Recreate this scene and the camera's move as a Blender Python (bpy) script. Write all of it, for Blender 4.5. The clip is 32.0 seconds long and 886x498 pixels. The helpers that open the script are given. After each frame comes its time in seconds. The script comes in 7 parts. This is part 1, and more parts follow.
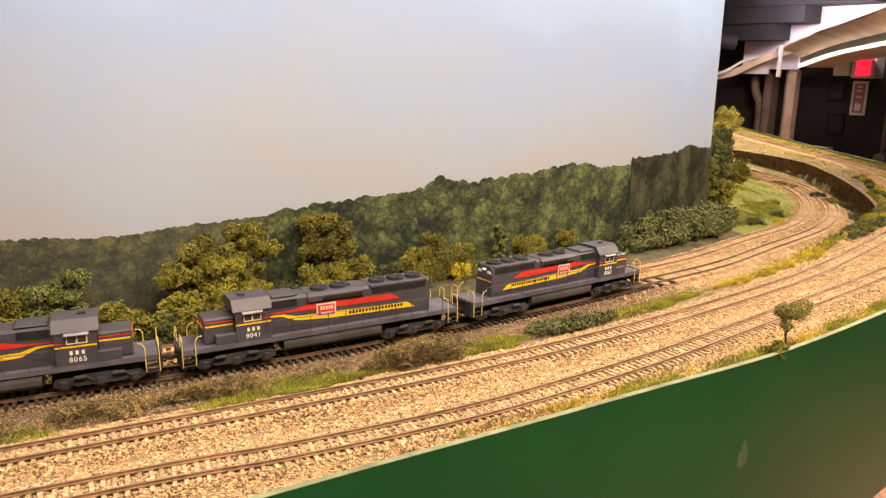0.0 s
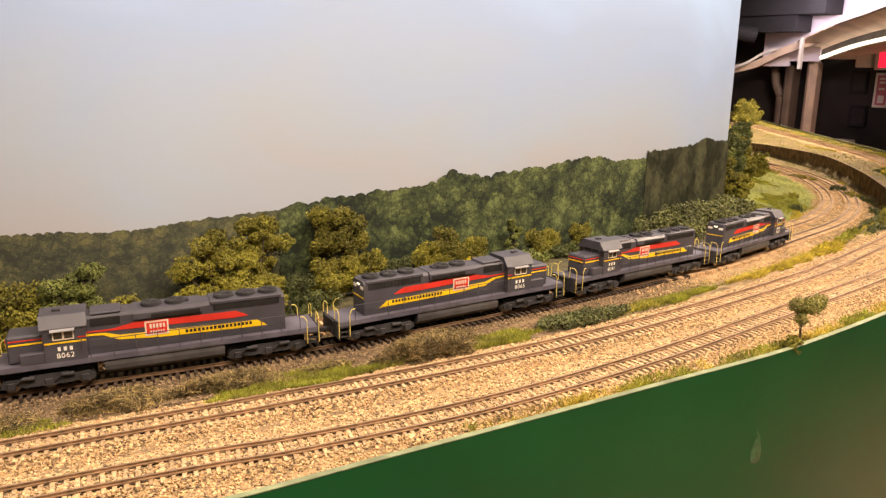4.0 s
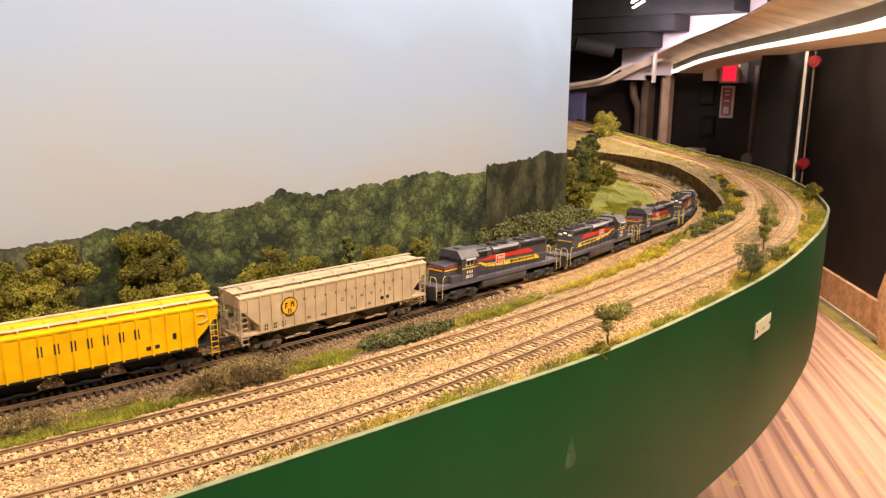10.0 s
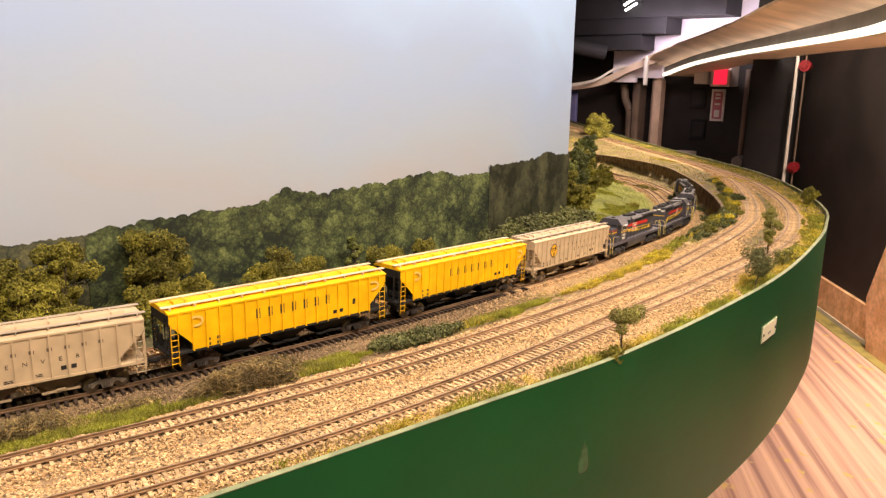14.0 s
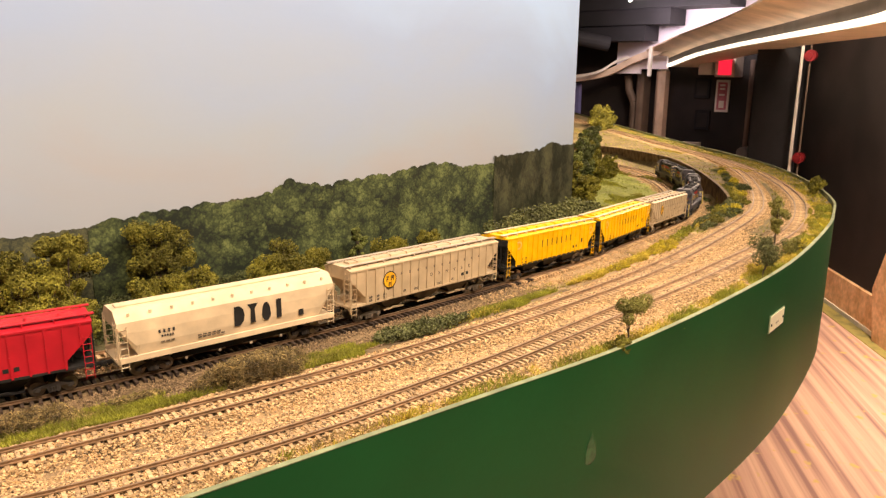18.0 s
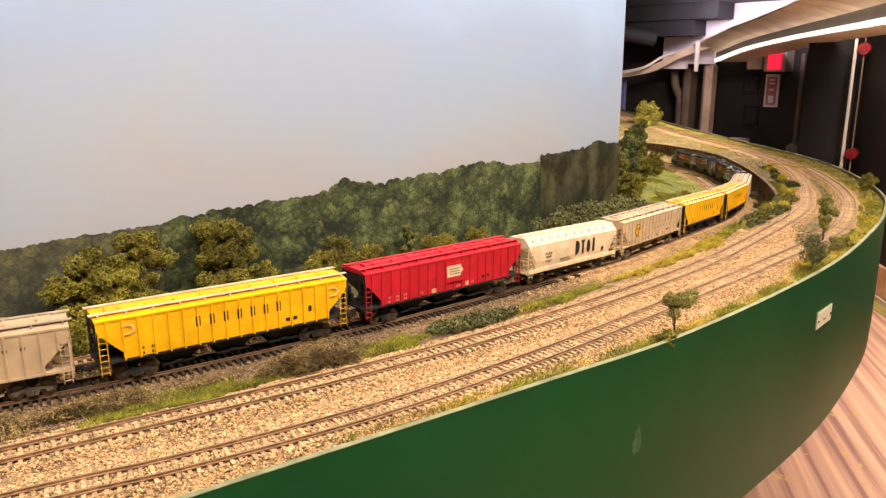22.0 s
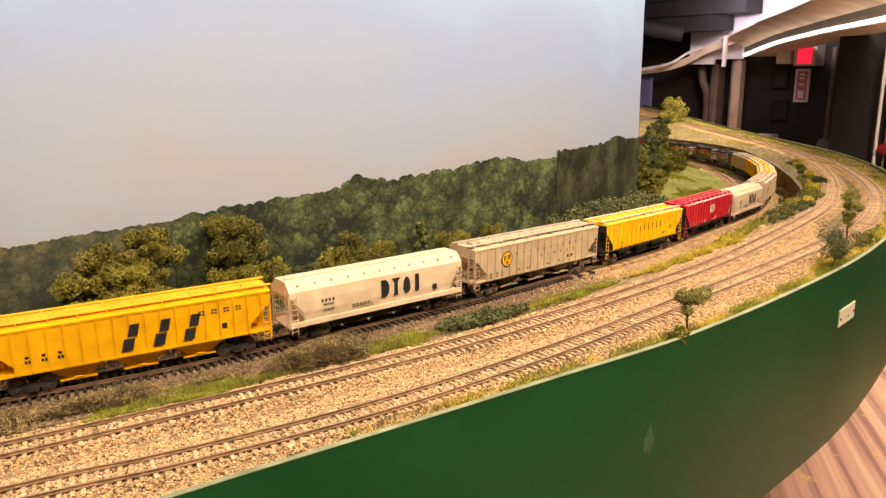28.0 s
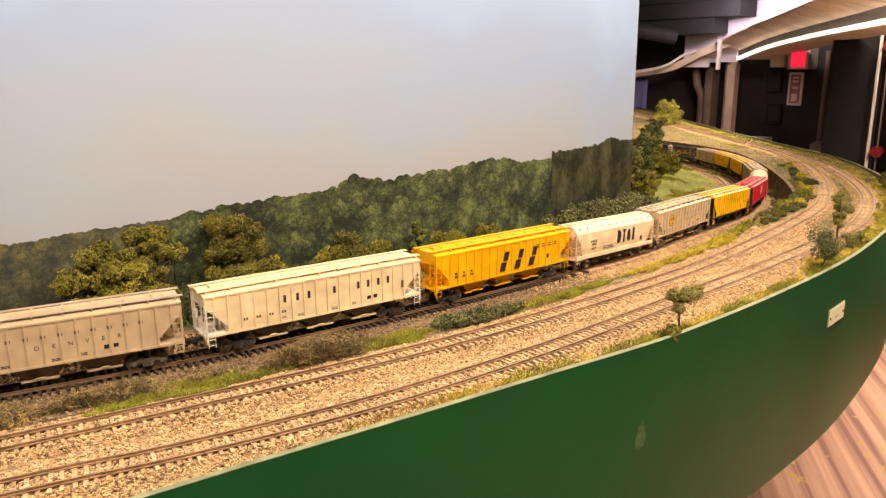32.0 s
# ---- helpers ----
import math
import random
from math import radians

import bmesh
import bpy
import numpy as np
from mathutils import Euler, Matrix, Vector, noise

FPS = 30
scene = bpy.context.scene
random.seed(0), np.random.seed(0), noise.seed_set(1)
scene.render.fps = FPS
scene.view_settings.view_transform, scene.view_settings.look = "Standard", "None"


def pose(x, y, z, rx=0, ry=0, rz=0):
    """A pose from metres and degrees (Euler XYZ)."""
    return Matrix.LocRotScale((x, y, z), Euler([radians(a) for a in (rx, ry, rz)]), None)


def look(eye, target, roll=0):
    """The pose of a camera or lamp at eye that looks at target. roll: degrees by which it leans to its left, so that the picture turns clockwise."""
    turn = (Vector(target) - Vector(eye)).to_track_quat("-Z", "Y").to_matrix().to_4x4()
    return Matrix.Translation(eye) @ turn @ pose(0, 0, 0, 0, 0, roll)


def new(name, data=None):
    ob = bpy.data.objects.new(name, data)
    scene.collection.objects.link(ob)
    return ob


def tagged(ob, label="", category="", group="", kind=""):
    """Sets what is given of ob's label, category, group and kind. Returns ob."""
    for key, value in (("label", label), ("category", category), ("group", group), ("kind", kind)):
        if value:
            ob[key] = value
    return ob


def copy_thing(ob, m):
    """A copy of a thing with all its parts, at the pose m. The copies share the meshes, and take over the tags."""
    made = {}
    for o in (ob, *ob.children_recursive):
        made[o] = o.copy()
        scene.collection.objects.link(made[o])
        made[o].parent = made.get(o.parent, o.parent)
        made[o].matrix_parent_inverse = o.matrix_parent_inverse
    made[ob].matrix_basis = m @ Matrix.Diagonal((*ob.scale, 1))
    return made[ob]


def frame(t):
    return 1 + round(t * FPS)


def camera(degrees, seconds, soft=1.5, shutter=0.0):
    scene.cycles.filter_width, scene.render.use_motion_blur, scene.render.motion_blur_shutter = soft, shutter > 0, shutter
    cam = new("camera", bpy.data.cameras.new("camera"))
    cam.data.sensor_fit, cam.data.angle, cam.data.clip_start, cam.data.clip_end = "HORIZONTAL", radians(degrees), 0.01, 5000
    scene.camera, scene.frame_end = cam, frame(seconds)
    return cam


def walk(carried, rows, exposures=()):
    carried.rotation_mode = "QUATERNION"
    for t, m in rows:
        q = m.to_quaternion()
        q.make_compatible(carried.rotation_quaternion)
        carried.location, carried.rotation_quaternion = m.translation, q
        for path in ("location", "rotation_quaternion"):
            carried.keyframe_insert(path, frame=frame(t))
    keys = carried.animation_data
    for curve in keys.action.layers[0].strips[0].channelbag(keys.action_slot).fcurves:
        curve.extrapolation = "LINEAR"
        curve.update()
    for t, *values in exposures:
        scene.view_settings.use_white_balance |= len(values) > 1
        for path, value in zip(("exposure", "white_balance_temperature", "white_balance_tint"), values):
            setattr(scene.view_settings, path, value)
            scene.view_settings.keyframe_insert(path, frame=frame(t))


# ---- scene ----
cam = camera(61.5, 32.0, soft=1.35)
PATH = [
    (0, (0.0000, 0.0000, 0.2278), (0.6535, 0.7187, -0.0097), 0.66),
    (0.5, (0.0011, -0.0031, 0.2279), (0.6545, 0.7155, -0.0100), 0.56),
    (1, (0.0027, -0.0113, 0.2283), (0.6538, 0.7094, -0.0097), 0.55),
    (1.5, (0.0048, -0.0165, 0.2286), (0.6532, 0.7066, -0.0095), 0.44),
    (2, (0.0058, -0.0150, 0.2280), (0.6511, 0.7110, -0.0097), 0.42),
    (2.5, (0.0083, -0.0108, 0.2272), (0.6502, 0.7175, -0.0126), 0.41),
    (3, (0.0073, -0.0068, 0.2265), (0.6451, 0.7246, -0.0150), 0.30),
    (3.5, (0.0047, -0.0042, 0.2269), (0.6395, 0.7290, -0.0171), 0.28),
    (5.5, (0.0052, -0.0026, 0.2268), (0.6437, 0.7272, -0.0175), 0.40),
    (6, (0.0077, -0.0026, 0.2262), (0.6534, 0.7213, -0.0168), 0.43),
    (6.5, (0.0135, -0.0077, 0.2264), (0.6698, 0.7071, -0.0148), 0.47),
    (7, (0.0187, -0.0154, 0.2278), (0.6904, 0.6859, -0.0110), 0.53),
    (7.5, (0.0240, -0.0267, 0.2284), (0.7130, 0.6590, -0.0062), 0.40),
    (8, (0.0344, -0.0359, 0.2303), (0.7423, 0.6320, 0.0004), 0.38),
    (8.5, (0.0474, -0.0465, 0.2333), (0.7721, 0.6048, 0.0081), 0.34),
    (9, (0.0547, -0.0512, 0.2314), (0.7908, 0.5881, 0.0092), 0.19),
    (9.5, (0.0552, -0.0470, 0.2322), (0.7979, 0.5844, 0.0093), 0.12),
    (10, (0.0546, -0.0394, 0.2297), (0.7998, 0.5879, 0.0035), 0.13),
    (10.5, (0.0540, -0.0328, 0.2272), (0.8017, 0.5909, -0.0008), 0.25),
    (11, (0.0503, -0.0260, 0.2285), (0.8024, 0.5925, 0.0007), 0.47),
    (11.5, (0.0477, -0.0198, 0.2282), (0.8048, 0.5933, 0.0027), 0.69),
    (12, (0.0472, -0.0188, 0.2276), (0.8079, 0.5905, 0.0042), 1.00),
    (12.5, (0.0471, -0.0152, 0.2274), (0.8090, 0.5932, 0.0051), 1.10),
    (13, (0.0472, -0.0167, 0.2280), (0.8076, 0.5933, 0.0056), 1.10),
    (13.5, (0.0461, -0.0172, 0.2286), (0.8038, 0.5955, 0.0041), 0.99),
    (14, (0.0477, -0.0177, 0.2286), (0.8031, 0.5973, 0.0025), 0.88),
    (14.5, (0.0466, -0.0178, 0.2275), (0.7997, 0.5996, 0.0002), 0.77),
    (16.5, (0.0477, -0.0152, 0.2269), (0.7975, 0.6044, -0.0050), 0.46),
    (17, (0.0497, -0.0142, 0.2273), (0.7998, 0.6045, -0.0064), 0.46),
    (17.5, (0.0497, -0.0148, 0.2253), (0.7999, 0.6035, -0.0090), 0.47),
    (18, (0.0507, -0.0143, 0.2247), (0.8011, 0.6036, -0.0101), 0.47),
    (18.5, (0.0523, -0.0148, 0.2257), (0.8024, 0.6035, -0.0090), 0.37),
    (19, (0.0513, -0.0168, 0.2259), (0.8002, 0.6027, -0.0094), 0.36),
    (19.5, (0.0487, -0.0178, 0.2270), (0.7945, 0.6050, -0.0095), 0.35),
    (20, (0.0466, -0.0184, 0.2260), (0.7882, 0.6092, -0.0111), 0.23),
    (20.5, (0.0440, -0.0200, 0.2256), (0.7813, 0.6122, -0.0128), 0.21),
    (21, (0.0405, -0.0226, 0.2264), (0.7710, 0.6170, -0.0128), 0.09),
    (21.5, (0.0343, -0.0251, 0.2276), (0.7567, 0.6237, -0.0114), -0.05),
    (22, (0.0245, -0.0261, 0.2304), (0.7369, 0.6339, -0.0082), -0.19),
    (22.5, (0.0230, -0.0292, 0.2311), (0.7260, 0.6415, -0.0054), -0.44),
    (23, (0.0240, -0.0286, 0.2316), (0.7190, 0.6505, -0.0048), -0.57),
    (23.5, (0.0256, -0.0297, 0.2311), (0.7167, 0.6536, -0.0044), -0.79),
    (24, (0.0261, -0.0312, 0.2317), (0.7150, 0.6544, -0.0035), -0.90),
    (24.5, (0.0282, -0.0328, 0.2297), (0.7172, 0.6524, -0.0064), -0.90),
    (25, (0.0318, -0.0354, 0.2303), (0.7205, 0.6500, -0.0063), -0.80),
    (25.5, (0.0328, -0.0385, 0.2289), (0.7212, 0.6470, -0.0082), -0.90),
    (27.5, (0.0375, -0.0370, 0.2277), (0.7245, 0.6491, -0.0114), -0.80),
    (28, (0.0390, -0.0340, 0.2265), (0.7267, 0.6512, -0.0136), -0.80),
    (28.5, (0.0384, -0.0304, 0.2253), (0.7278, 0.6530, -0.0148), -0.69),
    (29, (0.0364, -0.0319, 0.2264), (0.7276, 0.6498, -0.0135), -0.58),
    (29.5, (0.0359, -0.0335, 0.2260), (0.7296, 0.6458, -0.0134), -0.57),
    (30, (0.0349, -0.0365, 0.2272), (0.7295, 0.6421, -0.0116), -0.57),
    (30.5, (0.0333, -0.0371, 0.2267), (0.7284, 0.6410, -0.0120), -0.57),
    (31, (0.0338, -0.0376, 0.2263), (0.7287, 0.6407, -0.0126), -0.47),
    (31.5, (0.0333, -0.0377, 0.2257), (0.7275, 0.6415, -0.0126), -0.57),
    (32, (0.0313, -0.0397, 0.2264), (0.7244, 0.6405, -0.0120), -0.48),
]
walk(cam, [(t, look(eye, target, roll)) for t, eye, target, roll in PATH],
     [(0, 0.07, 6550, 10), (6, 0.05, 6500, 10), (10, 0.02, 6650, 10), (14, 0.0, 6420, 10), (18, -0.04, 6800, 10), (22, -0.02, 6280, 10), (25, -0.03, 6500, 10), (28, -0.03, 6650, 10), (32, -0.03, 6650, 10)])

# ---- light ----
world = bpy.data.worlds.new("world")
scene.world = world
world.use_nodes = True
world.node_tree.nodes["Background"].inputs[0].default_value = (1.0, 0.8, 0.68, 1)
world.node_tree.nodes["Background"].inputs[1].default_value = 0.035


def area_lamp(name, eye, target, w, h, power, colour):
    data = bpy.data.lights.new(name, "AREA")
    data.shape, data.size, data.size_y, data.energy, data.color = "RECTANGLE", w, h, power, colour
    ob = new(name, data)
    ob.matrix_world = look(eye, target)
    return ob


# the LED strips under the deck above the layout and over the aisle
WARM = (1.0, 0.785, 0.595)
area_lamp("led_strip_lamp", (0.50, -0.14, 1.02), (0.50, 0.32, 0.0), 1.95, 0.14, 44.5, WARM)
area_lamp("led_strip_lamp_far", (2.6, 0.75, 1.05), (2.4, 0.95, 0.0), 1.8, 0.12, 2.8, WARM)
area_lamp("aisle_lamp", (3.35, 0.14, 1.35), (3.5, 0.10, -1.2), 2.4, 0.3, 360.0, WARM)
# unseen fill lamp, added behind the valance to brighten the lilac panels
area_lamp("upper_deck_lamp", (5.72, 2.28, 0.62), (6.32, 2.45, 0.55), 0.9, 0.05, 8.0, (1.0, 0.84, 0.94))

# ---- materials ----


def mat(name, colour, rough=0.6, metal=0.0, var=0.0, scale=60.0, bump=0.0, bscale=None, colour2=None, contrast=(0.35, 0.65),
        island=0.0, emit=0.0, detail=4.0, spec=0.5, second=0.0, scale2=8.0):
    """A surface with noise between two colours, a coarse second variation, a random tone per piece and a fine relief."""
    m = bpy.data.materials.new(name)
    m.use_nodes = True
    nt = m.node_tree
    b = nt.nodes["Principled BSDF"]
    b.inputs["Roughness"].default_value, b.inputs["Metallic"].default_value = rough, metal
    b.inputs["Specular IOR Level"].default_value = spec
    c4 = (*colour, 1)
    b.inputs["Base Color"].default_value = c4
    tc = nt.nodes.new("ShaderNodeTexCoord")
    out = None
    if var or colour2:
        n = nt.nodes.new("ShaderNodeTexNoise")
        n.inputs["Scale"].default_value, n.inputs["Detail"].default_value = scale, detail
        nt.links.new(tc.outputs["Object"], n.inputs["Vector"])
        r = nt.nodes.new("ShaderNodeValToRGB")
        r.color_ramp.elements[0].position, r.color_ramp.elements[1].position = contrast
        r.color_ramp.elements[0].color = (*(colour2 or [v * (1 - var) for v in colour]), 1)
        r.color_ramp.elements[1].color = c4 if colour2 else (*[min(1, v * (1 + var)) for v in colour], 1)
        nt.links.new(n.outputs["Fac"], r.inputs["Fac"])
        out = r.outputs["Color"]
    if second:
        n2 = nt.nodes.new("ShaderNodeTexNoise")
        n2.inputs["Scale"].default_value = scale2
        nt.links.new(tc.outputs["Object"], n2.inputs["Vector"])
        mr = nt.nodes.new("ShaderNodeMapRange")
        mr.inputs["From Min"].default_value, mr.inputs["From Max"].default_value = 0.3, 0.7
        mr.inputs["To Min"].default_value, mr.inputs["To Max"].default_value = 1 - second, 1 + second
        nt.links.new(n2.outputs["Fac"], mr.inputs["Value"])
        out = scaled(nt, out, c4, mr.outputs["Result"])
    if island:
        g = nt.nodes.new("ShaderNodeNewGeometry")
        oi = nt.nodes.new("ShaderNodeObjectInfo")
        ad = nt.nodes.new("ShaderNodeMath")
        nt.links.new(g.outputs["Random Per Island"], ad.inputs[0])
        nt.links.new(oi.outputs["Random"], ad.inputs[1])
        fr = nt.nodes.new("ShaderNodeMath")
        fr.operation = "FRACT"
        nt.links.new(ad.outputs[0], fr.inputs[0])
        mr = nt.nodes.new("ShaderNodeMapRange")
        mr.inputs["To Min"].default_value, mr.inputs["To Max"].default_value = 1 - island, 1 + island
        nt.links.new(fr.outputs[0], mr.inputs["Value"])
        out = scaled(nt, out, c4, mr.outputs["Result"])
    if out:
        nt.links.new(out, b.inputs["Base Color"])
    if bump:
        n3 = nt.nodes.new("ShaderNodeTexNoise")
        n3.inputs["Scale"].default_value, n3.inputs["Detail"].default_value = bscale or scale * 2, 5
        nt.links.new(tc.outputs["Object"], n3.inputs["Vector"])
        bp = nt.nodes.new("ShaderNodeBump")
        bp.inputs["Strength"].default_value, bp.inputs["Distance"].default_value = min(1, bump), 0.001
        nt.links.new(n3.outputs["Fac"], bp.inputs["Height"])
        nt.links.new(bp.outputs["Normal"], b.inputs["Normal"])
    if emit:
        b.inputs["Emission Color"].default_value, b.inputs["Emission Strength"].default_value = c4, emit
    return m


def scaled(nt, out, c4, factor):
    """The colour times a factor."""
    v = nt.nodes.new("ShaderNodeVectorMath")
    v.operation = "SCALE"
    if out:
        nt.links.new(out, v.inputs[0])
    else:
        v.inputs[0].default_value = c4[:3]
    nt.links.new(factor, v.inputs["Scale"])
    return v.outputs["Vector"]


M = dict(
    soil=mat("soil", (0.44, 0.30, 0.148), 0.95, colour2=(0.25, 0.168, 0.09), scale=45, second=0.25, scale2=9, bump=0.9, bscale=500),
    dirt=mat("dirt", (0.24, 0.165, 0.085), 0.95, colour2=(0.115, 0.08, 0.042), scale=60, second=0.3, scale2=14, bump=1.0, bscale=600),
    # near-black brown that stands in for shade between the tie ends
    crib_shade=mat("crib_shade", (0.085, 0.058, 0.036), 0.95, var=0.5, scale=500, bump=1.0, bscale=900),
    turf=mat("turf", (0.21, 0.150, 0.068), 0.95, colour2=(0.11, 0.088, 0.034), scale=60, second=0.35, scale2=9, bump=1.0, bscale=250),
    undergrowth=mat("undergrowth", (0.105, 0.088, 0.036), 0.95, colour2=(0.040, 0.038, 0.016), scale=80, second=0.3, scale2=15, bump=1.0, bscale=300),
    meadow_soil=mat("meadow_soil", (0.23, 0.245, 0.034), 0.95, colour2=(0.17, 0.185, 0.028), scale=50, second=0.3, scale2=8, bump=1.0, bscale=250),
    ballast=mat("ballast", (0.71, 0.480, 0.250), 0.95, colour2=(0.39, 0.26, 0.125), scale=300, island=0.30, bump=0.4),
    ballast_dark=mat("ballast_dark", (0.26, 0.18, 0.105), 0.95, var=0.4, scale=300, island=0.5, bump=0.4),
    rail=mat("rail", (0.29, 0.18, 0.10), 0.6, metal=0.2, var=0.3, scale=120, second=0.2),
    rail_dark=mat("rail_dark", (0.17, 0.105, 0.060), 0.6, metal=0.2, var=0.3, scale=120, second=0.2),
    railtop=mat("railtop", (0.30, 0.21, 0.135), 0.55, metal=0.3, var=0.2, scale=90),
    tie=mat("tie", (0.044, 0.027, 0.018), 0.9, var=0.35, scale=400, island=0.4, bump=0.4),
    tie_pale=mat("tie_pale", (0.48, 0.325, 0.178), 0.9, var=0.3, scale=400, island=0.3, bump=0.4),
    green=mat("fascia_green", (0.0015, 0.078, 0.019), 0.42, var=0.12, scale=7, second=0.15, scale2=2.5, bump=0.05, bscale=300, spec=0.45),
    edge=mat("fascia_edge", (0.22, 0.25, 0.14), 0.75, var=0.25, scale=60, second=0.2, scale2=12),
    leaf=mat("leaf", (0.205, 0.188, 0.022), 0.85, var=0.2, scale=90, island=0.35, second=0.5, scale2=22),
    leaf_dark=mat("leaf_dark", (0.078, 0.092, 0.026), 0.85, var=0.3, scale=90, island=0.5, second=0.3, scale2=25),
    mat=mat("moss_mat", (0.270, 0.245, 0.030), 0.9, var=0.2, scale=90, island=0.3, second=0.3, scale2=20),
    # darkened leaf colour for the shade inside the crowns
    leaf_shade=mat("leaf_shade", (0.045, 0.042, 0.014), 0.9, var=0.2, scale=90, island=0.4),
    leaf_pale=mat("leaf_pale", (0.150, 0.170, 0.040), 0.85, var=0.2, scale=90, island=0.3, second=0.3, scale2=22),
    leaf_fresh=mat("leaf_fresh", (0.215, 0.205, 0.044), 0.85, var=0.2, scale=90, island=0.35, second=0.35, scale2=22),
    leaf_hedge=mat("leaf_hedge", (0.125, 0.132, 0.042), 0.85, var=0.25, scale=60, island=0.4, second=0.35, scale2=18),
    leaf_bush=mat("leaf_bush", (0.120, 0.130, 0.045), 0.85, var=0.3, scale=120, island=0.5, second=0.3, scale2=40),
    leaf_yellow=mat("leaf_yellow", (0.50, 0.41, 0.03), 0.9, var=0.25, scale=120, island=0.4),
    grass=mat("grass", (0.26, 0.265, 0.028), 0.9, var=0.3, scale=60, island=0.45, second=0.3, scale2=20),
    meadow=mat("meadow", (0.20, 0.245, 0.026), 0.9, var=0.25, scale=60, island=0.4, second=0.3, scale2=12),
    grass_yellow=mat("grass_yellow", (0.50, 0.40, 0.055), 0.9, var=0.3, scale=60, island=0.4),
    straw=mat("straw", (0.35, 0.26, 0.10), 0.95, var=0.3, scale=90, island=0.5, second=0.3, scale2=30),
    twig=mat("twig", (0.125, 0.095, 0.05), 0.95, var=0.3, scale=90, island=0.4),
    bark=mat("bark", (0.10, 0.075, 0.05), 0.95, var=0.3, scale=300, bump=0.6),
    riser=mat("riser", (0.165, 0.115, 0.066), 0.95, var=0.5, scale=50, bump=0.8, bscale=150),
)


# ---- shaping ----


def obj(name, verts, faces, material, parent=None, label="", smooth=False):
    """One mesh object from vertices and faces."""
    me = bpy.data.meshes.new(name)
    if isinstance(faces, np.ndarray):
        n, k = faces.shape
        me.vertices.add(len(verts))
        me.vertices.foreach_set("co", np.asarray(verts, np.float32).ravel())
        me.loops.add(n * k)
        me.loops.foreach_set("vertex_index", faces.astype(np.int32).ravel())
        me.polygons.add(n)
        me.polygons.foreach_set("loop_start", np.arange(n, dtype=np.int32) * k)
        me.polygons.foreach_set("loop_total", np.full(n, k, np.int32))
        me.polygons.foreach_set("use_smooth", np.zeros(n, bool))
        me.update(calc_edges=True)
    else:
        me.from_pydata([tuple(v) for v in verts], [], [tuple(q) for q in faces])
    for m in material if isinstance(material, (list, tuple)) else [material]:
        me.materials.append(m)
    if smooth:
        me.polygons.foreach_set("use_smooth", [True] * len(me.polygons))
    ob = new(name, me)
    if parent:
        ob.parent = parent
    if label:
        ob["label"] = label
    return ob


def part(name, bm, material, parent=None, label="", smooth=False):
    """Links a bmesh as one mesh object under a thing or a part."""
    bmesh.ops.recalc_face_normals(bm, faces=bm.faces[:])
    me = bpy.data.meshes.new(name)
    bm.to_mesh(me)
    bm.free()
    for m in material if isinstance(material, (list, tuple)) else [material]:
        me.materials.append(m)
    if smooth:
        me.polygons.foreach_set("use_smooth", [True] * len(me.polygons))
    ob = new(name, me)
    if parent:
        ob.parent = parent
    if label:
        ob["label"] = label
    return ob


def thing(name, label, category, group="", kind="", at=None):
    """An Empty at the base of a thing."""
    ob = new(name)
    ob.empty_display_size = 0.02
    if at is not None:
        ob.matrix_world = at
    return tagged(ob, label, category, group, kind)


def box(bm, x0, x1, y0, y1, z0, z1, bevel=0.0, m=None):
    """An axis-aligned block, its edges rounded off."""
    r = bmesh.ops.create_cube(bm, size=1.0, matrix=(m or Matrix()) @ Matrix.Translation(((x0 + x1) / 2, (y0 + y1) / 2, (z0 + z1) / 2)) @ Matrix.Diagonal((x1 - x0, y1 - y0, z1 - z0, 1)))
    if bevel:
        es = list({e for v in r["verts"] for e in v.link_edges})
        bmesh.ops.bevel(bm, geom=es, offset=bevel, segments=1, affect="EDGES")
    return bm


def rod(bm, a, b, r, n=6):
    """A round bar from a to b."""
    a, b = Vector(a), Vector(b)
    m = Matrix.Translation((a + b) / 2) @ (b - a).to_track_quat("Z", "Y").to_matrix().to_4x4()
    bmesh.ops.create_cone(bm, cap_ends=True, segments=n, radius1=r, radius2=r, depth=(b - a).length, matrix=m)
    return bm


def bent(bm, pts, r, n=5):
    """A bar along several points."""
    for a, b in zip(pts, pts[1:]):
        rod(bm, a, b, r, n)
    return bm


def extrude(bm, profile, x0, x1, axis="x"):
    """A closed profile of (u, z) pushed from x0 to x1: along x with u = y, or along y with u = x."""
    put = (lambda x, u, z: (x, u, z)) if axis == "x" else (lambda x, u, z: (u, x, z))
    a = [bm.verts.new(put(x0, u, z)) for u, z in profile]
    b = [bm.verts.new(put(x1, u, z)) for u, z in profile]
    k = len(profile)
    for i in range(k):
        bm.faces.new((a[i], a[(i + 1) % k], b[(i + 1) % k], b[i]))
    bm.faces.new(a)
    bm.faces.new(b[::-1])
    return bm


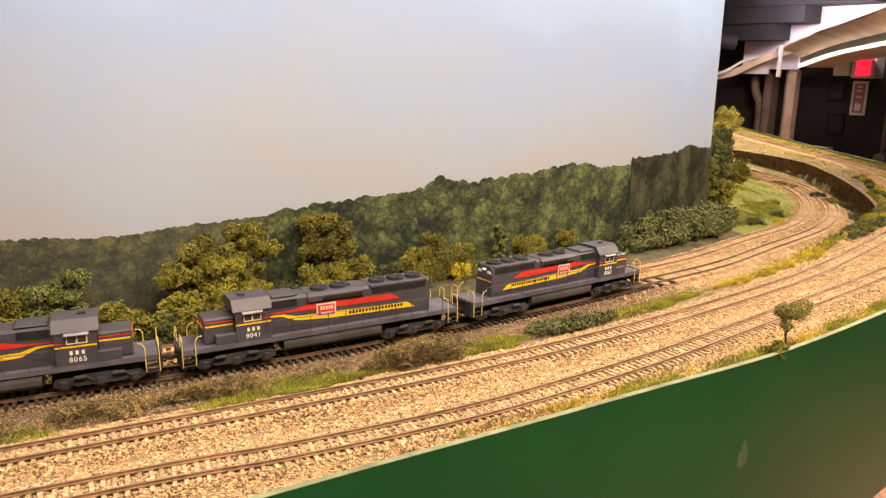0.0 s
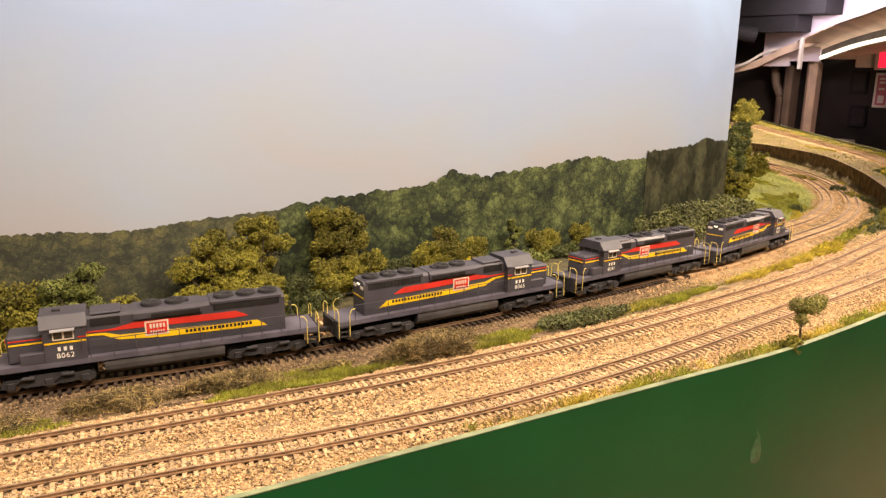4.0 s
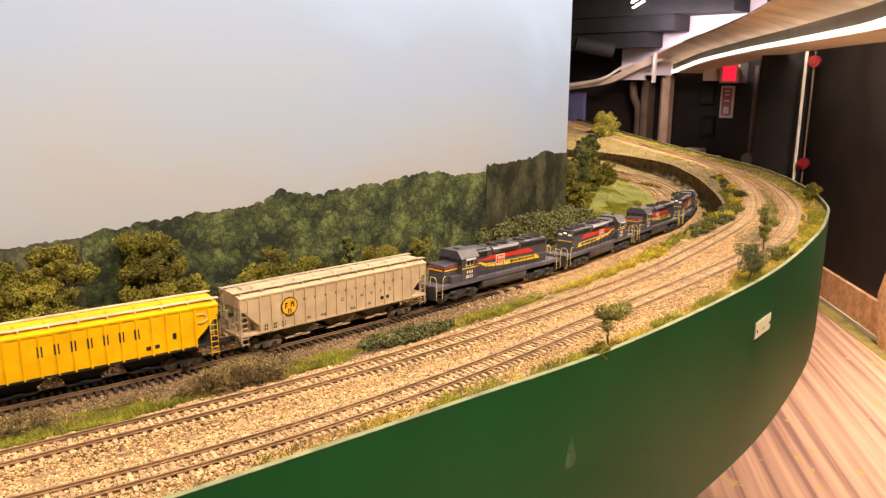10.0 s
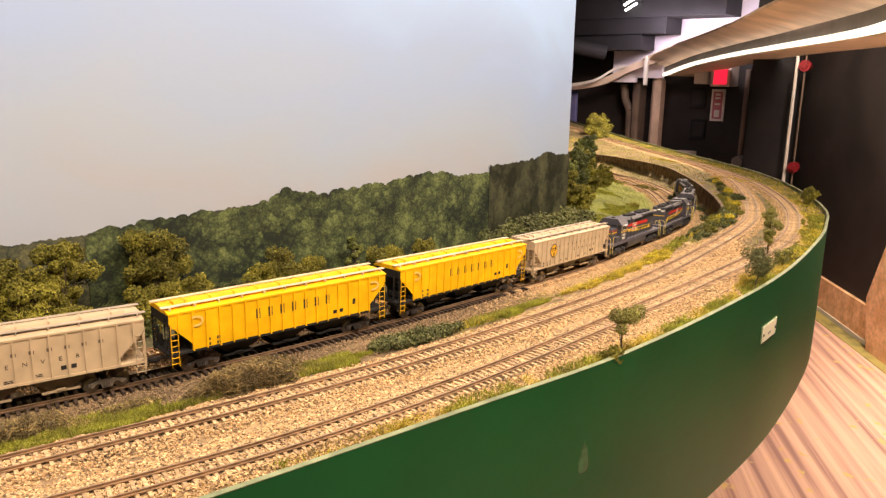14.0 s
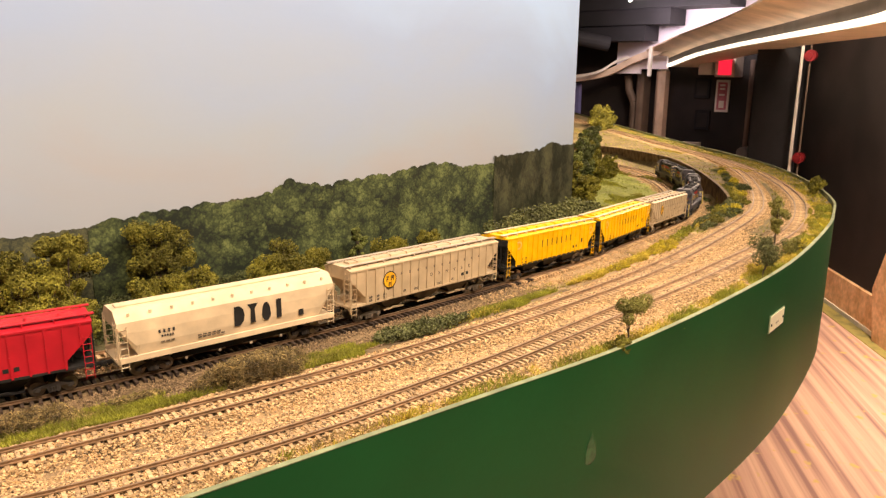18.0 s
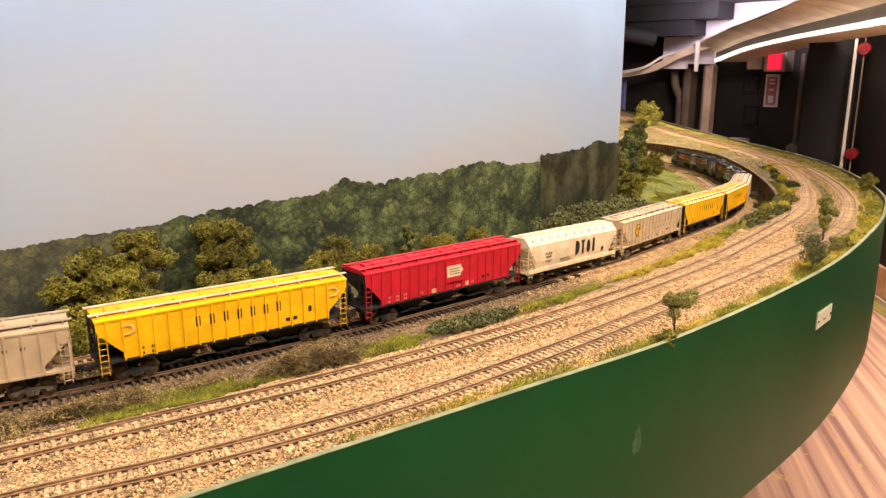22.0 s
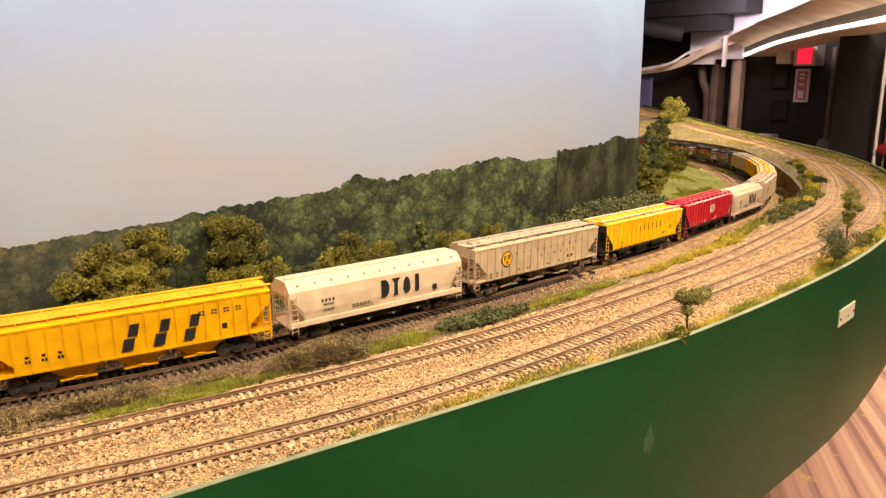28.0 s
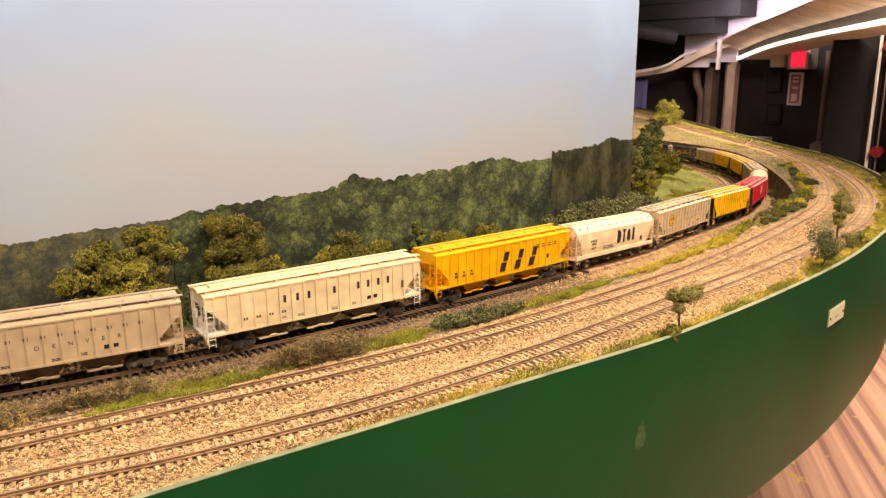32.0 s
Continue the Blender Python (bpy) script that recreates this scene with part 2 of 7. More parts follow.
def curve_points(control, step=0.004):
    """A smooth line through the control points, resampled evenly; returns points and tangents."""
    p = np.array(control, float)
    p = np.vstack([2 * p[0] - p[1], p, 2 * p[-1] - p[-2]])
    u = np.linspace(0, 1, 24, endpoint=False)[:, None]
    out = [0.5 * (2 * b + (c - a) * u + (2 * a - 5 * b + 4 * c - d) * u ** 2 + (3 * b - a - 3 * c + d) * u ** 3) for a, b, c, d in zip(p, p[1:], p[2:], p[3:])]
    q = np.vstack(out + [p[-2:-1]])
    s = np.r_[0, np.cumsum(np.linalg.norm(np.diff(q, axis=0), axis=1))]
    t = np.arange(0, s[-1], step)
    q = np.stack([np.interp(t, s, q[:, i]) for i in range(q.shape[1])], 1)
    for _ in range(3):
        q[1:-1] = (q[:-2] + 2 * q[1:-1] + q[2:]) / 4
    return q


def normals2(q):
    d = np.gradient(q[:, :2], axis=0)
    d /= np.linalg.norm(d, axis=1)[:, None]
    return d, np.stack([-d[:, 1], d[:, 0]], 1)


def sweep(q, profile, closed=True):
    """Vertices and faces of a profile of (left, up) carried along the points q."""
    _, nr = normals2(q)
    prof = np.array(profile)
    k, n = len(prof), len(q)
    v = np.empty((n, k, 3))
    v[:, :, :2] = q[:, None, :2] + nr[:, None, :] * prof[None, :, 0, None]
    v[:, :, 2] = q[:, None, 2] + prof[None, :, 1]
    i, j = np.meshgrid(np.arange(n - 1), np.arange(k if closed else k - 1), indexing="ij")
    j2 = (j + 1) % k
    f = np.stack([i * k + j, i * k + j2, (i + 1) * k + j2, (i + 1) * k + j], -1).reshape(-1, 4)
    return v.reshape(-1, 3), f


# ---- the plan: track centre lines (x, y, z) on the layout, whose rails lie at z = 0; the room's floor is at FLOOR ----
FLOOR = -1.2
MAIN = [(-3.6, 1.8, -0.0025), (-1.6, 1.134, -0.0025), (-0.6, 0.8, -0.0025), (-0.1, 0.633, -0.0025), (0.1, 0.566, -0.0025), (0.3, 0.505, -0.0025), (0.5, 0.466, -0.003), (0.7, 0.452, -0.0085), (0.9, 0.4535, -0.019), (1.1, 0.473, -0.0275), (1.3271, 0.5016, -0.0409), (1.4734, 0.533, -0.0489), (1.6162, 0.5778, -0.0566), (1.7547, 0.6348, -0.064), (1.8886, 0.702, -0.0713), (2.0181, 0.7775, -0.0786), (2.1434, 0.8596, -0.0861), (2.2647, 0.9475, -0.0938), (2.3816, 1.0412, -0.1017), (2.4924, 1.142, -0.1097), (2.5934, 1.2528, -0.1173), (2.69, 1.4, -0.1235), (2.73, 1.56, -0.1285), (2.7, 1.76, -0.1325), (2.56, 1.94, -0.1325), (2.3, 2.08, -0.1325), (1.5, 2.35, -0.1325)]
LINE_A = [(-3.6, 1.66, 0), (-1.6, 0.99, 0), (-0.6, 0.672, 0), (0.08, 0.47, 0), (0.24, 0.424, 0), (0.364, 0.391, 0), (0.48, 0.367, 0), (0.62, 0.347, 0), (0.82, 0.331, 0), (1, 0.333, 0), (1.25, 0.35, 0), (1.456, 0.396, -0.0093), (1.782, 0.505, -0.0264), (2.166, 0.662, -0.0459), (2.631, 0.904, -0.0704), (3.26, 1.315, -0.104), (3.615, 1.684, -0.102), (4.264, 2.296, -0.0995), (5.296, 3.255, -0.0965)]
LINE_B = [(-3.6, 1.60, 0), (-1.6, 0.935, 0), (-0.6, 0.617, 0), (0.068, 0.413, 0), (0.206, 0.365, 0), (0.312, 0.334, 0), (0.41, 0.315, 0), (0.54, 0.299, 0), (0.73, 0.286, 0), (0.88, 0.277, 0), (1.13, 0.268, 0), (1.26, 0.279, 0), (1.433, 0.318, -0.0071), (1.62, 0.374, -0.0169), (1.898, 0.481, -0.0317), (2.261, 0.65, -0.0502), (2.672, 0.889, -0.0721), (3.211, 1.248, -0.102), (3.585, 1.61, -0.102), (4.234, 2.222, -0.0995), (5.296, 3.181, -0.0965)]
FASCIA = [(-3.6, 1.50, 0), (-1.6, 0.84, 0), (-0.6, 0.533, 0), (0.05, 0.356, 0), (0.25, 0.309, 0), (0.45, 0.266, 0), (0.6, 0.236, 0), (0.8, 0.217, 0), (1, 0.212, 0), (1.24, 0.23, 0), (1.413, 0.259, -0.0055), (1.628, 0.308, -0.0166), (1.924, 0.41, -0.0321), (2.352, 0.593, -0.0551), (2.798, 0.836, -0.0785), (3.379, 1.246, -0.104), (3.747, 1.603, -0.102), (4.175, 2.001, -0.0995), (5.296, 2.989, -0.0965)]
RISER = [(1.402, 0.432, -0.0072), (1.525, 0.472, -0.0137), (1.667, 0.538, -0.0215), (1.816, 0.611, -0.0297), (2.001, 0.705, -0.04), (2.263, 0.851, -0.0548), (2.541, 1.022, -0.0709), (2.79, 1.236, -0.0866), (3.05, 1.527, -0.105), (3.113, 1.809, -0.108)]
BACK_Y, BACK_X = 0.64, 1.198

qm, qa, qb, qf, qr = [curve_points(c) for c in (MAIN, LINE_A, LINE_B, FASCIA, RISER)]


def beside(q, off):
    d, nr = normals2(q)
    w = q.copy()
    w[:, :2] += nr * off
    return w


# the second main runs beside the first, on the backdrop's side
q2 = beside(qm, 0.050)
keep2 = (q2[:, 0] > -0.2)
keep2[:np.argmax(keep2)] = False
q2 = q2[np.argmax(q2[:, 0] > -0.2):]


def nearest(q, x, y):
    """Distance, signed side (left positive) and index of the nearest point of a line, for many points."""
    P = np.stack([np.ravel(x), np.ravel(y)], 1).astype(np.float32)
    sub = q[::3].astype(np.float32)
    d, nr = normals2(sub)
    dist, side, idx = np.empty(len(P)), np.empty(len(P)), np.empty(len(P), int)
    for a in range(0, len(P), 4000):
        p = P[a:a + 4000]
        dd = (p[:, :1] - sub[None, :, 0]) ** 2 + (p[:, 1:] - sub[None, :, 1]) ** 2
        i = dd.argmin(1)
        e = p - sub[i, :2]
        dist[a:a + 4000], idx[a:a + 4000] = np.sqrt((e ** 2).sum(-1)), i * 3
        side[a:a + 4000] = (e * nr[i]).sum(-1)
    return dist, side, idx


def ground_z(x, y):
    """Height of the layout's ground: the lower level inside the riser, the upper outside, track beds a little proud, a grass bank."""
    x, y = np.ravel(np.asarray(x, float)), np.ravel(np.asarray(y, float))
    da, sa, ia = nearest(qa, x, y)
    db, sb, ib = nearest(qb, x, y)
    dm, sm, im = nearest(qm, x, y)
    d2, s2, i2 = nearest(q2, x, y)
    dr, sr, ir = nearest(qr, x, y)
    upper = np.where(da < db, qa[ia, 2], qb[ib, 2])
    lower = np.where(dm < d2, qm[im, 2], q2[i2, 2])
    ends = (x > 1.30)
    w_riser = np.clip(0.5 - sr / 0.008, 0, 1)
    wa = np.minimum(da, db)
    wm = np.minimum(dm, d2)
    w_flat = np.clip(0.5 + (wm - wa) / 0.05, 0, 1)
    far = x > 1.42
    w = np.where(far & (ir < len(qr) - 4), w_riser, w_flat)
    z = lower * (1 - w) + upper * w
    bed = np.clip(1 - np.maximum(np.minimum(wa, wm) - 0.0165, 0) / 0.010, 0, 1)
    z = z - 0.0065 + np.where((wm < wa) & (x < 0.85), 0.0030, 0.0042) * bed
    hill = np.clip((s2 - 0.03) / 0.12, 0, 1) * np.clip((x - 0.9) / 0.3, 0, 1) * (sm > 0)
    z = z + 0.024 * hill
    return z


# ---- ground of the layout ----
def sheet(name, x0, x1, y0, y1, cell, label):
    xs, ys = np.r_[np.arange(x0, 1.55, cell), np.arange(1.55, x1, cell * 2.2)], np.r_[np.arange(y0, 0.70, cell), np.arange(0.70, y1, cell * 2.2)]
    gx, gy = np.meshgrid(xs, ys, indexing="ij")
    df, sf, fi = nearest(qf, gx, gy)
    sf = sf.reshape(gx.shape)
    inside = (sf > 0) & (df.reshape(gx.shape) < 1.1) & ((gx > 1.19) | (gy < 0.655) | (gx < 0.1) & (sf < 0.42))
    cells = np.stack([inside[:-1, :-1], inside[1:, :-1], inside[1:, 1:], inside[:-1, 1:]])
    kept = cells.any(0)
    x, y = gx.copy(), gy.copy()
    out = sf <= 0
    f_i = fi.reshape(gx.shape)[out]
    x[out], y[out] = qf[f_i, 0], qf[f_i, 1]
    z = ground_z(x, y).reshape(gx.shape)
    z = z + 0.0012 * np.array([noise.noise((a * 60, b * 60, 3.0)) for a, b in zip(x.ravel(), y.ravel())]).reshape(z.shape)
    ids = np.arange(gx.size).reshape(gx.shape)
    faces = np.stack([ids[:-1, :-1], ids[1:, :-1], ids[1:, 1:], ids[:-1, 1:]], -1)[kept]
    used = np.unique(faces)
    remap = np.full(gx.size, -1)
    remap[used] = np.arange(len(used))
    v = np.stack([x.ravel(), y.ravel(), z.ravel()], 1)[used]
    ob = obj(name, v, remap[faces], [M["soil"], M["dirt"], M["turf"], M["meadow_soil"], M["undergrowth"]], smooth=True)
    c = v[remap[faces]].mean(1)
    da, db = nearest(qa, c[:, 0], c[:, 1])[0], nearest(qb, c[:, 0], c[:, 1])[0]
    edge = 0.72 + 0.06 * np.array([noise.noise((a * 25, b * 40, 1.0)) for a, b in c[:, :2]])
    dm, sm = nearest(qm, c[:, 0], c[:, 1])[:2]
    d2, s2 = nearest(q2, c[:, 0], c[:, 1])[:2]
    index = ((np.minimum(da, db) > 0.032) & (c[:, 0] < edge)).astype(int)
    wild = 0.004 * np.array([noise.noise((a * 18, b * 18, 6.0)) for a, b in c[:, :2]])
    far = (c[:, 0] > 1.12) & (np.min([da, db, dm, d2], axis=0) > np.where(c[:, 0] > 2.0, 0.032, 0.021) + wild)
    index[far] = 2
    index[far & (s2 > 0)] = 3
    index[(c[:, 0] < 1.2) & (s2 > 0.018 + wild)] = 4
    ob.data.polygons.foreach_set("material_index", index)
    return tagged(ob, label, "ground", kind="structure")


sheet("ground", -0.2, 5.2, 0.19, 3.2, 0.011, "sandy model railway ground of soil and fine gravel")
left = qm[qm[:, 0] < -0.15]
v, f = sweep(left + np.array((0, 0, -0.0065)), [(-0.26, 0), (-0.1, 0.0), (0.02, 0.0), (0.075, 0.0)], closed=False)
tagged(obj("ground_left", v, f, M["soil"], smooth=True), "sandy model railway ground beside the tracks", "ground", kind="structure")

# ---- fascia: a green painted hardboard band with a pale top edge ----
FH = 0.215
v, f = sweep(qf, [(0.0, -FH), (0.0, 0.003), (0.003, 0.003), (0.003, -FH)])
fascia = tagged(obj("fascia", v, f, M["green"], smooth=False), "dark green painted hardboard fascia along the layout's edge", "fascia", kind="structure")
v, f = sweep(qf, [(-0.0003, 0.0028), (-0.0003, 0.0034), (0.0040, 0.0034), (0.0040, -0.012), (0.0032, -0.012), (0.0032, 0.0024)])
obj("top_edge", v, f, M["edge"], fascia, "worn top edge")
v, f = sweep(qf + np.array((0, 0, -0.05)), [(0.003, -0.012), (0.003, 0.0), (0.40, 0.0), (0.40, -0.012)])
tagged(obj("benchwork", v, f, mat("plywood", (0.35, 0.24, 0.13), 0.8, var=0.2, scale=30)), "plywood benchwork under the layout", "benchwork", kind="structure")

# ---- riser between the two levels ----
v, f = sweep(qr, [(0.0035, -0.050), (0.0035, 0.036), (-0.0035, 0.036), (-0.0035, -0.050)])
dz = np.interp(np.repeat(qr[:, 0], 4), [1.40, 1.52, 1.66, 2.0, 3.0], [-0.045, -0.038, -0.033, -0.032, -0.031])
v[1::4, 2] += dz[1::4]
v[2::4, 2] += dz[2::4]
tagged(obj("retaining_wall", v, f, M["riser"]), "dark brown curved retaining wall between two track levels", "retaining wall", kind="structure")


# ---- tracks ----
GAUGE, RAIL_W, RAIL_H = 0.0174, 0.0011, 0.0022


def track(name, q, label, x_near, tie_mat, rail_mat, pitch=0.0062, cribs=False, deep=0.0, pale_from=99.0):
    """Two rails with foot, web and head, and ties under them; the near ties are pieces of their own."""
    tr = thing(name, label, "railway track", kind="structure")
    for side in (-1, 1):
        o = side * GAUGE / 2
        prof = [(o - 0.0011, -0.0004), (o - 0.0011, 0.0001), (o - 0.0003, 0.0003), (o - 0.0003, 0.0012), (o - 0.00055, 0.0014), (o - 0.00055, 0.0020),
                (o + 0.00055, 0.0020), (o + 0.00055, 0.0014), (o + 0.0003, 0.0012), (o + 0.0003, 0.0003), (o + 0.0011, 0.0001), (o + 0.0011, -0.0004)]
        v, f = sweep(q, prof)
        rail = obj("rail", v, f, [rail_mat, M["railtop"]], tr)
        idx = np.zeros(len(f), int)
        idx[5::12] = 1
        rail.data.polygons.foreach_set("material_index", idx)
    # dark strips along both rails paint in the shade of the tie gaps
    if cribs:
        near = q[(q[:, 0] > 0.42) & (q[:, 0] < 2.2)]
        for side in (-1, 1):
            o = side * 0.0122
            v, f = sweep(near, [(o - 0.0034, -0.0032), (o - 0.0030, -0.0019), (o + 0.0030, -0.0019), (o + 0.0034, -0.0032)])
            obj("crib_fill", v, f, M["crib_shade"], tr, "dark strip painting the shade between the tie ends")
    s = np.r_[0, np.cumsum(np.linalg.norm(np.diff(q[:, :2], axis=0), axis=1))]
    d, nr = normals2(q)
    bm = bmesh.new()
    box(bm, -0.00125, 0.00125, -0.0148 - deep, 0.0148 + deep, -0.0028 - deep, -0.0004, 0.0002)
    me = bpy.data.meshes.new("tie")
    bm.to_mesh(me)
    bm.free()
    me.materials.append(tie_mat)
    buried = me.copy()
    buried.materials[0] = M["tie_pale"]
    rnd = random.Random(len(q))
    rest_v, rest_f, count = [], [], 0
    bv = np.array([vv.co[:] for vv in me.vertices])
    bf = [list(p.vertices) for p in me.polygons]
    for k in np.arange(0, s[-1], pitch):
        k += rnd.uniform(-0.0005, 0.0005)
        x, y, z = [np.interp(k, s, q[:, i]) for i in range(3)]
        if x < -1.0:
            continue
        i = min(int(k / s[-1] * len(q)), len(q) - 1)
        a = math.atan2(d[i, 1], d[i, 0]) + rnd.gauss(0, 0.03)
        m = Matrix.Translation((x, y, z - rnd.uniform(0, 0.0003))) @ Matrix.Rotation(a, 4, "Z")
        if x_near[0] < x < x_near[1] and count < 290:
            o = bpy.data.objects.new("tie", me if x + rnd.uniform(-0.04, 0.04) < pale_from else buried)
            scene.collection.objects.link(o)
            o.parent, o.matrix_local = tr, m
            count += 1
        else:
            mm = np.array(m)
            base = len(rest_v) * len(bv)
            rest_v.append(bv @ mm[:3, :3].T + mm[:3, 3])
            rest_f += [[base + w for w in face] for face in bf]
    if rest_v:
        o = obj("ties", np.vstack(rest_v), rest_f, tie_mat if pale_from > 9 else M["tie_pale"], tr)
        o["kind"] = "stuff"
    return tr


track("main_track", qm, "model railway main line, rusty rails on dark ties", (0.05, 1.5), M["tie"], M["rail_dark"], deep=0.0014, pale_from=0.74)
track("second_main_track", q2, "model railway track beside the backdrop with brown rails", (0.5, 1.6), M["tie_pale"], M["rail"])
track("front_track", qb, "weathered model railway track nearest the fascia, pale ballasted ties", (0.03, 1.7), M["tie_pale"], M["rail"], cribs=True)
track("middle_track", qa, "weathered model railway track in pale ballast", (0.03, 1.7), M["tie_pale"], M["rail"], cribs=True)


# ---- backdrop: a sky board with a printed band of hills and woods ----
def sky_material():
    m = bpy.data.materials.new("painted_sky")
    m.use_nodes = True
    nt = m.node_tree
    b = nt.nodes["Principled BSDF"]
    b.inputs["Roughness"].default_value = 0.55
    tc = nt.nodes.new("ShaderNodeTexCoord")
    sep = nt.nodes.new("ShaderNodeSeparateXYZ")
    nt.links.new(tc.outputs["Object"], sep.inputs[0])
    n = nt.nodes.new("ShaderNodeTexNoise")
    n.inputs["Scale"].default_value, n.inputs["Detail"].default_value, n.inputs["Distortion"].default_value = 3.2, 5, 0.6
    slow = nt.nodes.new("ShaderNodeMapping")
    slow.inputs["Scale"].default_value = (1, 1, 2.0)
    nt.links.new(tc.outputs["Object"], slow.inputs["Vector"])
    nt.links.new(slow.outputs["Vector"], n.inputs["Vector"])
    mul = nt.nodes.new("ShaderNodeMath")
    mul.operation = "MULTIPLY_ADD"
    mul.inputs[1].default_value = 0.30
    nt.links.new(n.outputs["Fac"], mul.inputs[0])
    rise = nt.nodes.new("ShaderNodeMath")
    rise.operation = "MULTIPLY_ADD"
    rise.inputs[1].default_value = 0.06
    nt.links.new(sep.outputs["X"], rise.inputs[0])
    nt.links.new(sep.outputs["Z"], rise.inputs[2])
    nt.links.new(rise.outputs[0], mul.inputs[2])
    r = nt.nodes.new("ShaderNodeValToRGB")
    e = r.color_ramp.elements
    e[0].position, e[0].color = 0.23, (0.400, 0.405, 0.450, 1)
    e[1].position, e[1].color = 0.56, (0.365, 0.530, 0.83, 1)
    k = e.new(0.31)
    k.color = (0.368, 0.432, 0.535, 1)
    k = e.new(0.45)
    k.color = (0.322, 0.428, 0.655, 1)
    nt.links.new(mul.outputs[0], r.inputs["Fac"])
    nt.links.new(r.outputs["Color"], b.inputs["Base Color"])
    n2 = nt.nodes.new("ShaderNodeTexNoise")
    n2.inputs["Scale"].default_value = 14
    mp = nt.nodes.new("ShaderNodeMapping")
    mp.inputs["Scale"].default_value = (1, 1, 6)
    nt.links.new(tc.outputs["Object"], mp.inputs["Vector"])
    nt.links.new(mp.outputs["Vector"], n2.inputs["Vector"])
    bp = nt.nodes.new("ShaderNodeBump")
    bp.inputs["Strength"].default_value, bp.inputs["Distance"].default_value = 0.08, 0.002
    nt.links.new(n2.outputs["Fac"], bp.inputs["Height"])
    nt.links.new(bp.outputs["Normal"], b.inputs["Normal"])
    return m


BD = curve_points([(-3.4, 1.85, 0), (-1.6, 1.245, 0), (-0.6, 0.91, 0), (-0.2, 0.775, 0), (0.0, 0.70, 0), (0.10, 0.662, 0), (0.20, 0.643, 0), (0.32, BACK_Y, 0), (0.7, BACK_Y, 0), (0.95, BACK_Y, 0), (BACK_X, BACK_Y, 0)], 0.01)
BD = np.vstack([BD[BD[:, 0] < 0.31], [(0.32, BACK_Y, 0), (BACK_X, BACK_Y, 0)]])
v, f = sweep(BD, [(0, -0.045), (0, 0.80), (0.006, 0.80), (0.006, -0.045)])
f = np.vstack([f, [[len(v) - 4, len(v) - 3, len(v) - 2, len(v) - 1]]])
backdrop = tagged(obj("backdrop", v, f, sky_material()), "backdrop board painted as a pale hazy sky", "backdrop", kind="structure")


def bd_y(x):
    return np.interp(x, BD[:, 0], BD[:, 1])


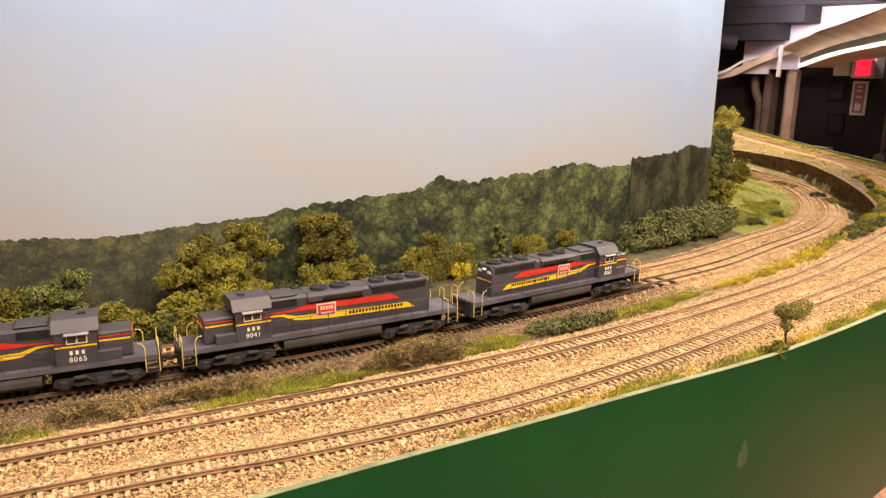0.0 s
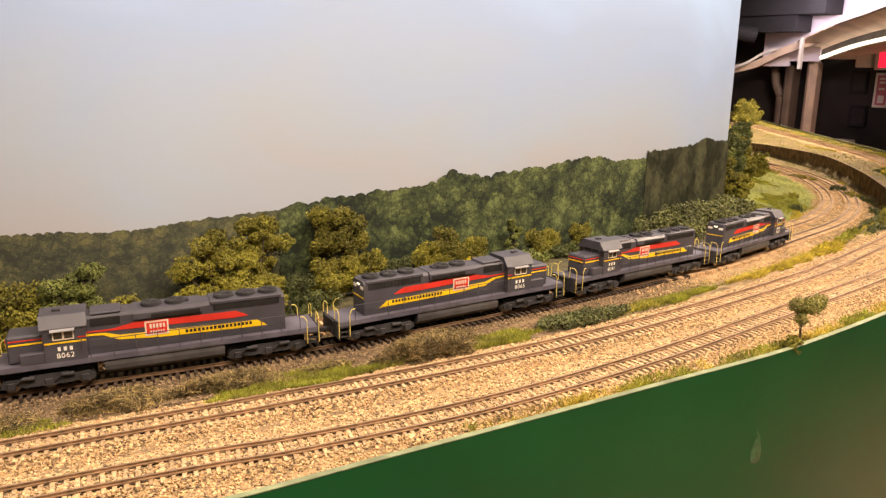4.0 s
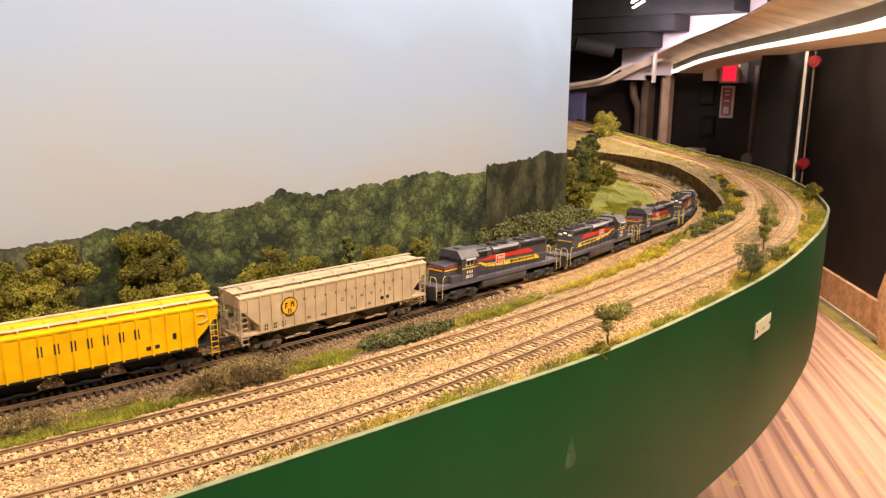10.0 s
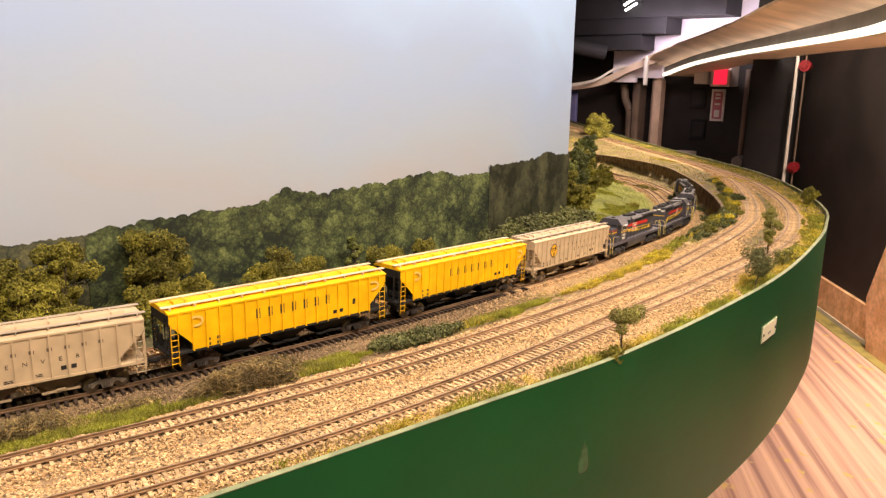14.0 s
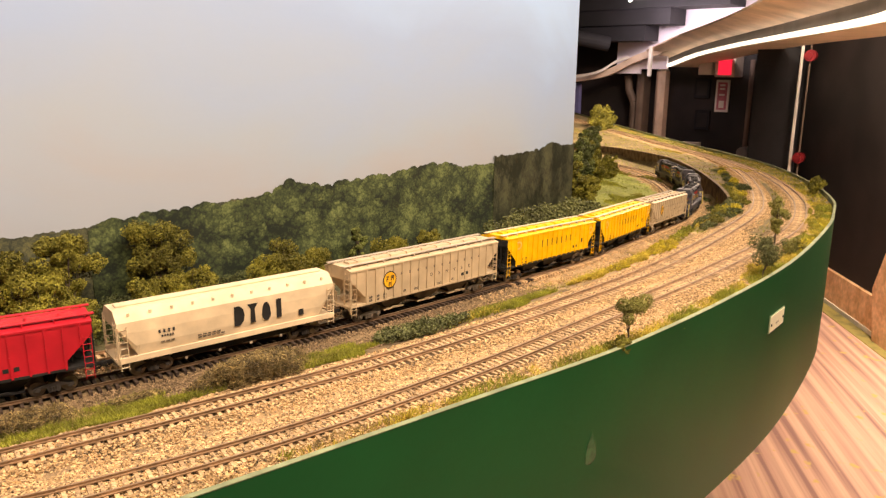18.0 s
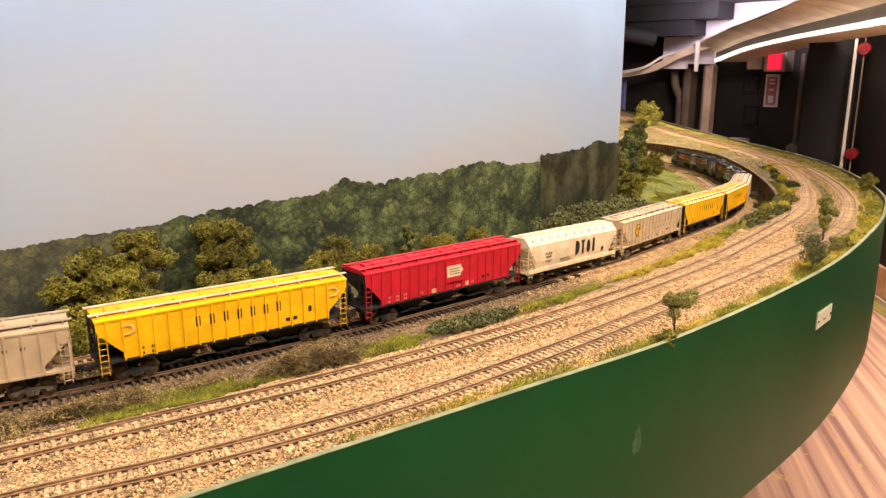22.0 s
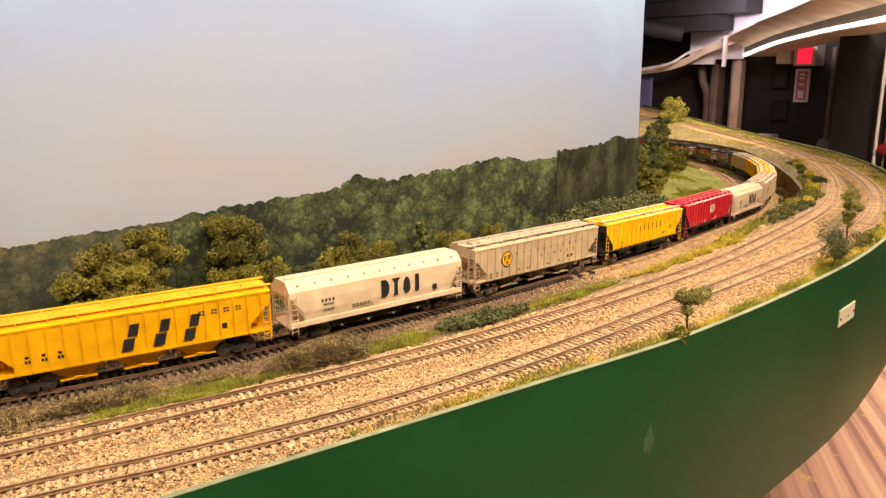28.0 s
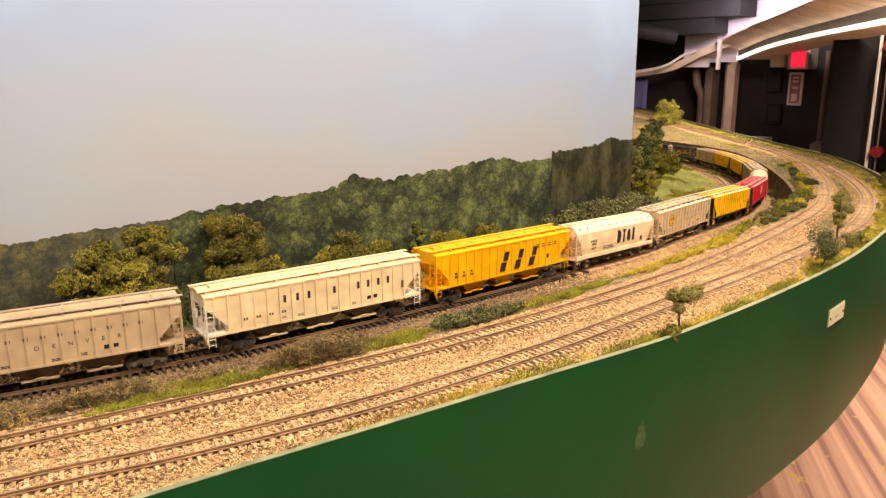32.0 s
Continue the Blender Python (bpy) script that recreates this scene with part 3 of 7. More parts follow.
def wood_material(name, a, b, c, scale, streak=1.0, rough=0.6, depth=0.5):
    """A printed wood: rounded crowns, each lighter towards its top, with leaf clumps and fine leaf grain."""
    m = bpy.data.materials.new(name)
    m.use_nodes = True
    nt = m.node_tree
    bs = nt.nodes["Principled BSDF"]
    bs.inputs["Roughness"].default_value = rough
    tc = nt.nodes.new("ShaderNodeTexCoord")
    mp = nt.nodes.new("ShaderNodeMapping")
    mp.inputs["Scale"].default_value = (1, 0, 1 / streak)
    nt.links.new(tc.outputs["Object"], mp.inputs["Vector"])
    wob = nt.nodes.new("ShaderNodeTexNoise")
    wob.inputs["Scale"].default_value, wob.inputs["Detail"].default_value = scale * 2.5, 3
    nt.links.new(mp.outputs["Vector"], wob.inputs["Vector"])
    mixv = nt.nodes.new("ShaderNodeVectorMath")
    mixv.operation = "MULTIPLY_ADD"
    mixv.inputs[1].default_value = (0.010, 0, 0.010)
    nt.links.new(wob.outputs["Color"], mixv.inputs[0])
    nt.links.new(mp.outputs["Vector"], mixv.inputs[2])
    total = None

    def add(value, weight, centre=0.5):
        nonlocal total
        k = nt.nodes.new("ShaderNodeMath")
        k.operation = "MULTIPLY_ADD"
        k.inputs[1].default_value = weight
        nt.links.new(value, k.inputs[0])
        if total:
            nt.links.new(total, k.inputs[2])
        else:
            k.inputs[2].default_value = 0.5
        off = nt.nodes.new("ShaderNodeMath")
        off.inputs[1].default_value = -weight * centre
        nt.links.new(k.outputs[0], off.inputs[0])
        total = off.outputs[0]

    for f, w, tone in ((1.0, -0.80, 0.50), (3.4, -0.50, 0.25), (9.0, -0.55, 0.22)):
        vo = nt.nodes.new("ShaderNodeTexVoronoi")
        vo.feature, vo.inputs["Scale"].default_value = "SMOOTH_F1", scale * f
        vo.inputs["Smoothness"].default_value = 0.35
        nt.links.new(mixv.outputs["Vector"], vo.inputs["Vector"])
        add(vo.outputs["Distance"], w, 0.45)
        sp = nt.nodes.new("ShaderNodeSeparateColor")
        nt.links.new(vo.outputs["Color"], sp.inputs[0])
        add(sp.outputs[0], tone)
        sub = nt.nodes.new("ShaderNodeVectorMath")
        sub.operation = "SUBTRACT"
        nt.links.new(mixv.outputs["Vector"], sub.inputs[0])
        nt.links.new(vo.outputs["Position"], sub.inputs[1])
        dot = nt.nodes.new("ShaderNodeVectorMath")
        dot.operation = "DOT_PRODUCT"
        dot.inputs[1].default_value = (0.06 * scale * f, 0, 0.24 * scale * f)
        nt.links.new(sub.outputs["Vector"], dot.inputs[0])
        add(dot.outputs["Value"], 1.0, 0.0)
    for f, w in ((0.30, 0.8), (14.0, 1.5)):
        n = nt.nodes.new("ShaderNodeTexNoise")
        n.inputs["Scale"].default_value, n.inputs["Detail"].default_value, n.inputs["Roughness"].default_value = scale * f, 5, 0.65
        nt.links.new(mp.outputs["Vector"], n.inputs["Vector"])
        add(n.outputs["Fac"], w)
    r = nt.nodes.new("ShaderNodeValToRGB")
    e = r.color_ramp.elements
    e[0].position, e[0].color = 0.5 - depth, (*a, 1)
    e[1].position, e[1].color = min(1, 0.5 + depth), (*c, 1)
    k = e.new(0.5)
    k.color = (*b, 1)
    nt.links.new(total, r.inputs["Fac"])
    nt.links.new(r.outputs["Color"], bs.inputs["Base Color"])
    return m


def wood_band(name, x0, x1, top, crown, spread, off, material, label, bottom=-0.03, seed=1):
    """A thin printed sheet on the board whose upper edge follows the round crowns of the trees."""
    r = np.random.default_rng(seed)
    xs = np.arange(x0, x1 + 0.0005, 0.001)
    z = np.array([top(x) for x in xs]) - crown * 0.9
    for c in np.arange(x0 - crown, x1 + crown, crown * spread):
        c += r.uniform(-0.4, 0.4) * crown
        rad = crown * r.uniform(0.6, 1.15)
        zc = float(top(min(max(c, x0), x1))) - crown + r.uniform(-0.35, 0.12) * crown
        in_ = np.abs(xs - c) < rad
        z[in_] = np.maximum(z[in_], zc + np.sqrt(rad ** 2 - (xs[in_] - c) ** 2) * 0.95)
    z += np.array([0.10 * crown * noise.noise((x * 900, seed, 0)) + 0.07 * crown * noise.noise((x * 2300, seed, 4)) for x in xs])
    y = bd_y(xs) - off
    n = len(xs)
    fv = np.vstack([np.stack([xs, y, np.full(n, bottom)], 1), np.stack([xs, y, z], 1), np.stack([xs, y + 0.0004, z], 1), np.stack([xs, y + 0.0004, np.full(n, bottom)], 1)])
    i = np.arange(n - 1)
    fc = np.vstack([np.stack([i + a * n, i + 1 + a * n, i + 1 + b * n, i + b * n], 1) for a, b in ((0, 1), (1, 2), (2, 3))])
    fc = np.vstack([fc, [[0, n, 2 * n, 3 * n], [n - 1, 2 * n - 1, 3 * n - 1, 4 * n - 1]]])
    return obj(name, fv, fc, material, backdrop, label)


far_wood = wood_material("far_wood", (0.030, 0.034, 0.025), (0.072, 0.077, 0.043), (0.150, 0.140, 0.058), 62, depth=0.58)
near_wood = wood_material("near_wood", (0.008, 0.014, 0.008), (0.054, 0.073, 0.027), (0.165, 0.200, 0.070), 32, depth=0.50)
end_wood = wood_material("end_wood", (0.018, 0.021, 0.014), (0.055, 0.058, 0.036), (0.098, 0.102, 0.056), 40, 1.7, 0.3, 0.66)
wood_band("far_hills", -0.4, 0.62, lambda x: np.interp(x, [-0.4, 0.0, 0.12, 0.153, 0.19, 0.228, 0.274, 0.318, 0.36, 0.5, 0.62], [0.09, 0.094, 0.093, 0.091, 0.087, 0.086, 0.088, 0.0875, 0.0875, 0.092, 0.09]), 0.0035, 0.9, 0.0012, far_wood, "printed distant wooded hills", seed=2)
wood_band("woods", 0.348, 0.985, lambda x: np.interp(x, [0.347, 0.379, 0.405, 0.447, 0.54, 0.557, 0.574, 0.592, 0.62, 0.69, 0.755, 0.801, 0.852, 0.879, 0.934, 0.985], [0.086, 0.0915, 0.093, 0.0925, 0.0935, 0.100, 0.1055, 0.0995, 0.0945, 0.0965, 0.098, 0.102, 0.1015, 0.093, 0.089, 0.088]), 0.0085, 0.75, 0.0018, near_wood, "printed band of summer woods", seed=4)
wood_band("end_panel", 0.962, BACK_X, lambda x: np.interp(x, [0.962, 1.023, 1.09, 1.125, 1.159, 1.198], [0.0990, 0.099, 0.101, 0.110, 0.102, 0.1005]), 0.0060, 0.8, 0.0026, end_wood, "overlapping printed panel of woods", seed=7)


# ---- ballast, grass, brush, bushes and trees ----
rng = np.random.default_rng(5)


def stones(name, pts, size, material, label, flat=0.7):
    """Broken stones: one jittered block each, all in one mesh."""
    n = len(pts)
    base = np.array([(x, y, z) for x in (-1, 1) for y in (-1, 1) for z in (-1, 1)], float)
    quads = np.array([(0, 1, 3, 2), (4, 6, 7, 5), (0, 4, 5, 1), (2, 3, 7, 6), (0, 2, 6, 4), (1, 5, 7, 3)])
    v = base[None] * rng.uniform(0.45, 1.0, (n, 8, 3))
    v *= (size * rng.uniform(0.55, 1.25, n))[:, None, None] * np.array([1, 0.85, flat])
    a = rng.uniform(0, 6.28, n)
    t = rng.uniform(-0.6, 0.6, n)
    c, s, ct, st = np.cos(a), np.sin(a), np.cos(t), np.sin(t)
    x, y, z = v[..., 0], v[..., 1] * ct[:, None] - v[..., 2] * st[:, None], v[..., 1] * st[:, None] + v[..., 2] * ct[:, None]
    v = np.stack([x * c[:, None] - y * s[:, None], x * s[:, None] + y * c[:, None], z], -1) + pts[:, None, :]
    f = (quads[None] + (np.arange(n) * 8)[:, None, None]).reshape(-1, 4)
    me = bpy.data.meshes.new(name)
    me.vertices.add(n * 8)
    me.vertices.foreach_set("co", v.ravel())
    me.loops.add(f.size)
    me.loops.foreach_set("vertex_index", f.ravel())
    me.polygons.add(len(f))
    me.polygons.foreach_set("loop_start", np.arange(len(f)) * 4)
    me.polygons.foreach_set("loop_total", np.full(len(f), 4))
    me.polygons.foreach_set("use_smooth", np.zeros(len(f), bool))
    me.update(calc_edges=True)
    me.materials.append(material)
    return tagged(new(name, me), label, "ballast", kind="stuff")


def along(q, x0, x1, lo, hi, n):
    """n random places beside a line, between two offsets, for x0 < x < x1; returns x, y and offset."""
    sel = np.flatnonzero((q[:, 0] > x0) & (q[:, 0] < x1))
    i = rng.choice(sel, n)
    d, nr = normals2(q)
    o = rng.uniform(lo, hi, n)
    j = rng.uniform(-0.004, 0.004, n)
    p = q[i, :2] + nr[i] * o[:, None] + d[i] * j[:, None]
    return p[:, 0], p[:, 1], o


def bed(q, x0, x1, lo, hi, n, size, inside=0.0007, over=0.35):
    """Stones of a track bed: low between the rails, none on the rails."""
    x, y, o = along(q, x0, x1, lo, hi, n)
    ok = (np.abs(np.abs(o) - GAUGE / 2) > 0.0016 + size * 0.5)
    ok &= (rng.uniform(0, 1, n) < over) | (np.abs(o) < GAUGE / 2) | (np.abs(o) > 0.0150)
    ok &= nearest(qf, x, y)[1] > 0.004
    x, y, o = x[ok], y[ok], o[ok]
    z = ground_z(x, y) + np.where(np.abs(o) < GAUGE / 2, inside, 0.0004) + rng.uniform(-0.0004, 0.0006, len(x))
    return np.stack([x, y, z], 1)


pale = np.vstack([bed(qb, 0.0, 0.44, -0.040, 0.036, 20000, 0.0008, 0.0006, 0.75), bed(qa, 0.0, 0.44, -0.034, 0.032, 18000, 0.0008, 0.0006, 0.75), bed(qb, 0.42, 1.15, -0.040, 0.036, 32000, 0.0008, 0.0003, 0.12), bed(qa, 0.42, 1.15, -0.034, 0.032, 28000, 0.0008, 0.0003, 0.12), bed(qb, 1.1, 2.6, -0.030, 0.026, 13000, 0.0009), bed(qa, 1.1, 2.6, -0.026, 0.026, 13000, 0.0009),
                  bed(q2, 0.0, 0.70, -0.034, 0.03, 13000, 0.0008), bed(qm, 0.66, 2.5, -0.036, 0.030, 24000, 0.0008), bed(q2, 0.66, 2.5, -0.026, 0.030, 14000, 0.0008)])
stones("ballast_stones", pale, 0.00105, M["ballast"], "pale sandy track ballast of crushed stone")
brown = np.vstack([bed(qm, -0.02, 0.75, -0.060, 0.017, 40000, 0.0007, -0.0012, 0.02)])
stones("brown_ballast_stones", brown, 0.00075, M["ballast_dark"], "dark brown weathered ballast and dirt")
dark_bits = np.vstack([bed(qb, 0.0, 1.2, -0.036, 0.034, 14000, 0.0008), bed(qa, 0.0, 1.2, -0.032, 0.03, 12000, 0.0008)])
dark_bits[:, 2] += 0.0004
stones("cinder_stones", dark_bits, 0.0008, M["ballast_dark"], "scattered dark cinders in the ballast")


def blades(name, x, y, h, w, material, label, lean=0.5, category="grass", z=None):
    """Single tapering blades."""
    n = len(x)
    z = ground_z(x, y) if z is None else z
    a = rng.uniform(0, 6.28, n)
    hh = h * rng.uniform(0.5, 1.3, n)
    dx, dy = np.cos(a) * w / 2, np.sin(a) * w / 2
    lx, ly = rng.normal(0, lean, n) * hh, rng.normal(0, lean, n) * hh
    v = np.stack([np.stack([x - dx, y - dy, z], 1), np.stack([x + dx, y + dy, z], 1), np.stack([x + lx, y + ly, z + hh], 1)], 1).reshape(-1, 3)
    ob = obj(name, v, np.arange(n * 3).reshape(-1, 3), material)
    return tagged(ob, label, category, kind="stuff")


def patch(cx, cy, rx, ry, n, turn=0.0):
    r, a = np.sqrt(rng.uniform(0, 1, n)), rng.uniform(0, 6.28, n)
    r = r * (0.75 + 0.35 * np.sin(3 * a + cx * 50) * np.sin(2 * a + cy * 90))
    u, w = rx * r * np.cos(a), ry * r * np.sin(a)
    c, s = math.cos(turn), math.sin(turn)
    return cx + u * c - w * s, cy + u * s + w * c


def patches(rows):
    p = [patch(*r) for r in rows]
    return np.concatenate([q[0] for q in p]), np.concatenate([q[1] for q in p])


x, y = patches([(0.075, 0.508, 0.050, 0.016, 3000, -0.25), (0.265, 0.454, 0.082, 0.032, 17000, -0.25), (0.345, 0.440, 0.03, 0.010, 1200, -0.2), (0.445, 0.423, 0.055, 0.022, 6500, -0.2), (0.665, 0.392, 0.085, 0.020, 7500, -0.1),
                (0.62, 0.392, 0.03, 0.010, 500, -0.1), (0.445, 0.283, 0.022, 0.008, 900, -0.2), (0.485, 0.272, 0.030, 0.008, 900, -0.2), (0.54, 0.262, 0.03, 0.006, 500, -0.2), (0.72, 0.236, 0.06, 0.010, 1200, -0.05), (0.82, 0.236, 0.06, 0.012, 1200, 0),
                (1.503, 0.6804, 0.1442, 0.0618, 6500, 0.35), (1.34, 0.63, 0.10, 0.035, 3500, 0.2), (1.76, 0.8612, 0.07616, 0.06528, 2500, 0.8), (1.25, 0.62, 0.06, 0.03, 1500, 0.1)])
blades("grass", x, y, 0.0040, 0.0007, M["grass"], "short bright green static grass", 0.45)
x, y = patches([(0.80, 0.380, 0.07, 0.014, 2200, -0.05), (0.90, 0.376, 0.07, 0.016, 3000, 0.0), (1.00, 0.380, 0.055, 0.018, 2600, 0.05), (0.60, 0.398, 0.05, 0.012, 500, -0.1), (0.40, 0.294, 0.05, 0.005, 400, -0.2), (0.62, 0.250, 0.05, 0.008, 600, -0.1),
                (0.96, 0.243, 0.08, 0.014, 1600, 0.0), (1.12, 0.236, 0.10, 0.014, 1500, 0.1), (1.3, 0.2621, 0.09003, 0.01801, 1800, 0.25), (1.536, 0.3128, 0.08425, 0.02106, 1500, 0.4), (1.802, 0.4035, 0.08916, 0.02229, 1000, 0.6), (2.269, 0.6936, 0.1476, 0.02461, 1200, 0.9),
                (3.087, 1.263, 0.2307, 0.02884, 1200, 0.8), (1.739, 0.5459, 0.111, 0.01776, 1300, 0.6), (2.11, 0.7614, 0.09617, 0.02404, 1000, 0.8), (1.20, 0.40, 0.07, 0.012, 800, 0.2), (3.038, 1.491, 0.2034, 0.04359, 900, 0.85), (3.674, 1.971, 0.295, 0.059, 1000, 0.7), (1.411, 0.6001, 0.121, 0.0121, 900, 0.4)])
blades("dry_yellow_grass", x, y, 0.0050, 0.0009, M["grass_yellow"], "yellowish dry static grass", 0.5)
x, y = patches([(0.14, 0.500, 0.05, 0.014, 700, -0.3), (0.24, 0.470, 0.05, 0.010, 600, -0.3), (0.40, 0.432, 0.06, 0.012, 600, -0.2), (0.60, 0.402, 0.09, 0.012, 500, -0.1), (0.35, 0.306, 0.06, 0.006, 500, -0.2), (0.25, 0.322, 0.06, 0.006, 500, -0.2), (1.05, 0.40, 0.1, 0.01, 300, 0.1)])
blades("straw_grass", x, y, 0.0045, 0.0006, M["straw"], "dry straw-coloured tufts", 0.6)


def cover(x0, x1, y0, y1, n, clear, test):
    """Random places clear of the tracks that pass a test of the plan."""
    x, y = rng.uniform(x0, x1, n), rng.uniform(y0, y1, n)
    ok = (nearest(qf, x, y)[1] > 0.006) & test(x, y)
    x, y = x[ok], y[ok]
    near = np.min([nearest(q, x, y)[0] for q in (qa, qb, qm, q2)], axis=0)
    ok = (near > clear + 0.006 * np.array([noise.noise((a * 30, b * 30, 8.0)) for a, b in zip(x, y)])) 
    return x[ok], y[ok]


def mottled(x, y, seed):
    return np.array([noise.noise((a * 14, b * 14, seed)) for a, b in zip(x, y)])


x, y = cover(1.1, 3.9, 0.2, 2.3, 90000, 0.030, lambda x, y: (nearest(q2, x, y)[1] < 0.02))
pick = mottled(x, y, 2.0)
blades("far_olive_grass", x[pick > 0.03], y[pick > 0.03], 0.0050, 0.0016, M["grass"], "olive grass tufts between the far tracks", 0.6)
blades("far_dry_grass", x[pick <= -0.12], y[pick <= -0.12], 0.0045, 0.0016, M["straw"], "dry straw-coloured grass between the far tracks", 0.6)
x, y = cover(1.12, 2.6, 0.5, 1.6, 60000, 0.030, lambda x, y: (nearest(q2, x, y)[1] > 0.0))
blades("meadow_grass", x, y, 0.0018, 0.0013, M["meadow"], "bright green meadow grass on the bank", 0.5)
x, y = cover(0.55, 1.15, 0.34, 0.46, 9000, 0.027, lambda x, y: y < 0.44)
pick = mottled(x, y, 5.0)
blades("verge_grass", x[pick > 0.05], y[pick > 0.05], 0.0035, 0.0007, M["grass"], "sparse green grass on the verge", 0.6)
blades("verge_straw", x[pick < -0.05], y[pick < -0.05], 0.0030, 0.0007, M["straw"], "sparse straw tufts on the verge", 0.7)
x, y = cover(0.30, 1.6, 0.2, 0.36, 150000, 0.019, lambda x, y: nearest(qf, x, y)[1] < 0.028)
pick = mottled(x, y, 9.0)
blades("edge_grass", x[pick > 0.0], y[pick > 0.0], 0.0060, 0.0008, M["grass"], "green grass along the fascia's edge", 0.5)
blades("edge_dry_grass", x[pick < -0.10], y[pick < -0.10], 0.0045, 0.0008, M["grass_yellow"], "dry grass along the fascia's edge", 0.6)
x, y = cover(1.5, 4.4, 0.25, 2.6, 160000, 0.024, lambda x, y: nearest(qf, x, y)[1] < 0.10)
pick = mottled(x, y, 11.0)
blades("far_edge_grass", x[pick > -0.02], y[pick > -0.02], 0.0070, 0.0022, M["grass"], "green grass along the far fascia's edge", 0.5)
blades("far_edge_dry_grass", x[pick < -0.12], y[pick < -0.12], 0.0060, 0.0020, M["grass_yellow"], "dry yellow grass along the far fascia's edge", 0.6)


def brush(name, cx, cy, rx, ry, h, n, turn, label):
    """Wiry dry brush: curled strands through a low mound."""
    x, y = patch(cx, cy, rx, ry, n, turn)
    u = ((x - cx) / rx) ** 2 + ((y - cy) / ry) ** 2
    top = h * np.sqrt(np.clip(1.05 - u * 0.8, 0.05, 1))
    z = ground_z(x, y) + top * rng.uniform(0, 1, n) ** 0.7
    d = rng.normal(0, 1, (n, 3)) * np.array((1, 1, 0.7))
    d /= np.linalg.norm(d, axis=1)[:, None]
    k = np.cross(d, rng.normal(0, 1, (n, 3)))
    k /= np.linalg.norm(k, axis=1)[:, None]
    p = np.stack([x, y, z], 1)
    ln = rng.uniform(0.0018, 0.0042, n)[:, None]
    bend = rng.normal(0, 0.0008, (n, 3))
    w = 0.00022
    v = np.stack([p - d * ln, p + bend + k * w, p + d * ln, p + bend - k * w], 1).reshape(-1, 3)
    ob = obj(name, v, np.arange(n * 4).reshape(-1, 4), [M["straw"], M["twig"]])
    idx = (rng.uniform(0, 1, n) < 0.45).astype(int)
    ob.data.polygons.foreach_set("material_index", idx)
    return tagged(ob, label, "brush")


brush("brush", 0.366, 0.430, 0.055, 0.021, 0.022, 8500, -0.30, "wiry grey-brown dry brush beside the main track")
brush("brush", 0.215, 0.482, 0.052, 0.016, 0.013, 5200, -0.32, "low tangled dry brush beside the main track")
brush("brush", 0.140, 0.503, 0.044, 0.018, 0.013, 4800, -0.32, "low tangled dry brush beside the main track")
brush("brush", 0.070, 0.516, 0.040, 0.013, 0.010, 2500, -0.32, "low tangled dry brush beside the main track")
brush("brush", 0.290, 0.466, 0.035, 0.008, 0.006, 1400, -0.30, "thin dry brush at the edge of the grass")


def foliage(name, blobs, n, size, material, parent=None, label=""):
    """Leaves scattered through several clumps (x, y, z, rx, ry, rz), denser towards their skins and turned outwards."""
    vol = np.array([b[3] * b[4] * b[5] for b in blobs]) ** 0.7
    cnt = np.maximum(8, (n * vol / vol.sum()).astype(int))
    pts, out = [], []
    for b, c in zip(blobs, cnt):
        d = rng.normal(0, 1, (c, 3))
        d /= np.linalg.norm(d, axis=1)[:, None]
        r = rng.uniform(0.50, 1.0, c) ** 0.5 * (1 + 0.22 * np.sin(5 * d[:, 0] + b[0] * 300) * np.sin(4 * d[:, 2] + 3 * d[:, 1] + b[2] * 200))
        pts.append(np.array(b[:3]) + d * r[:, None] * np.array(b[3:]))
        out.append(d)
    p, out = np.vstack(pts), np.vstack(out)
    n = len(p)
    out = out + rng.normal(0, 0.60, (n, 3))
    a = np.cross(out, rng.normal(0, 1, (n, 3)))
    a /= np.linalg.norm(a, axis=1)[:, None]
    b2 = np.cross(out, a)
    b2 /= np.linalg.norm(b2, axis=1)[:, None]
    s = (size * rng.uniform(0.6, 1.35, n))[:, None]
    v = np.stack([p - a * s, p + b2 * s * 0.65, p + a * s, p - b2 * s * 0.65], 1).reshape(-1, 3)
    return obj(name, v, np.arange(n * 4).reshape(-1, 4), material, parent, label)


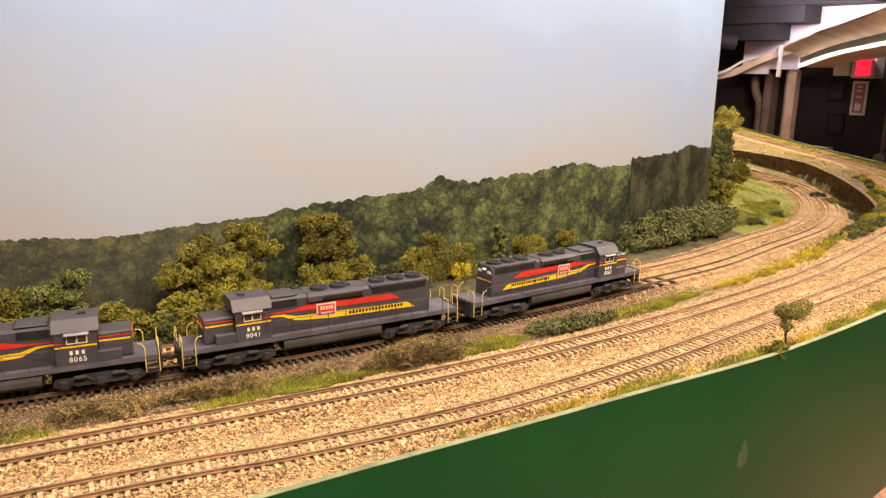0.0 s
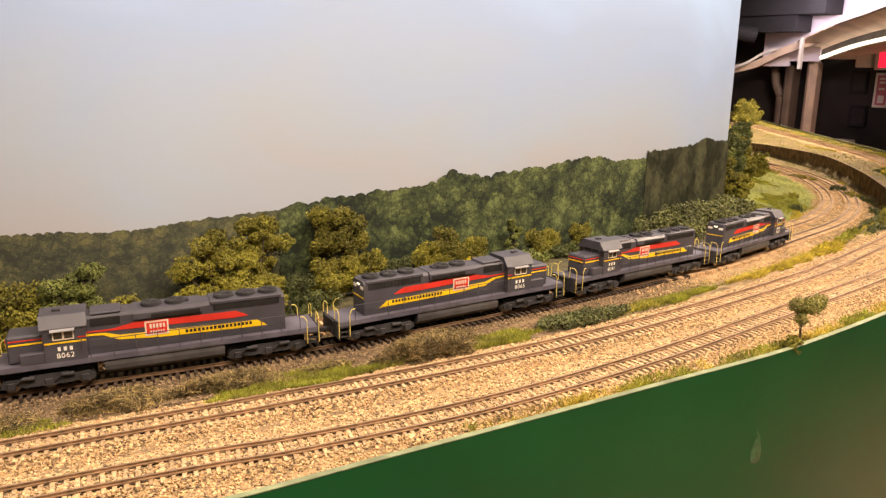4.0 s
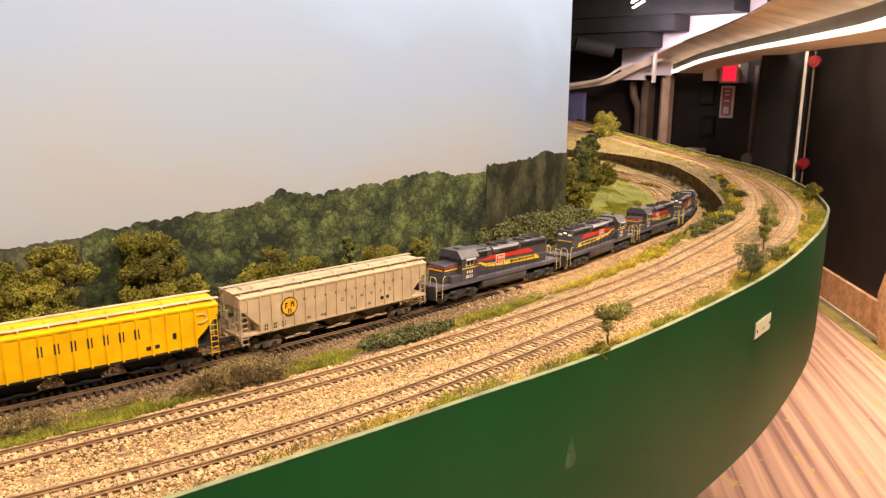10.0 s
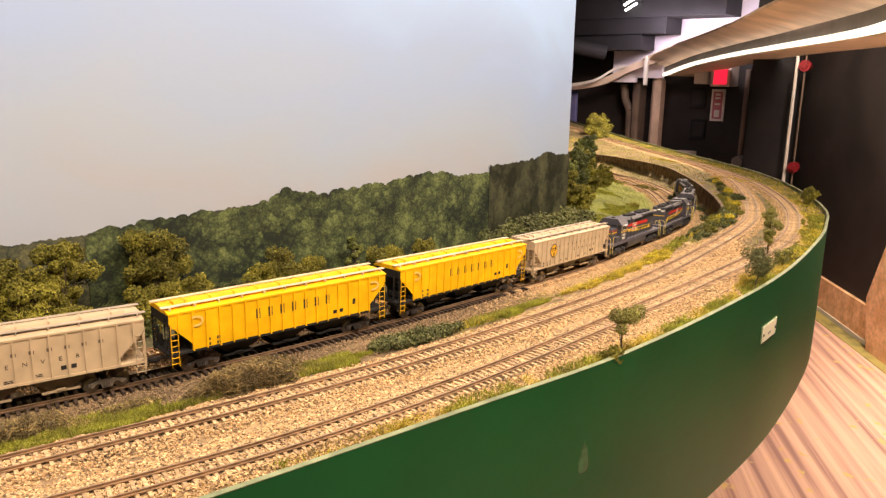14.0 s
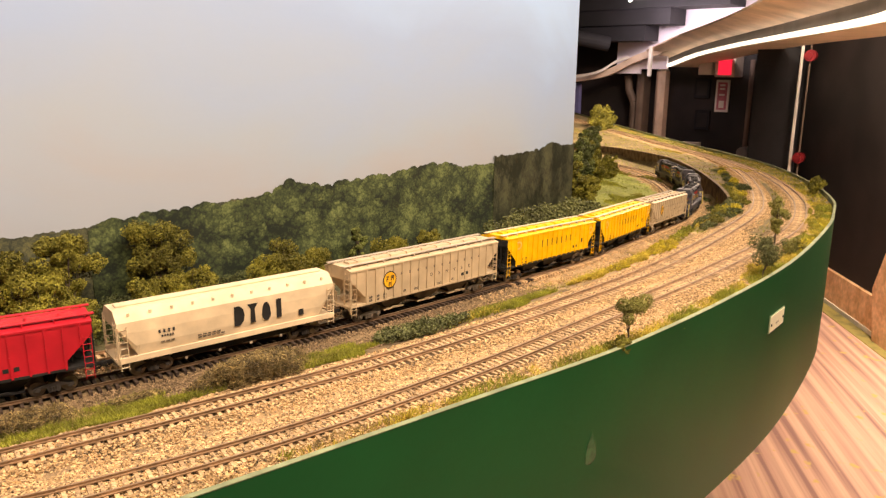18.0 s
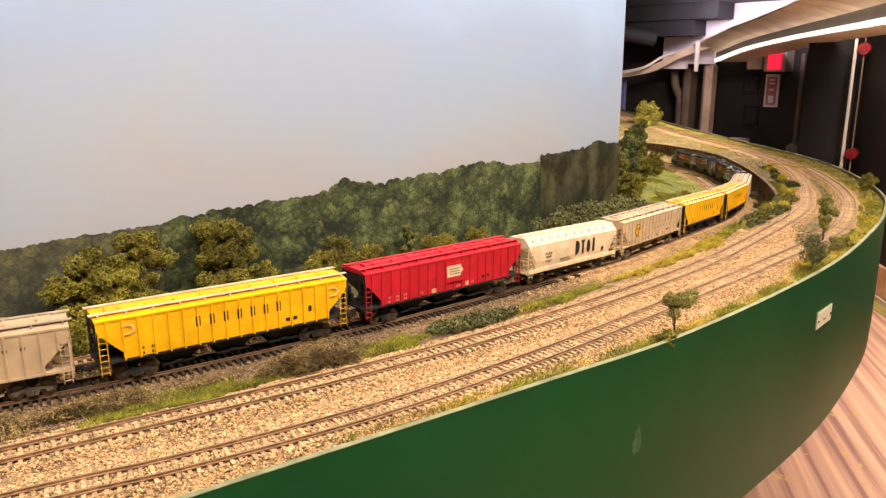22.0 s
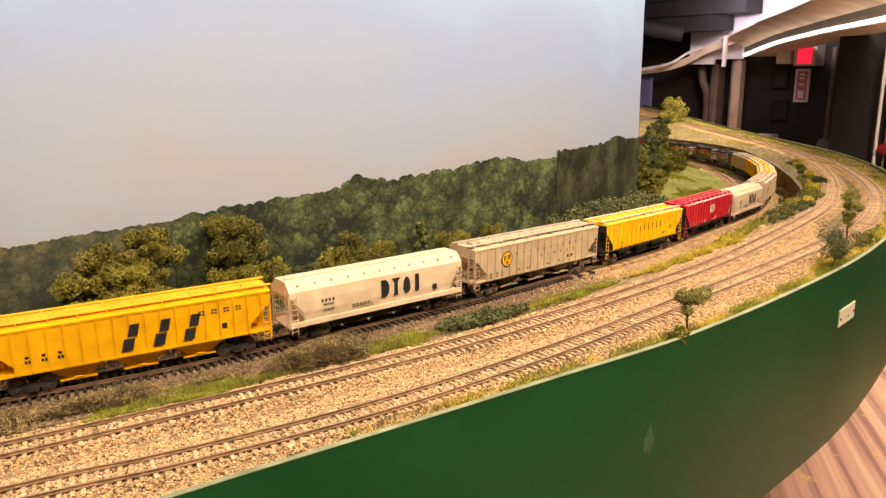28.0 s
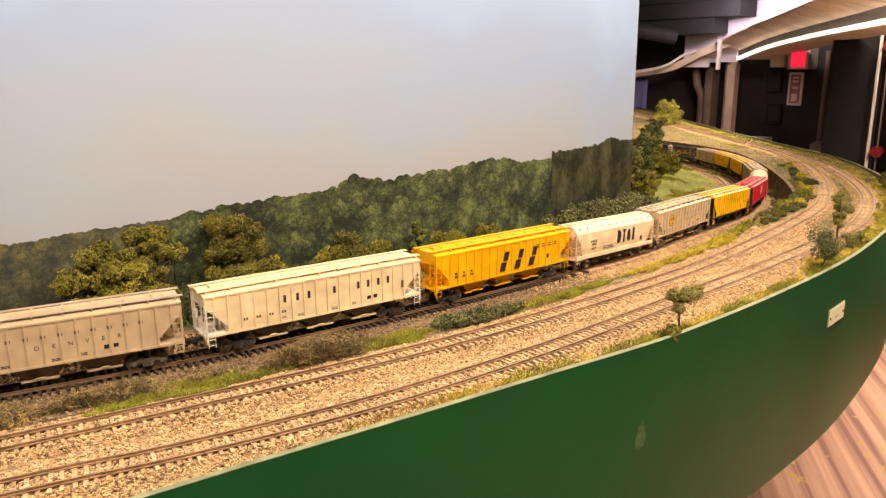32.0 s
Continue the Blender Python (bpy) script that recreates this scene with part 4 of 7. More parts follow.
def tree(name, base, height, spread, label, material, n=1600, size=0.0016, trunk=0.25, clumps=14, flat=0.55, lean=0.0, category="tree", seed=0):
    """A model tree: tapered trunk, limbs that reach the clumps, and a crown of many leaves."""
    r = np.random.default_rng(seed + 11)
    t = thing(name, label, category)
    n, clumps, size = int(n * 4.2), int(clumps * 2.4), size * 0.74
    x, y = base
    z = float(ground_z([x], [y])[0])
    blobs = []
    for i in range(clumps):
        k = r.uniform(trunk, 1.0)
        a = r.uniform(0, 6.28)
        env = math.sin(math.pi * min(1, 0.25 + 0.72 * (1 - (k - trunk) / (1 - trunk)))) ** 0.7
        o = r.uniform(0.15, 1.0) * spread / 2 * env
        q = r.uniform(0.10, 0.23) * spread
        blobs.append((x + math.cos(a) * o + lean * k, y + math.sin(a) * o * flat, z + height * k - q * 0.3, q, q * max(flat, 0.6), q * 0.8))
    foliage("crown", blobs, n, size, material, t)
    # flat crowns get darker leaves behind their clumps, as painted inner shade
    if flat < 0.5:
        foliage("inner_crown", [(x + (b[0] - x) * 0.8, b[1] + 0.004, b[2] - b[5] * 0.6, b[3] * 0.9, b[4] * 0.7, b[5]) for b in blobs], n // 3, size * 1.1, M["leaf_shade"], t, "dark inner leaves standing in for the crown's shade")
    bm = bmesh.new()
    top = Vector((x + lean * 0.8, y, z + height * 0.8))
    prev, pr = Vector((x, y, z - 0.002)), height * 0.022
    for i in range(1, 5):
        k = i / 4
        nxt = Vector((x, y, z)).lerp(top, k) + Vector((r.normal(0, 0.02), r.normal(0, 0.02), 0)) * height
        m = Matrix.Translation((prev + nxt) / 2) @ (nxt - prev).to_track_quat("Z", "Y").to_matrix().to_4x4()
        bmesh.ops.create_cone(bm, cap_ends=True, segments=6, radius1=pr, radius2=pr * 0.72, depth=(nxt - prev).length * 1.05, matrix=m)
        prev, pr = nxt, pr * 0.72
    part("trunk", bm, M["bark"], t)
    bm = bmesh.new()
    for b in blobs[::2]:
        k = r.uniform(0.25, 0.6)
        rod(bm, Vector((x, y, z)).lerp(top, k), Vector(b[:3]), height * 0.006, 4)
    part("limb", bm, M["bark"], t)
    return t


# trees standing before the backdrop
for i, (bx, by, h, w, n, m) in enumerate([
        (0.268, 0.612, 0.086, 0.070, 3400, "leaf"), (0.316, 0.614, 0.102, 0.050, 2800, "leaf"), (0.292, 0.612, 0.066, 0.050, 1900, "leaf"), (0.244, 0.606, 0.044, 0.042, 1500, "leaf"), (0.300, 0.604, 0.040, 0.060, 1500, "leaf"),
        (0.398, 0.616, 0.091, 0.064, 3200, "leaf"), (0.442, 0.614, 0.046, 0.036, 1200, "leaf"), (0.385, 0.608, 0.045, 0.05, 1500, "leaf"), (0.425, 0.608, 0.045, 0.05, 1300, "leaf"),
        (0.540, 0.612, 0.054, 0.070, 2600, "leaf"), (0.583, 0.612, 0.036, 0.044, 1200, "leaf"), (0.706, 0.612, 0.036, 0.054, 1500, "leaf"), (0.779, 0.612, 0.036, 0.042, 1200, "leaf"), (0.155, 0.622, 0.073, 0.050, 1900, "leaf_pale"),
        (0.195, 0.606, 0.046, 0.052, 1500, "leaf"), (0.110, 0.630, 0.064, 0.05, 1500, "leaf"), (0.345, 0.610, 0.032, 0.05, 1100, "leaf_dark"), (0.470, 0.614, 0.028, 0.040, 900, "leaf_dark"), (0.225, 0.604, 0.030, 0.040, 900, "leaf_dark")]):
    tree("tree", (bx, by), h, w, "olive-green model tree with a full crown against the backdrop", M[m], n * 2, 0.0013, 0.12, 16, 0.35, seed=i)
tree("bright_tree", (0.660, 0.618), 0.053, 0.026, "slim pale green young tree against the backdrop", M["leaf_pale"], 900, 0.0015, 0.1, 10, 0.4, seed=40)
tree("bright_tree", (0.575, 0.600), 0.026, 0.036, "bright yellow-green shrub against the backdrop", M["leaf_yellow"], 800, 0.0014, 0.1, 8, 0.5, seed=41)

# trees along the fascia
tree("slender_tree", (0.606, 0.241), 0.049, 0.046, "slender sapling with an open crown at the fascia", M["leaf_fresh"], 1100, 0.0010, 0.62, 3, 0.8, seed=21)
tree("shrub", (0.596, 0.243), 0.018, 0.020, "small olive shrub at the foot of a sapling", M["leaf"], 450, 0.0012, 0.1, 6, 0.8, seed=22, category="shrub")
tree("slender_tree", (1.090, 0.262), 0.066, 0.030, "tall slender dark green tree beside the track", M["leaf_fresh"], 1700, 0.0012, 0.32, 9, 0.8, seed=23)
tree("leaning_tree", (0.917, 0.225), 0.046, 0.050, "leaning dark green tree at the fascia", M["leaf_hedge"], 1700, 0.0011, 0.45, 10, 0.8, lean=0.022, seed=24)
tree("shrub", (1.075, 0.236), 0.020, 0.050, "olive green shrub among yellow grass", M["leaf_fresh"], 800, 0.0015, 0.1, 7, 0.6, seed=25, category="shrub")
tree("crooked_tree", (1.765, 0.3723), 0.03757, 0.06077, "crooked small tree leaning over the fascia", M["leaf"], 800, 0.0018, 0.35, 8, 0.6, lean=0.015, seed=26)

# bushes


def bush(name, cx, cy, rx, ry, h, n, label, material, turn=0.0, clumps=12, size=0.0015, seed=0, lift=0.0):
    r = np.random.default_rng(seed + 70)
    blobs = []
    for i in range(int(clumps * 1.8)):
        a, k = r.uniform(0, 6.28), math.sqrt(r.uniform(0, 1))
        u, w = rx * k * math.cos(a), ry * k * math.sin(a)
        px, py = cx + u * math.cos(turn) - w * math.sin(turn), cy + u * math.sin(turn) + w * math.cos(turn)
        hh = h * r.uniform(0.45, 1.0) * (1 - 0.45 * k)
        q = h * r.uniform(0.20, 0.38)
        blobs.append((px, py, float(ground_z([px], [py])[0]) + lift + hh * 0.62, q, q, min(hh * 0.55, q * 1.1)))
        if hh > q * 2:
            blobs.append((px, py, float(ground_z([px], [py])[0]) + lift + hh * 0.3, q, q, hh * 0.3))
    return tagged(foliage(name, blobs, n, size, material), label, "bush")


bush("bush", 0.532, 0.407, 0.052, 0.014, 0.016, 10000, "low dense dark green bush between the tracks", M["leaf_bush"], -0.2, 70, 0.0011, 8)
bush("hedge", 1.03, 0.592, 0.13, 0.024, 0.060, 26000, "dense dark green hedge below the backdrop", M["leaf_hedge"], 0.0, 44, 0.0022, 2)
bush("hedge", 1.14, 0.600, 0.08, 0.025, 0.056, 14000, "dense dark green hedge below the backdrop", M["leaf_hedge"], 0.1, 26, 0.0022, 3)
for i, (bx, h, m) in enumerate(((0.50, 0.024, "leaf_dark"), (0.60, 0.020, "leaf"), (0.635, 0.024, "leaf_dark"), (0.675, 0.020, "leaf_pale"), (0.745, 0.022, "leaf_dark"), (0.815, 0.022, "leaf_dark"), (0.46, 0.018, "leaf_dark"), (0.36, 0.024, "leaf_dark"))):
    bush("bush", bx, 0.602, 0.034, 0.014, h, 2600, {"leaf": "olive-green low bush", "leaf_dark": "dark green low bush", "leaf_pale": "pale green low bush"}[m] + " below the backdrop", M[m], 0.0, 14, 0.0014, 300 + i)
bush("bush", 0.86, 0.585, 0.05, 0.02, 0.022, 1400, "dark green bush below the backdrop", M["leaf_dark"], 0.0, 14, 0.0019, 4)
for i, (bx, by, rx, ry, h, n, m, tn) in enumerate([
        (1.10, 0.392, 0.05, 0.010, 0.012, 900, "grass", 0.1), (1.20, 0.405, 0.05, 0.014, 0.016, 1100, "leaf_bush", 0.2), (1.288, 0.4077, 0.05031, 0.01811, 0.01811, 1200, "leaf", 0.3), (1.403, 0.4394, 0.05162, 0.01652, 0.02065, 1200, "leaf_bush", 0.4),
        (1.523, 0.4618, 0.05295, 0.01694, 0.01906, 1000, "leaf", 0.5), (1.655, 0.5232, 0.04363, 0.01527, 0.01745, 800, "leaf", 0.6), (1.716, 0.5035, 0.03857, 0.01323, 0.01984, 700, "leaf_dark", 0.6), (1.814, 0.6504, 0.05407, 0.01514, 0.01514, 700, "leaf", 0.7),
        (1.919, 0.7256, 0.04418, 0.01546, 0.01767, 700, "leaf_dark", 0.8), (2.149, 0.9181, 0.06949, 0.01621, 0.01621, 700, "leaf", 0.9), (2.285, 1.078, 0.05966, 0.01671, 0.01671, 600, "leaf", 1.1), (1.607, 0.5352, 0.05189, 0.01038, 0.01245, 600, "leaf_dark", 0.6),
        (1.779, 0.6185, 0.04293, 0.01073, 0.01288, 500, "leaf_dark", 0.7), (1.474, 0.2895, 0.03116, 0.01246, 0.01454, 600, "grass", 0.3), (1.30, 0.252, 0.05, 0.012, 0.012, 700, "leaf_yellow", 0.2), (1.12, 0.233, 0.04, 0.010, 0.012, 600, "leaf_yellow", 0.1),
        (0.985, 0.376, 0.046, 0.014, 0.011, 2200, "leaf_yellow", 0.1), (0.860, 0.374, 0.050, 0.011, 0.006, 1800, "leaf_yellow", 0.0), (1.060, 0.384, 0.040, 0.012, 0.008, 1200, "mat", 0.1), (1.468, 0.6277, 0.0153, 0.01224, 0.01836, 500, "leaf_dark", 0.2), (1.648, 0.7205, 0.02116, 0.01587, 0.01481, 400, "leaf", 0.2),
        (1.31, 0.600, 0.03, 0.015, 0.016, 500, "leaf_dark", 0.2), (1.41, 0.288, 0.05, 0.014, 0.010, 1500, "mat", 0.25), (1.275, 0.256, 0.05, 0.013, 0.010, 1500, "mat", 0.2), (1.155, 0.237, 0.05, 0.011, 0.008, 1300, "leaf_yellow", 0.1), (1.52, 0.305, 0.04, 0.014, 0.010, 1000, "mat", 0.3)]):
    bush("bush", bx, by, rx, ry, h, int(n * (4.5 if m in ("mat", "leaf_yellow") else 2.2)), {"mat": "yellow-green low cushion", "grass": "bright green low bush", "leaf": "olive-green low bush", "leaf_bush": "grey-green low bush", "leaf_dark": "dark green low bush", "leaf_yellow": "yellow flowering low bush"}[m] + " of ground foam beside the tracks", M[m], tn, 12, 0.0008 if m in ("mat", "leaf_yellow") else 0.0012, 10 + i)

# the little wood past the backdrop's end
for i, (bx, by, h, w, m) in enumerate([(1.27, 0.680, 0.085, 0.050, "leaf"), (1.335, 0.718, 0.100, 0.05, "leaf_pale"), (1.43, 0.752, 0.115, 0.055, "leaf_dark"), (1.53, 0.798, 0.120, 0.055, "leaf_pale"), (1.62, 0.840, 0.115, 0.055, "leaf"), (1.70, 0.885, 0.130, 0.060, "leaf_dark"),
                                       (1.79, 0.930, 0.135, 0.060, "leaf_pale"), (1.87, 0.960, 0.120, 0.055, "leaf"), (1.95, 1.010, 0.135, 0.065, "leaf_dark"), (2.04, 1.070, 0.130, 0.065, "leaf_dark"), (1.31, 0.665, 0.060, 0.05, "leaf"), (1.90, 0.925, 0.060, 0.060, "leaf"), (1.66, 0.845, 0.060, 0.060, "leaf")]):
    tree("tree", (bx, by), h, w, "tall dark green model tree in a small wood", M[m], 2200, 0.0028, 0.06, 18, 0.8, seed=50 + i)
for i, (bx, by, h, w) in enumerate([(4.02, 2.04, 0.105, 0.17), (4.16, 2.16, 0.120, 0.16), (3.92, 2.02, 0.06, 0.16)]):
    tree("tree", (bx, by), h, w, "bushy olive model tree on the far hill", M["leaf"], 1300, 0.0045, 0.05, 12, 0.8, seed=60 + i)

# low growth along the inner edge of the upper level and along the far fascia
d_a, n_a = normals2(qa)
for i in range(26):
    k = int(np.argmin(np.abs(qa[:, 0] - (1.16 + i * 0.052)))) if i < 22 else int(np.argmin(np.abs(qa[:, 0] - (1.30 + (i - 22) * 0.16))))
    off = rng.uniform(0.034, 0.062) if i < 22 else rng.uniform(0.024, 0.030)
    px, py = qa[k, :2] + n_a[k] * off
    m = ("leaf_bush", "leaf", "leaf_dark", "leaf", "leaf_yellow")[i % 5]
    bush("bush", px, py, rng.uniform(0.018, 0.034), rng.uniform(0.008, 0.014), rng.uniform(0.010, 0.019), 900, {"leaf": "olive-green low bush", "leaf_bush": "grey-green low bush", "leaf_dark": "dark green low bush", "leaf_yellow": "yellow flowering low bush"}[m] + " of ground foam above the retaining wall", M[m], math.atan2(d_a[k, 1], d_a[k, 0]), 9, 0.0017, 200 + i)


# ---- the train: HO models, lengths in metres, z = 0 on the rail's top ----
s_main = np.r_[0, np.cumsum(np.linalg.norm(np.diff(qm[:, :2], axis=0), axis=1))]
s_main -= np.interp(0.0, qm[:1200, 0], s_main[:1200])


def on_main(s):
    return Vector([np.interp(s, s_main, qm[:, i]) for i in range(3)])


def car_pose(s, bogie):
    """Pose of a car whose middle is at s along the main line, standing on two trucks bogie apart."""
    a, b = on_main(s - bogie / 2), on_main(s + bogie / 2)
    d = b - a
    m = Matrix.Translation((a + b) / 2 + Vector((0, 0, 0.0045)))
    return m @ Matrix.Rotation(math.atan2(d.y, d.x), 4, "Z") @ Matrix.Rotation(-math.atan2(d.z, d.xy.length), 4, "Y")


def truck_turn(s, bogie, end):
    """Angle of a truck against its car."""
    a, b = on_main(s - bogie / 2), on_main(s + bogie / 2)
    p = s + end * bogie / 2
    c, d = on_main(p - 0.012), on_main(p + 0.012)
    return math.degrees(math.atan2(d.y - c.y, d.x - c.x) - math.atan2(b.y - a.y, b.x - a.x))


# middle of the first coupling, along the main line, against time
RUN = [(0, 0.463), (3, 0.734), (6, 1.002), (9, 1.278), (11, 1.461), (13, 1.648), (18, 2.113), (19, 2.206), (23, 2.571), (25, 2.752), (28, 3.031), (32, 3.397)]


def run(t):
    return float(np.interp(t, [r[0] for r in RUN], [r[1] for r in RUN]))


def paint(name, colour, rough=0.55, dirt=0.10):
    return mat(name, colour, rough, var=dirt, scale=70, second=dirt * 0.8, scale2=25, bump=0.05, bscale=900, spec=0.35)


P = dict(
    grey=paint("loco_grey", (0.066, 0.063, 0.078), 0.42), sill=paint("sill_slate", (0.105, 0.098, 0.128), 0.5, 0.2), tank=paint("tank_grey", (0.066, 0.062, 0.064), 0.5, 0.2), grey_dark=paint("loco_grey_dark", (0.036, 0.034, 0.037), 0.7, 0.25),
    black=paint("black_paint", (0.018, 0.017, 0.017), 0.7, 0.3), frame_black=paint("frame_black", (0.030, 0.027, 0.026), 0.7, 0.3), truck_black=paint("truck_black", (0.036, 0.030, 0.027), 0.7, 0.35),
    stripe_red=paint("stripe_red", (0.62, 0.035, 0.022)), stripe_yellow=paint("stripe_yellow", (0.85, 0.55, 0.01)), rail_yellow=paint("rail_yellow", (0.80, 0.64, 0.16)),
    tan=paint("tan", (0.53, 0.405, 0.26)), yellow=paint("yellow", (0.88, 0.485, 0.003), 0.45), cream=paint("cream", (0.73, 0.575, 0.385)),
    red=paint("red", (0.50, 0.014, 0.028), 0.45), orange=paint("orange", (0.82, 0.425, 0.003), 0.45), ivory=paint("ivory", (0.78, 0.63, 0.39)),
    under_tan=paint("under_tan", (0.150, 0.120, 0.090), 0.8, 0.3), truck_tan=paint("truck_tan", (0.105, 0.084, 0.064), 0.8, 0.3), roof_grey=paint("roof_grey", (0.42, 0.34, 0.255), 0.65, 0.2), roof_tan=paint("roof_tan", (0.62, 0.50, 0.33), 0.6, 0.2), white=paint("white", (0.82, 0.78, 0.70)),
    steel=mat("wheel_steel", (0.32, 0.28, 0.25), 0.35, metal=0.8, var=0.2, scale=200), glass=mat("cab_glass", (0.045, 0.040, 0.036), 0.12, spec=0.7),
    gold=paint("gold", (0.80, 0.42, 0.02)), faint_mark=paint("faint_mark", (0.66, 0.24, 0.20)), faded_grey=paint("faded_grey", (0.17, 0.13, 0.10)), faded_yellow=paint("faded_yellow", (0.84, 0.60, 0.16)), faded_panel=paint("faded_panel", (0.62, 0.36, 0.22)), pale_mark=paint("pale_mark", (0.70, 0.62, 0.50)), awning=paint("awning_grey", (0.30, 0.29, 0.30)), lamp=mat("marker_lamp", (1.0, 0.86, 0.6), 0.3, emit=1.5),
)


def bars(parent, name, x0, x1, z0, z1, n, y, material, gap=0.35, slant=0.0, label=""):
    """A word that is not spelled out: n upright bars on a side at y (its sign is the side), in one part."""
    bm = bmesh.new()
    step = (x1 - x0) / n
    for i in range(n):
        a, b = x0 + i * step, x0 + (i + 1 - gap) * step
        s = math.copysign(1, y)
        lo, hi = (y, y + s * 0.00018)
        vs = [bm.verts.new((xx, yy, zz)) for yy in (lo, hi) for xx, zz in ((a, z0), (b, z0), (b + slant, z1), (a + slant, z1))]
        for q in ((0, 1, 2, 3), (4, 5, 6, 7), (0, 1, 5, 4), (1, 2, 6, 5), (2, 3, 7, 6), (3, 0, 4, 7)):
            bm.faces.new([vs[k] for k in q])
    ob = part(name, bm, material, parent, label)
    if n > 1:
        ob["kind"] = "stuff"
    return ob


def plate(parent, name, poly, y, material, thick=0.0002, label=""):
    """A flat painted shape of (x, z) on a side at y."""
    s = math.copysign(1, y)
    bm = bmesh.new()
    a = [bm.verts.new((x, y, z)) for x, z in poly]
    b = [bm.verts.new((x, y + s * thick, z)) for x, z in poly]
    k = len(poly)
    for i in range(k):
        bm.faces.new((a[i], a[(i + 1) % k], b[(i + 1) % k], b[i]))
    bm.faces.new(a[::-1])
    bm.faces.new(b)
    return part(name, bm, material, parent, label)


def letters(parent, text, x, z, size, y, material, name="lettering", spacing=1.0):
    """Lettering on a side at y, read from outside."""
    cu = bpy.data.curves.new(name, "FONT")
    cu.body, cu.size, cu.align_x, cu.space_character, cu.extrude = text, size, "CENTER", spacing, 0.00008
    tmp = new("lettering_tmp", cu)
    me = bpy.data.meshes.new_from_object(tmp.evaluated_get(bpy.context.evaluated_depsgraph_get()))
    bpy.data.objects.remove(tmp)
    bpy.data.curves.remove(cu)
    me.materials.clear()
    me.materials.append(material)
    me.transform(Matrix.Translation((x, y, z)) @ Matrix.Rotation(math.pi if y > 0 else 0, 4, "Z") @ Matrix.Rotation(math.pi / 2, 4, "X"))
    me.name = name
    ob = new(name, me)
    ob.parent = parent
    return ob


DROP = -0.0025  # the trucks' wheels below the cars' base line


def wheelset(parent, x, r):
    bm = bmesh.new()
    for s in (-1, 1):
        y = s * 0.0083
        rod(bm, (x, y - 0.0011, r), (x, y + 0.0011, r), r, 18)
        rod(bm, (x, y - s * 0.0016, r), (x, y - s * 0.0008, r), r + 0.0006, 18)
        rod(bm, (x, y + s * 0.0010, r), (x, y + s * 0.0014, r), r * 0.35, 10)
    rod(bm, (x, -0.009, r), (x, 0.009, r), 0.0008, 8)
    return part("wheelset", bm, P["steel"], parent)


def freight_truck(car, x, material):
    """A two-axle truck with arched side frames, springs and bearing caps."""
    bm = bmesh.new()
    box(bm, -0.002, 0.002, -0.0115, 0.0115, 0.0045, 0.0075)
    tr = part("truck", bm, material, car)
    tr.location = (x, 0, DROP)
    for s in (-1, 1):
        y0, y1 = sorted((s * 0.0102, s * 0.0122))
        bm = bmesh.new()
        extrude(bm, [(-0.0130, 0.0042), (-0.0130, 0.0064), (-0.0080, 0.0076), (-0.0045, 0.0087), (0.0045, 0.0087), (0.0080, 0.0076), (0.0130, 0.0064), (0.0130, 0.0042), (0.0105, 0.0042), (0.0072, 0.0060), (0.0046, 0.0058), (0.0036, 0.0020), (-0.0036, 0.0020), (-0.0046, 0.0058), (-0.0072, 0.0060), (-0.0105, 0.0042)], y0, y1, "y")
        for k in (-0.0102, 0.0102):
            rod(bm, (k, s * 0.0118, 0.0053), (k, s * 0.0132, 0.0053), 0.0016, 10)
        for k in (-0.0017, 0, 0.0017):
            rod(bm, (k, s * 0.0126, 0.0028), (k, s * 0.0126, 0.0062), 0.0007, 6)
        part("side_frame", bm, material, tr)
    for k in (-0.0102, 0.0102):
        wheelset(tr, k, 0.0053)
    return tr


def coupler(car, x):
    s = math.copysign(1, x)
    bm = bmesh.new()
    box(bm, *sorted((x, x + s * 0.010)), -0.0012, 0.0012, 0.0085, 0.0110)
    box(bm, *sorted((x + s * 0.007, x + s * 0.0105)), -0.0022, 0.0022, 0.0080, 0.0115, 0.0005)
    bent(bm, [(x + s * 0.008, 0.001, 0.008), (x + s * 0.007, 0.002, 0.005), (x + s * 0.004, 0.003, 0.0045)], 0.0003, 4)
    part("coupler", bm, P["frame_black"], car)
    bm = bmesh.new()
    bent(bm, [(x, 0.004, 0.009), (x + s * 0.003, 0.0045, 0.006), (x + s * 0.007, 0.004, 0.0052), (x + s * 0.009, 0.002, 0.007)], 0.0005, 5)
    part("air_hose", bm, P["black"], car)


def ladder(car, x, y, z0, z1, material, along="x", width=0.0055, rungs=6):
    bm = bmesh.new()
    d = Vector((width, 0, 0)) if along == "x" else Vector((0, width, 0))
    a = Vector((x, y, 0))
    for o in (a, a + d):
        rod(bm, o + Vector((0, 0, z0)), o + Vector((0, 0, z1)), 0.00030, 5)
    for i in range(rungs):
        z = z0 + (z1 - z0) * (i + 0.5) / rungs
        rod(bm, a + Vector((0, 0, z)), a + d + Vector((0, 0, z)), 0.0003, 5)
    return part("ladder", bm, material, car)


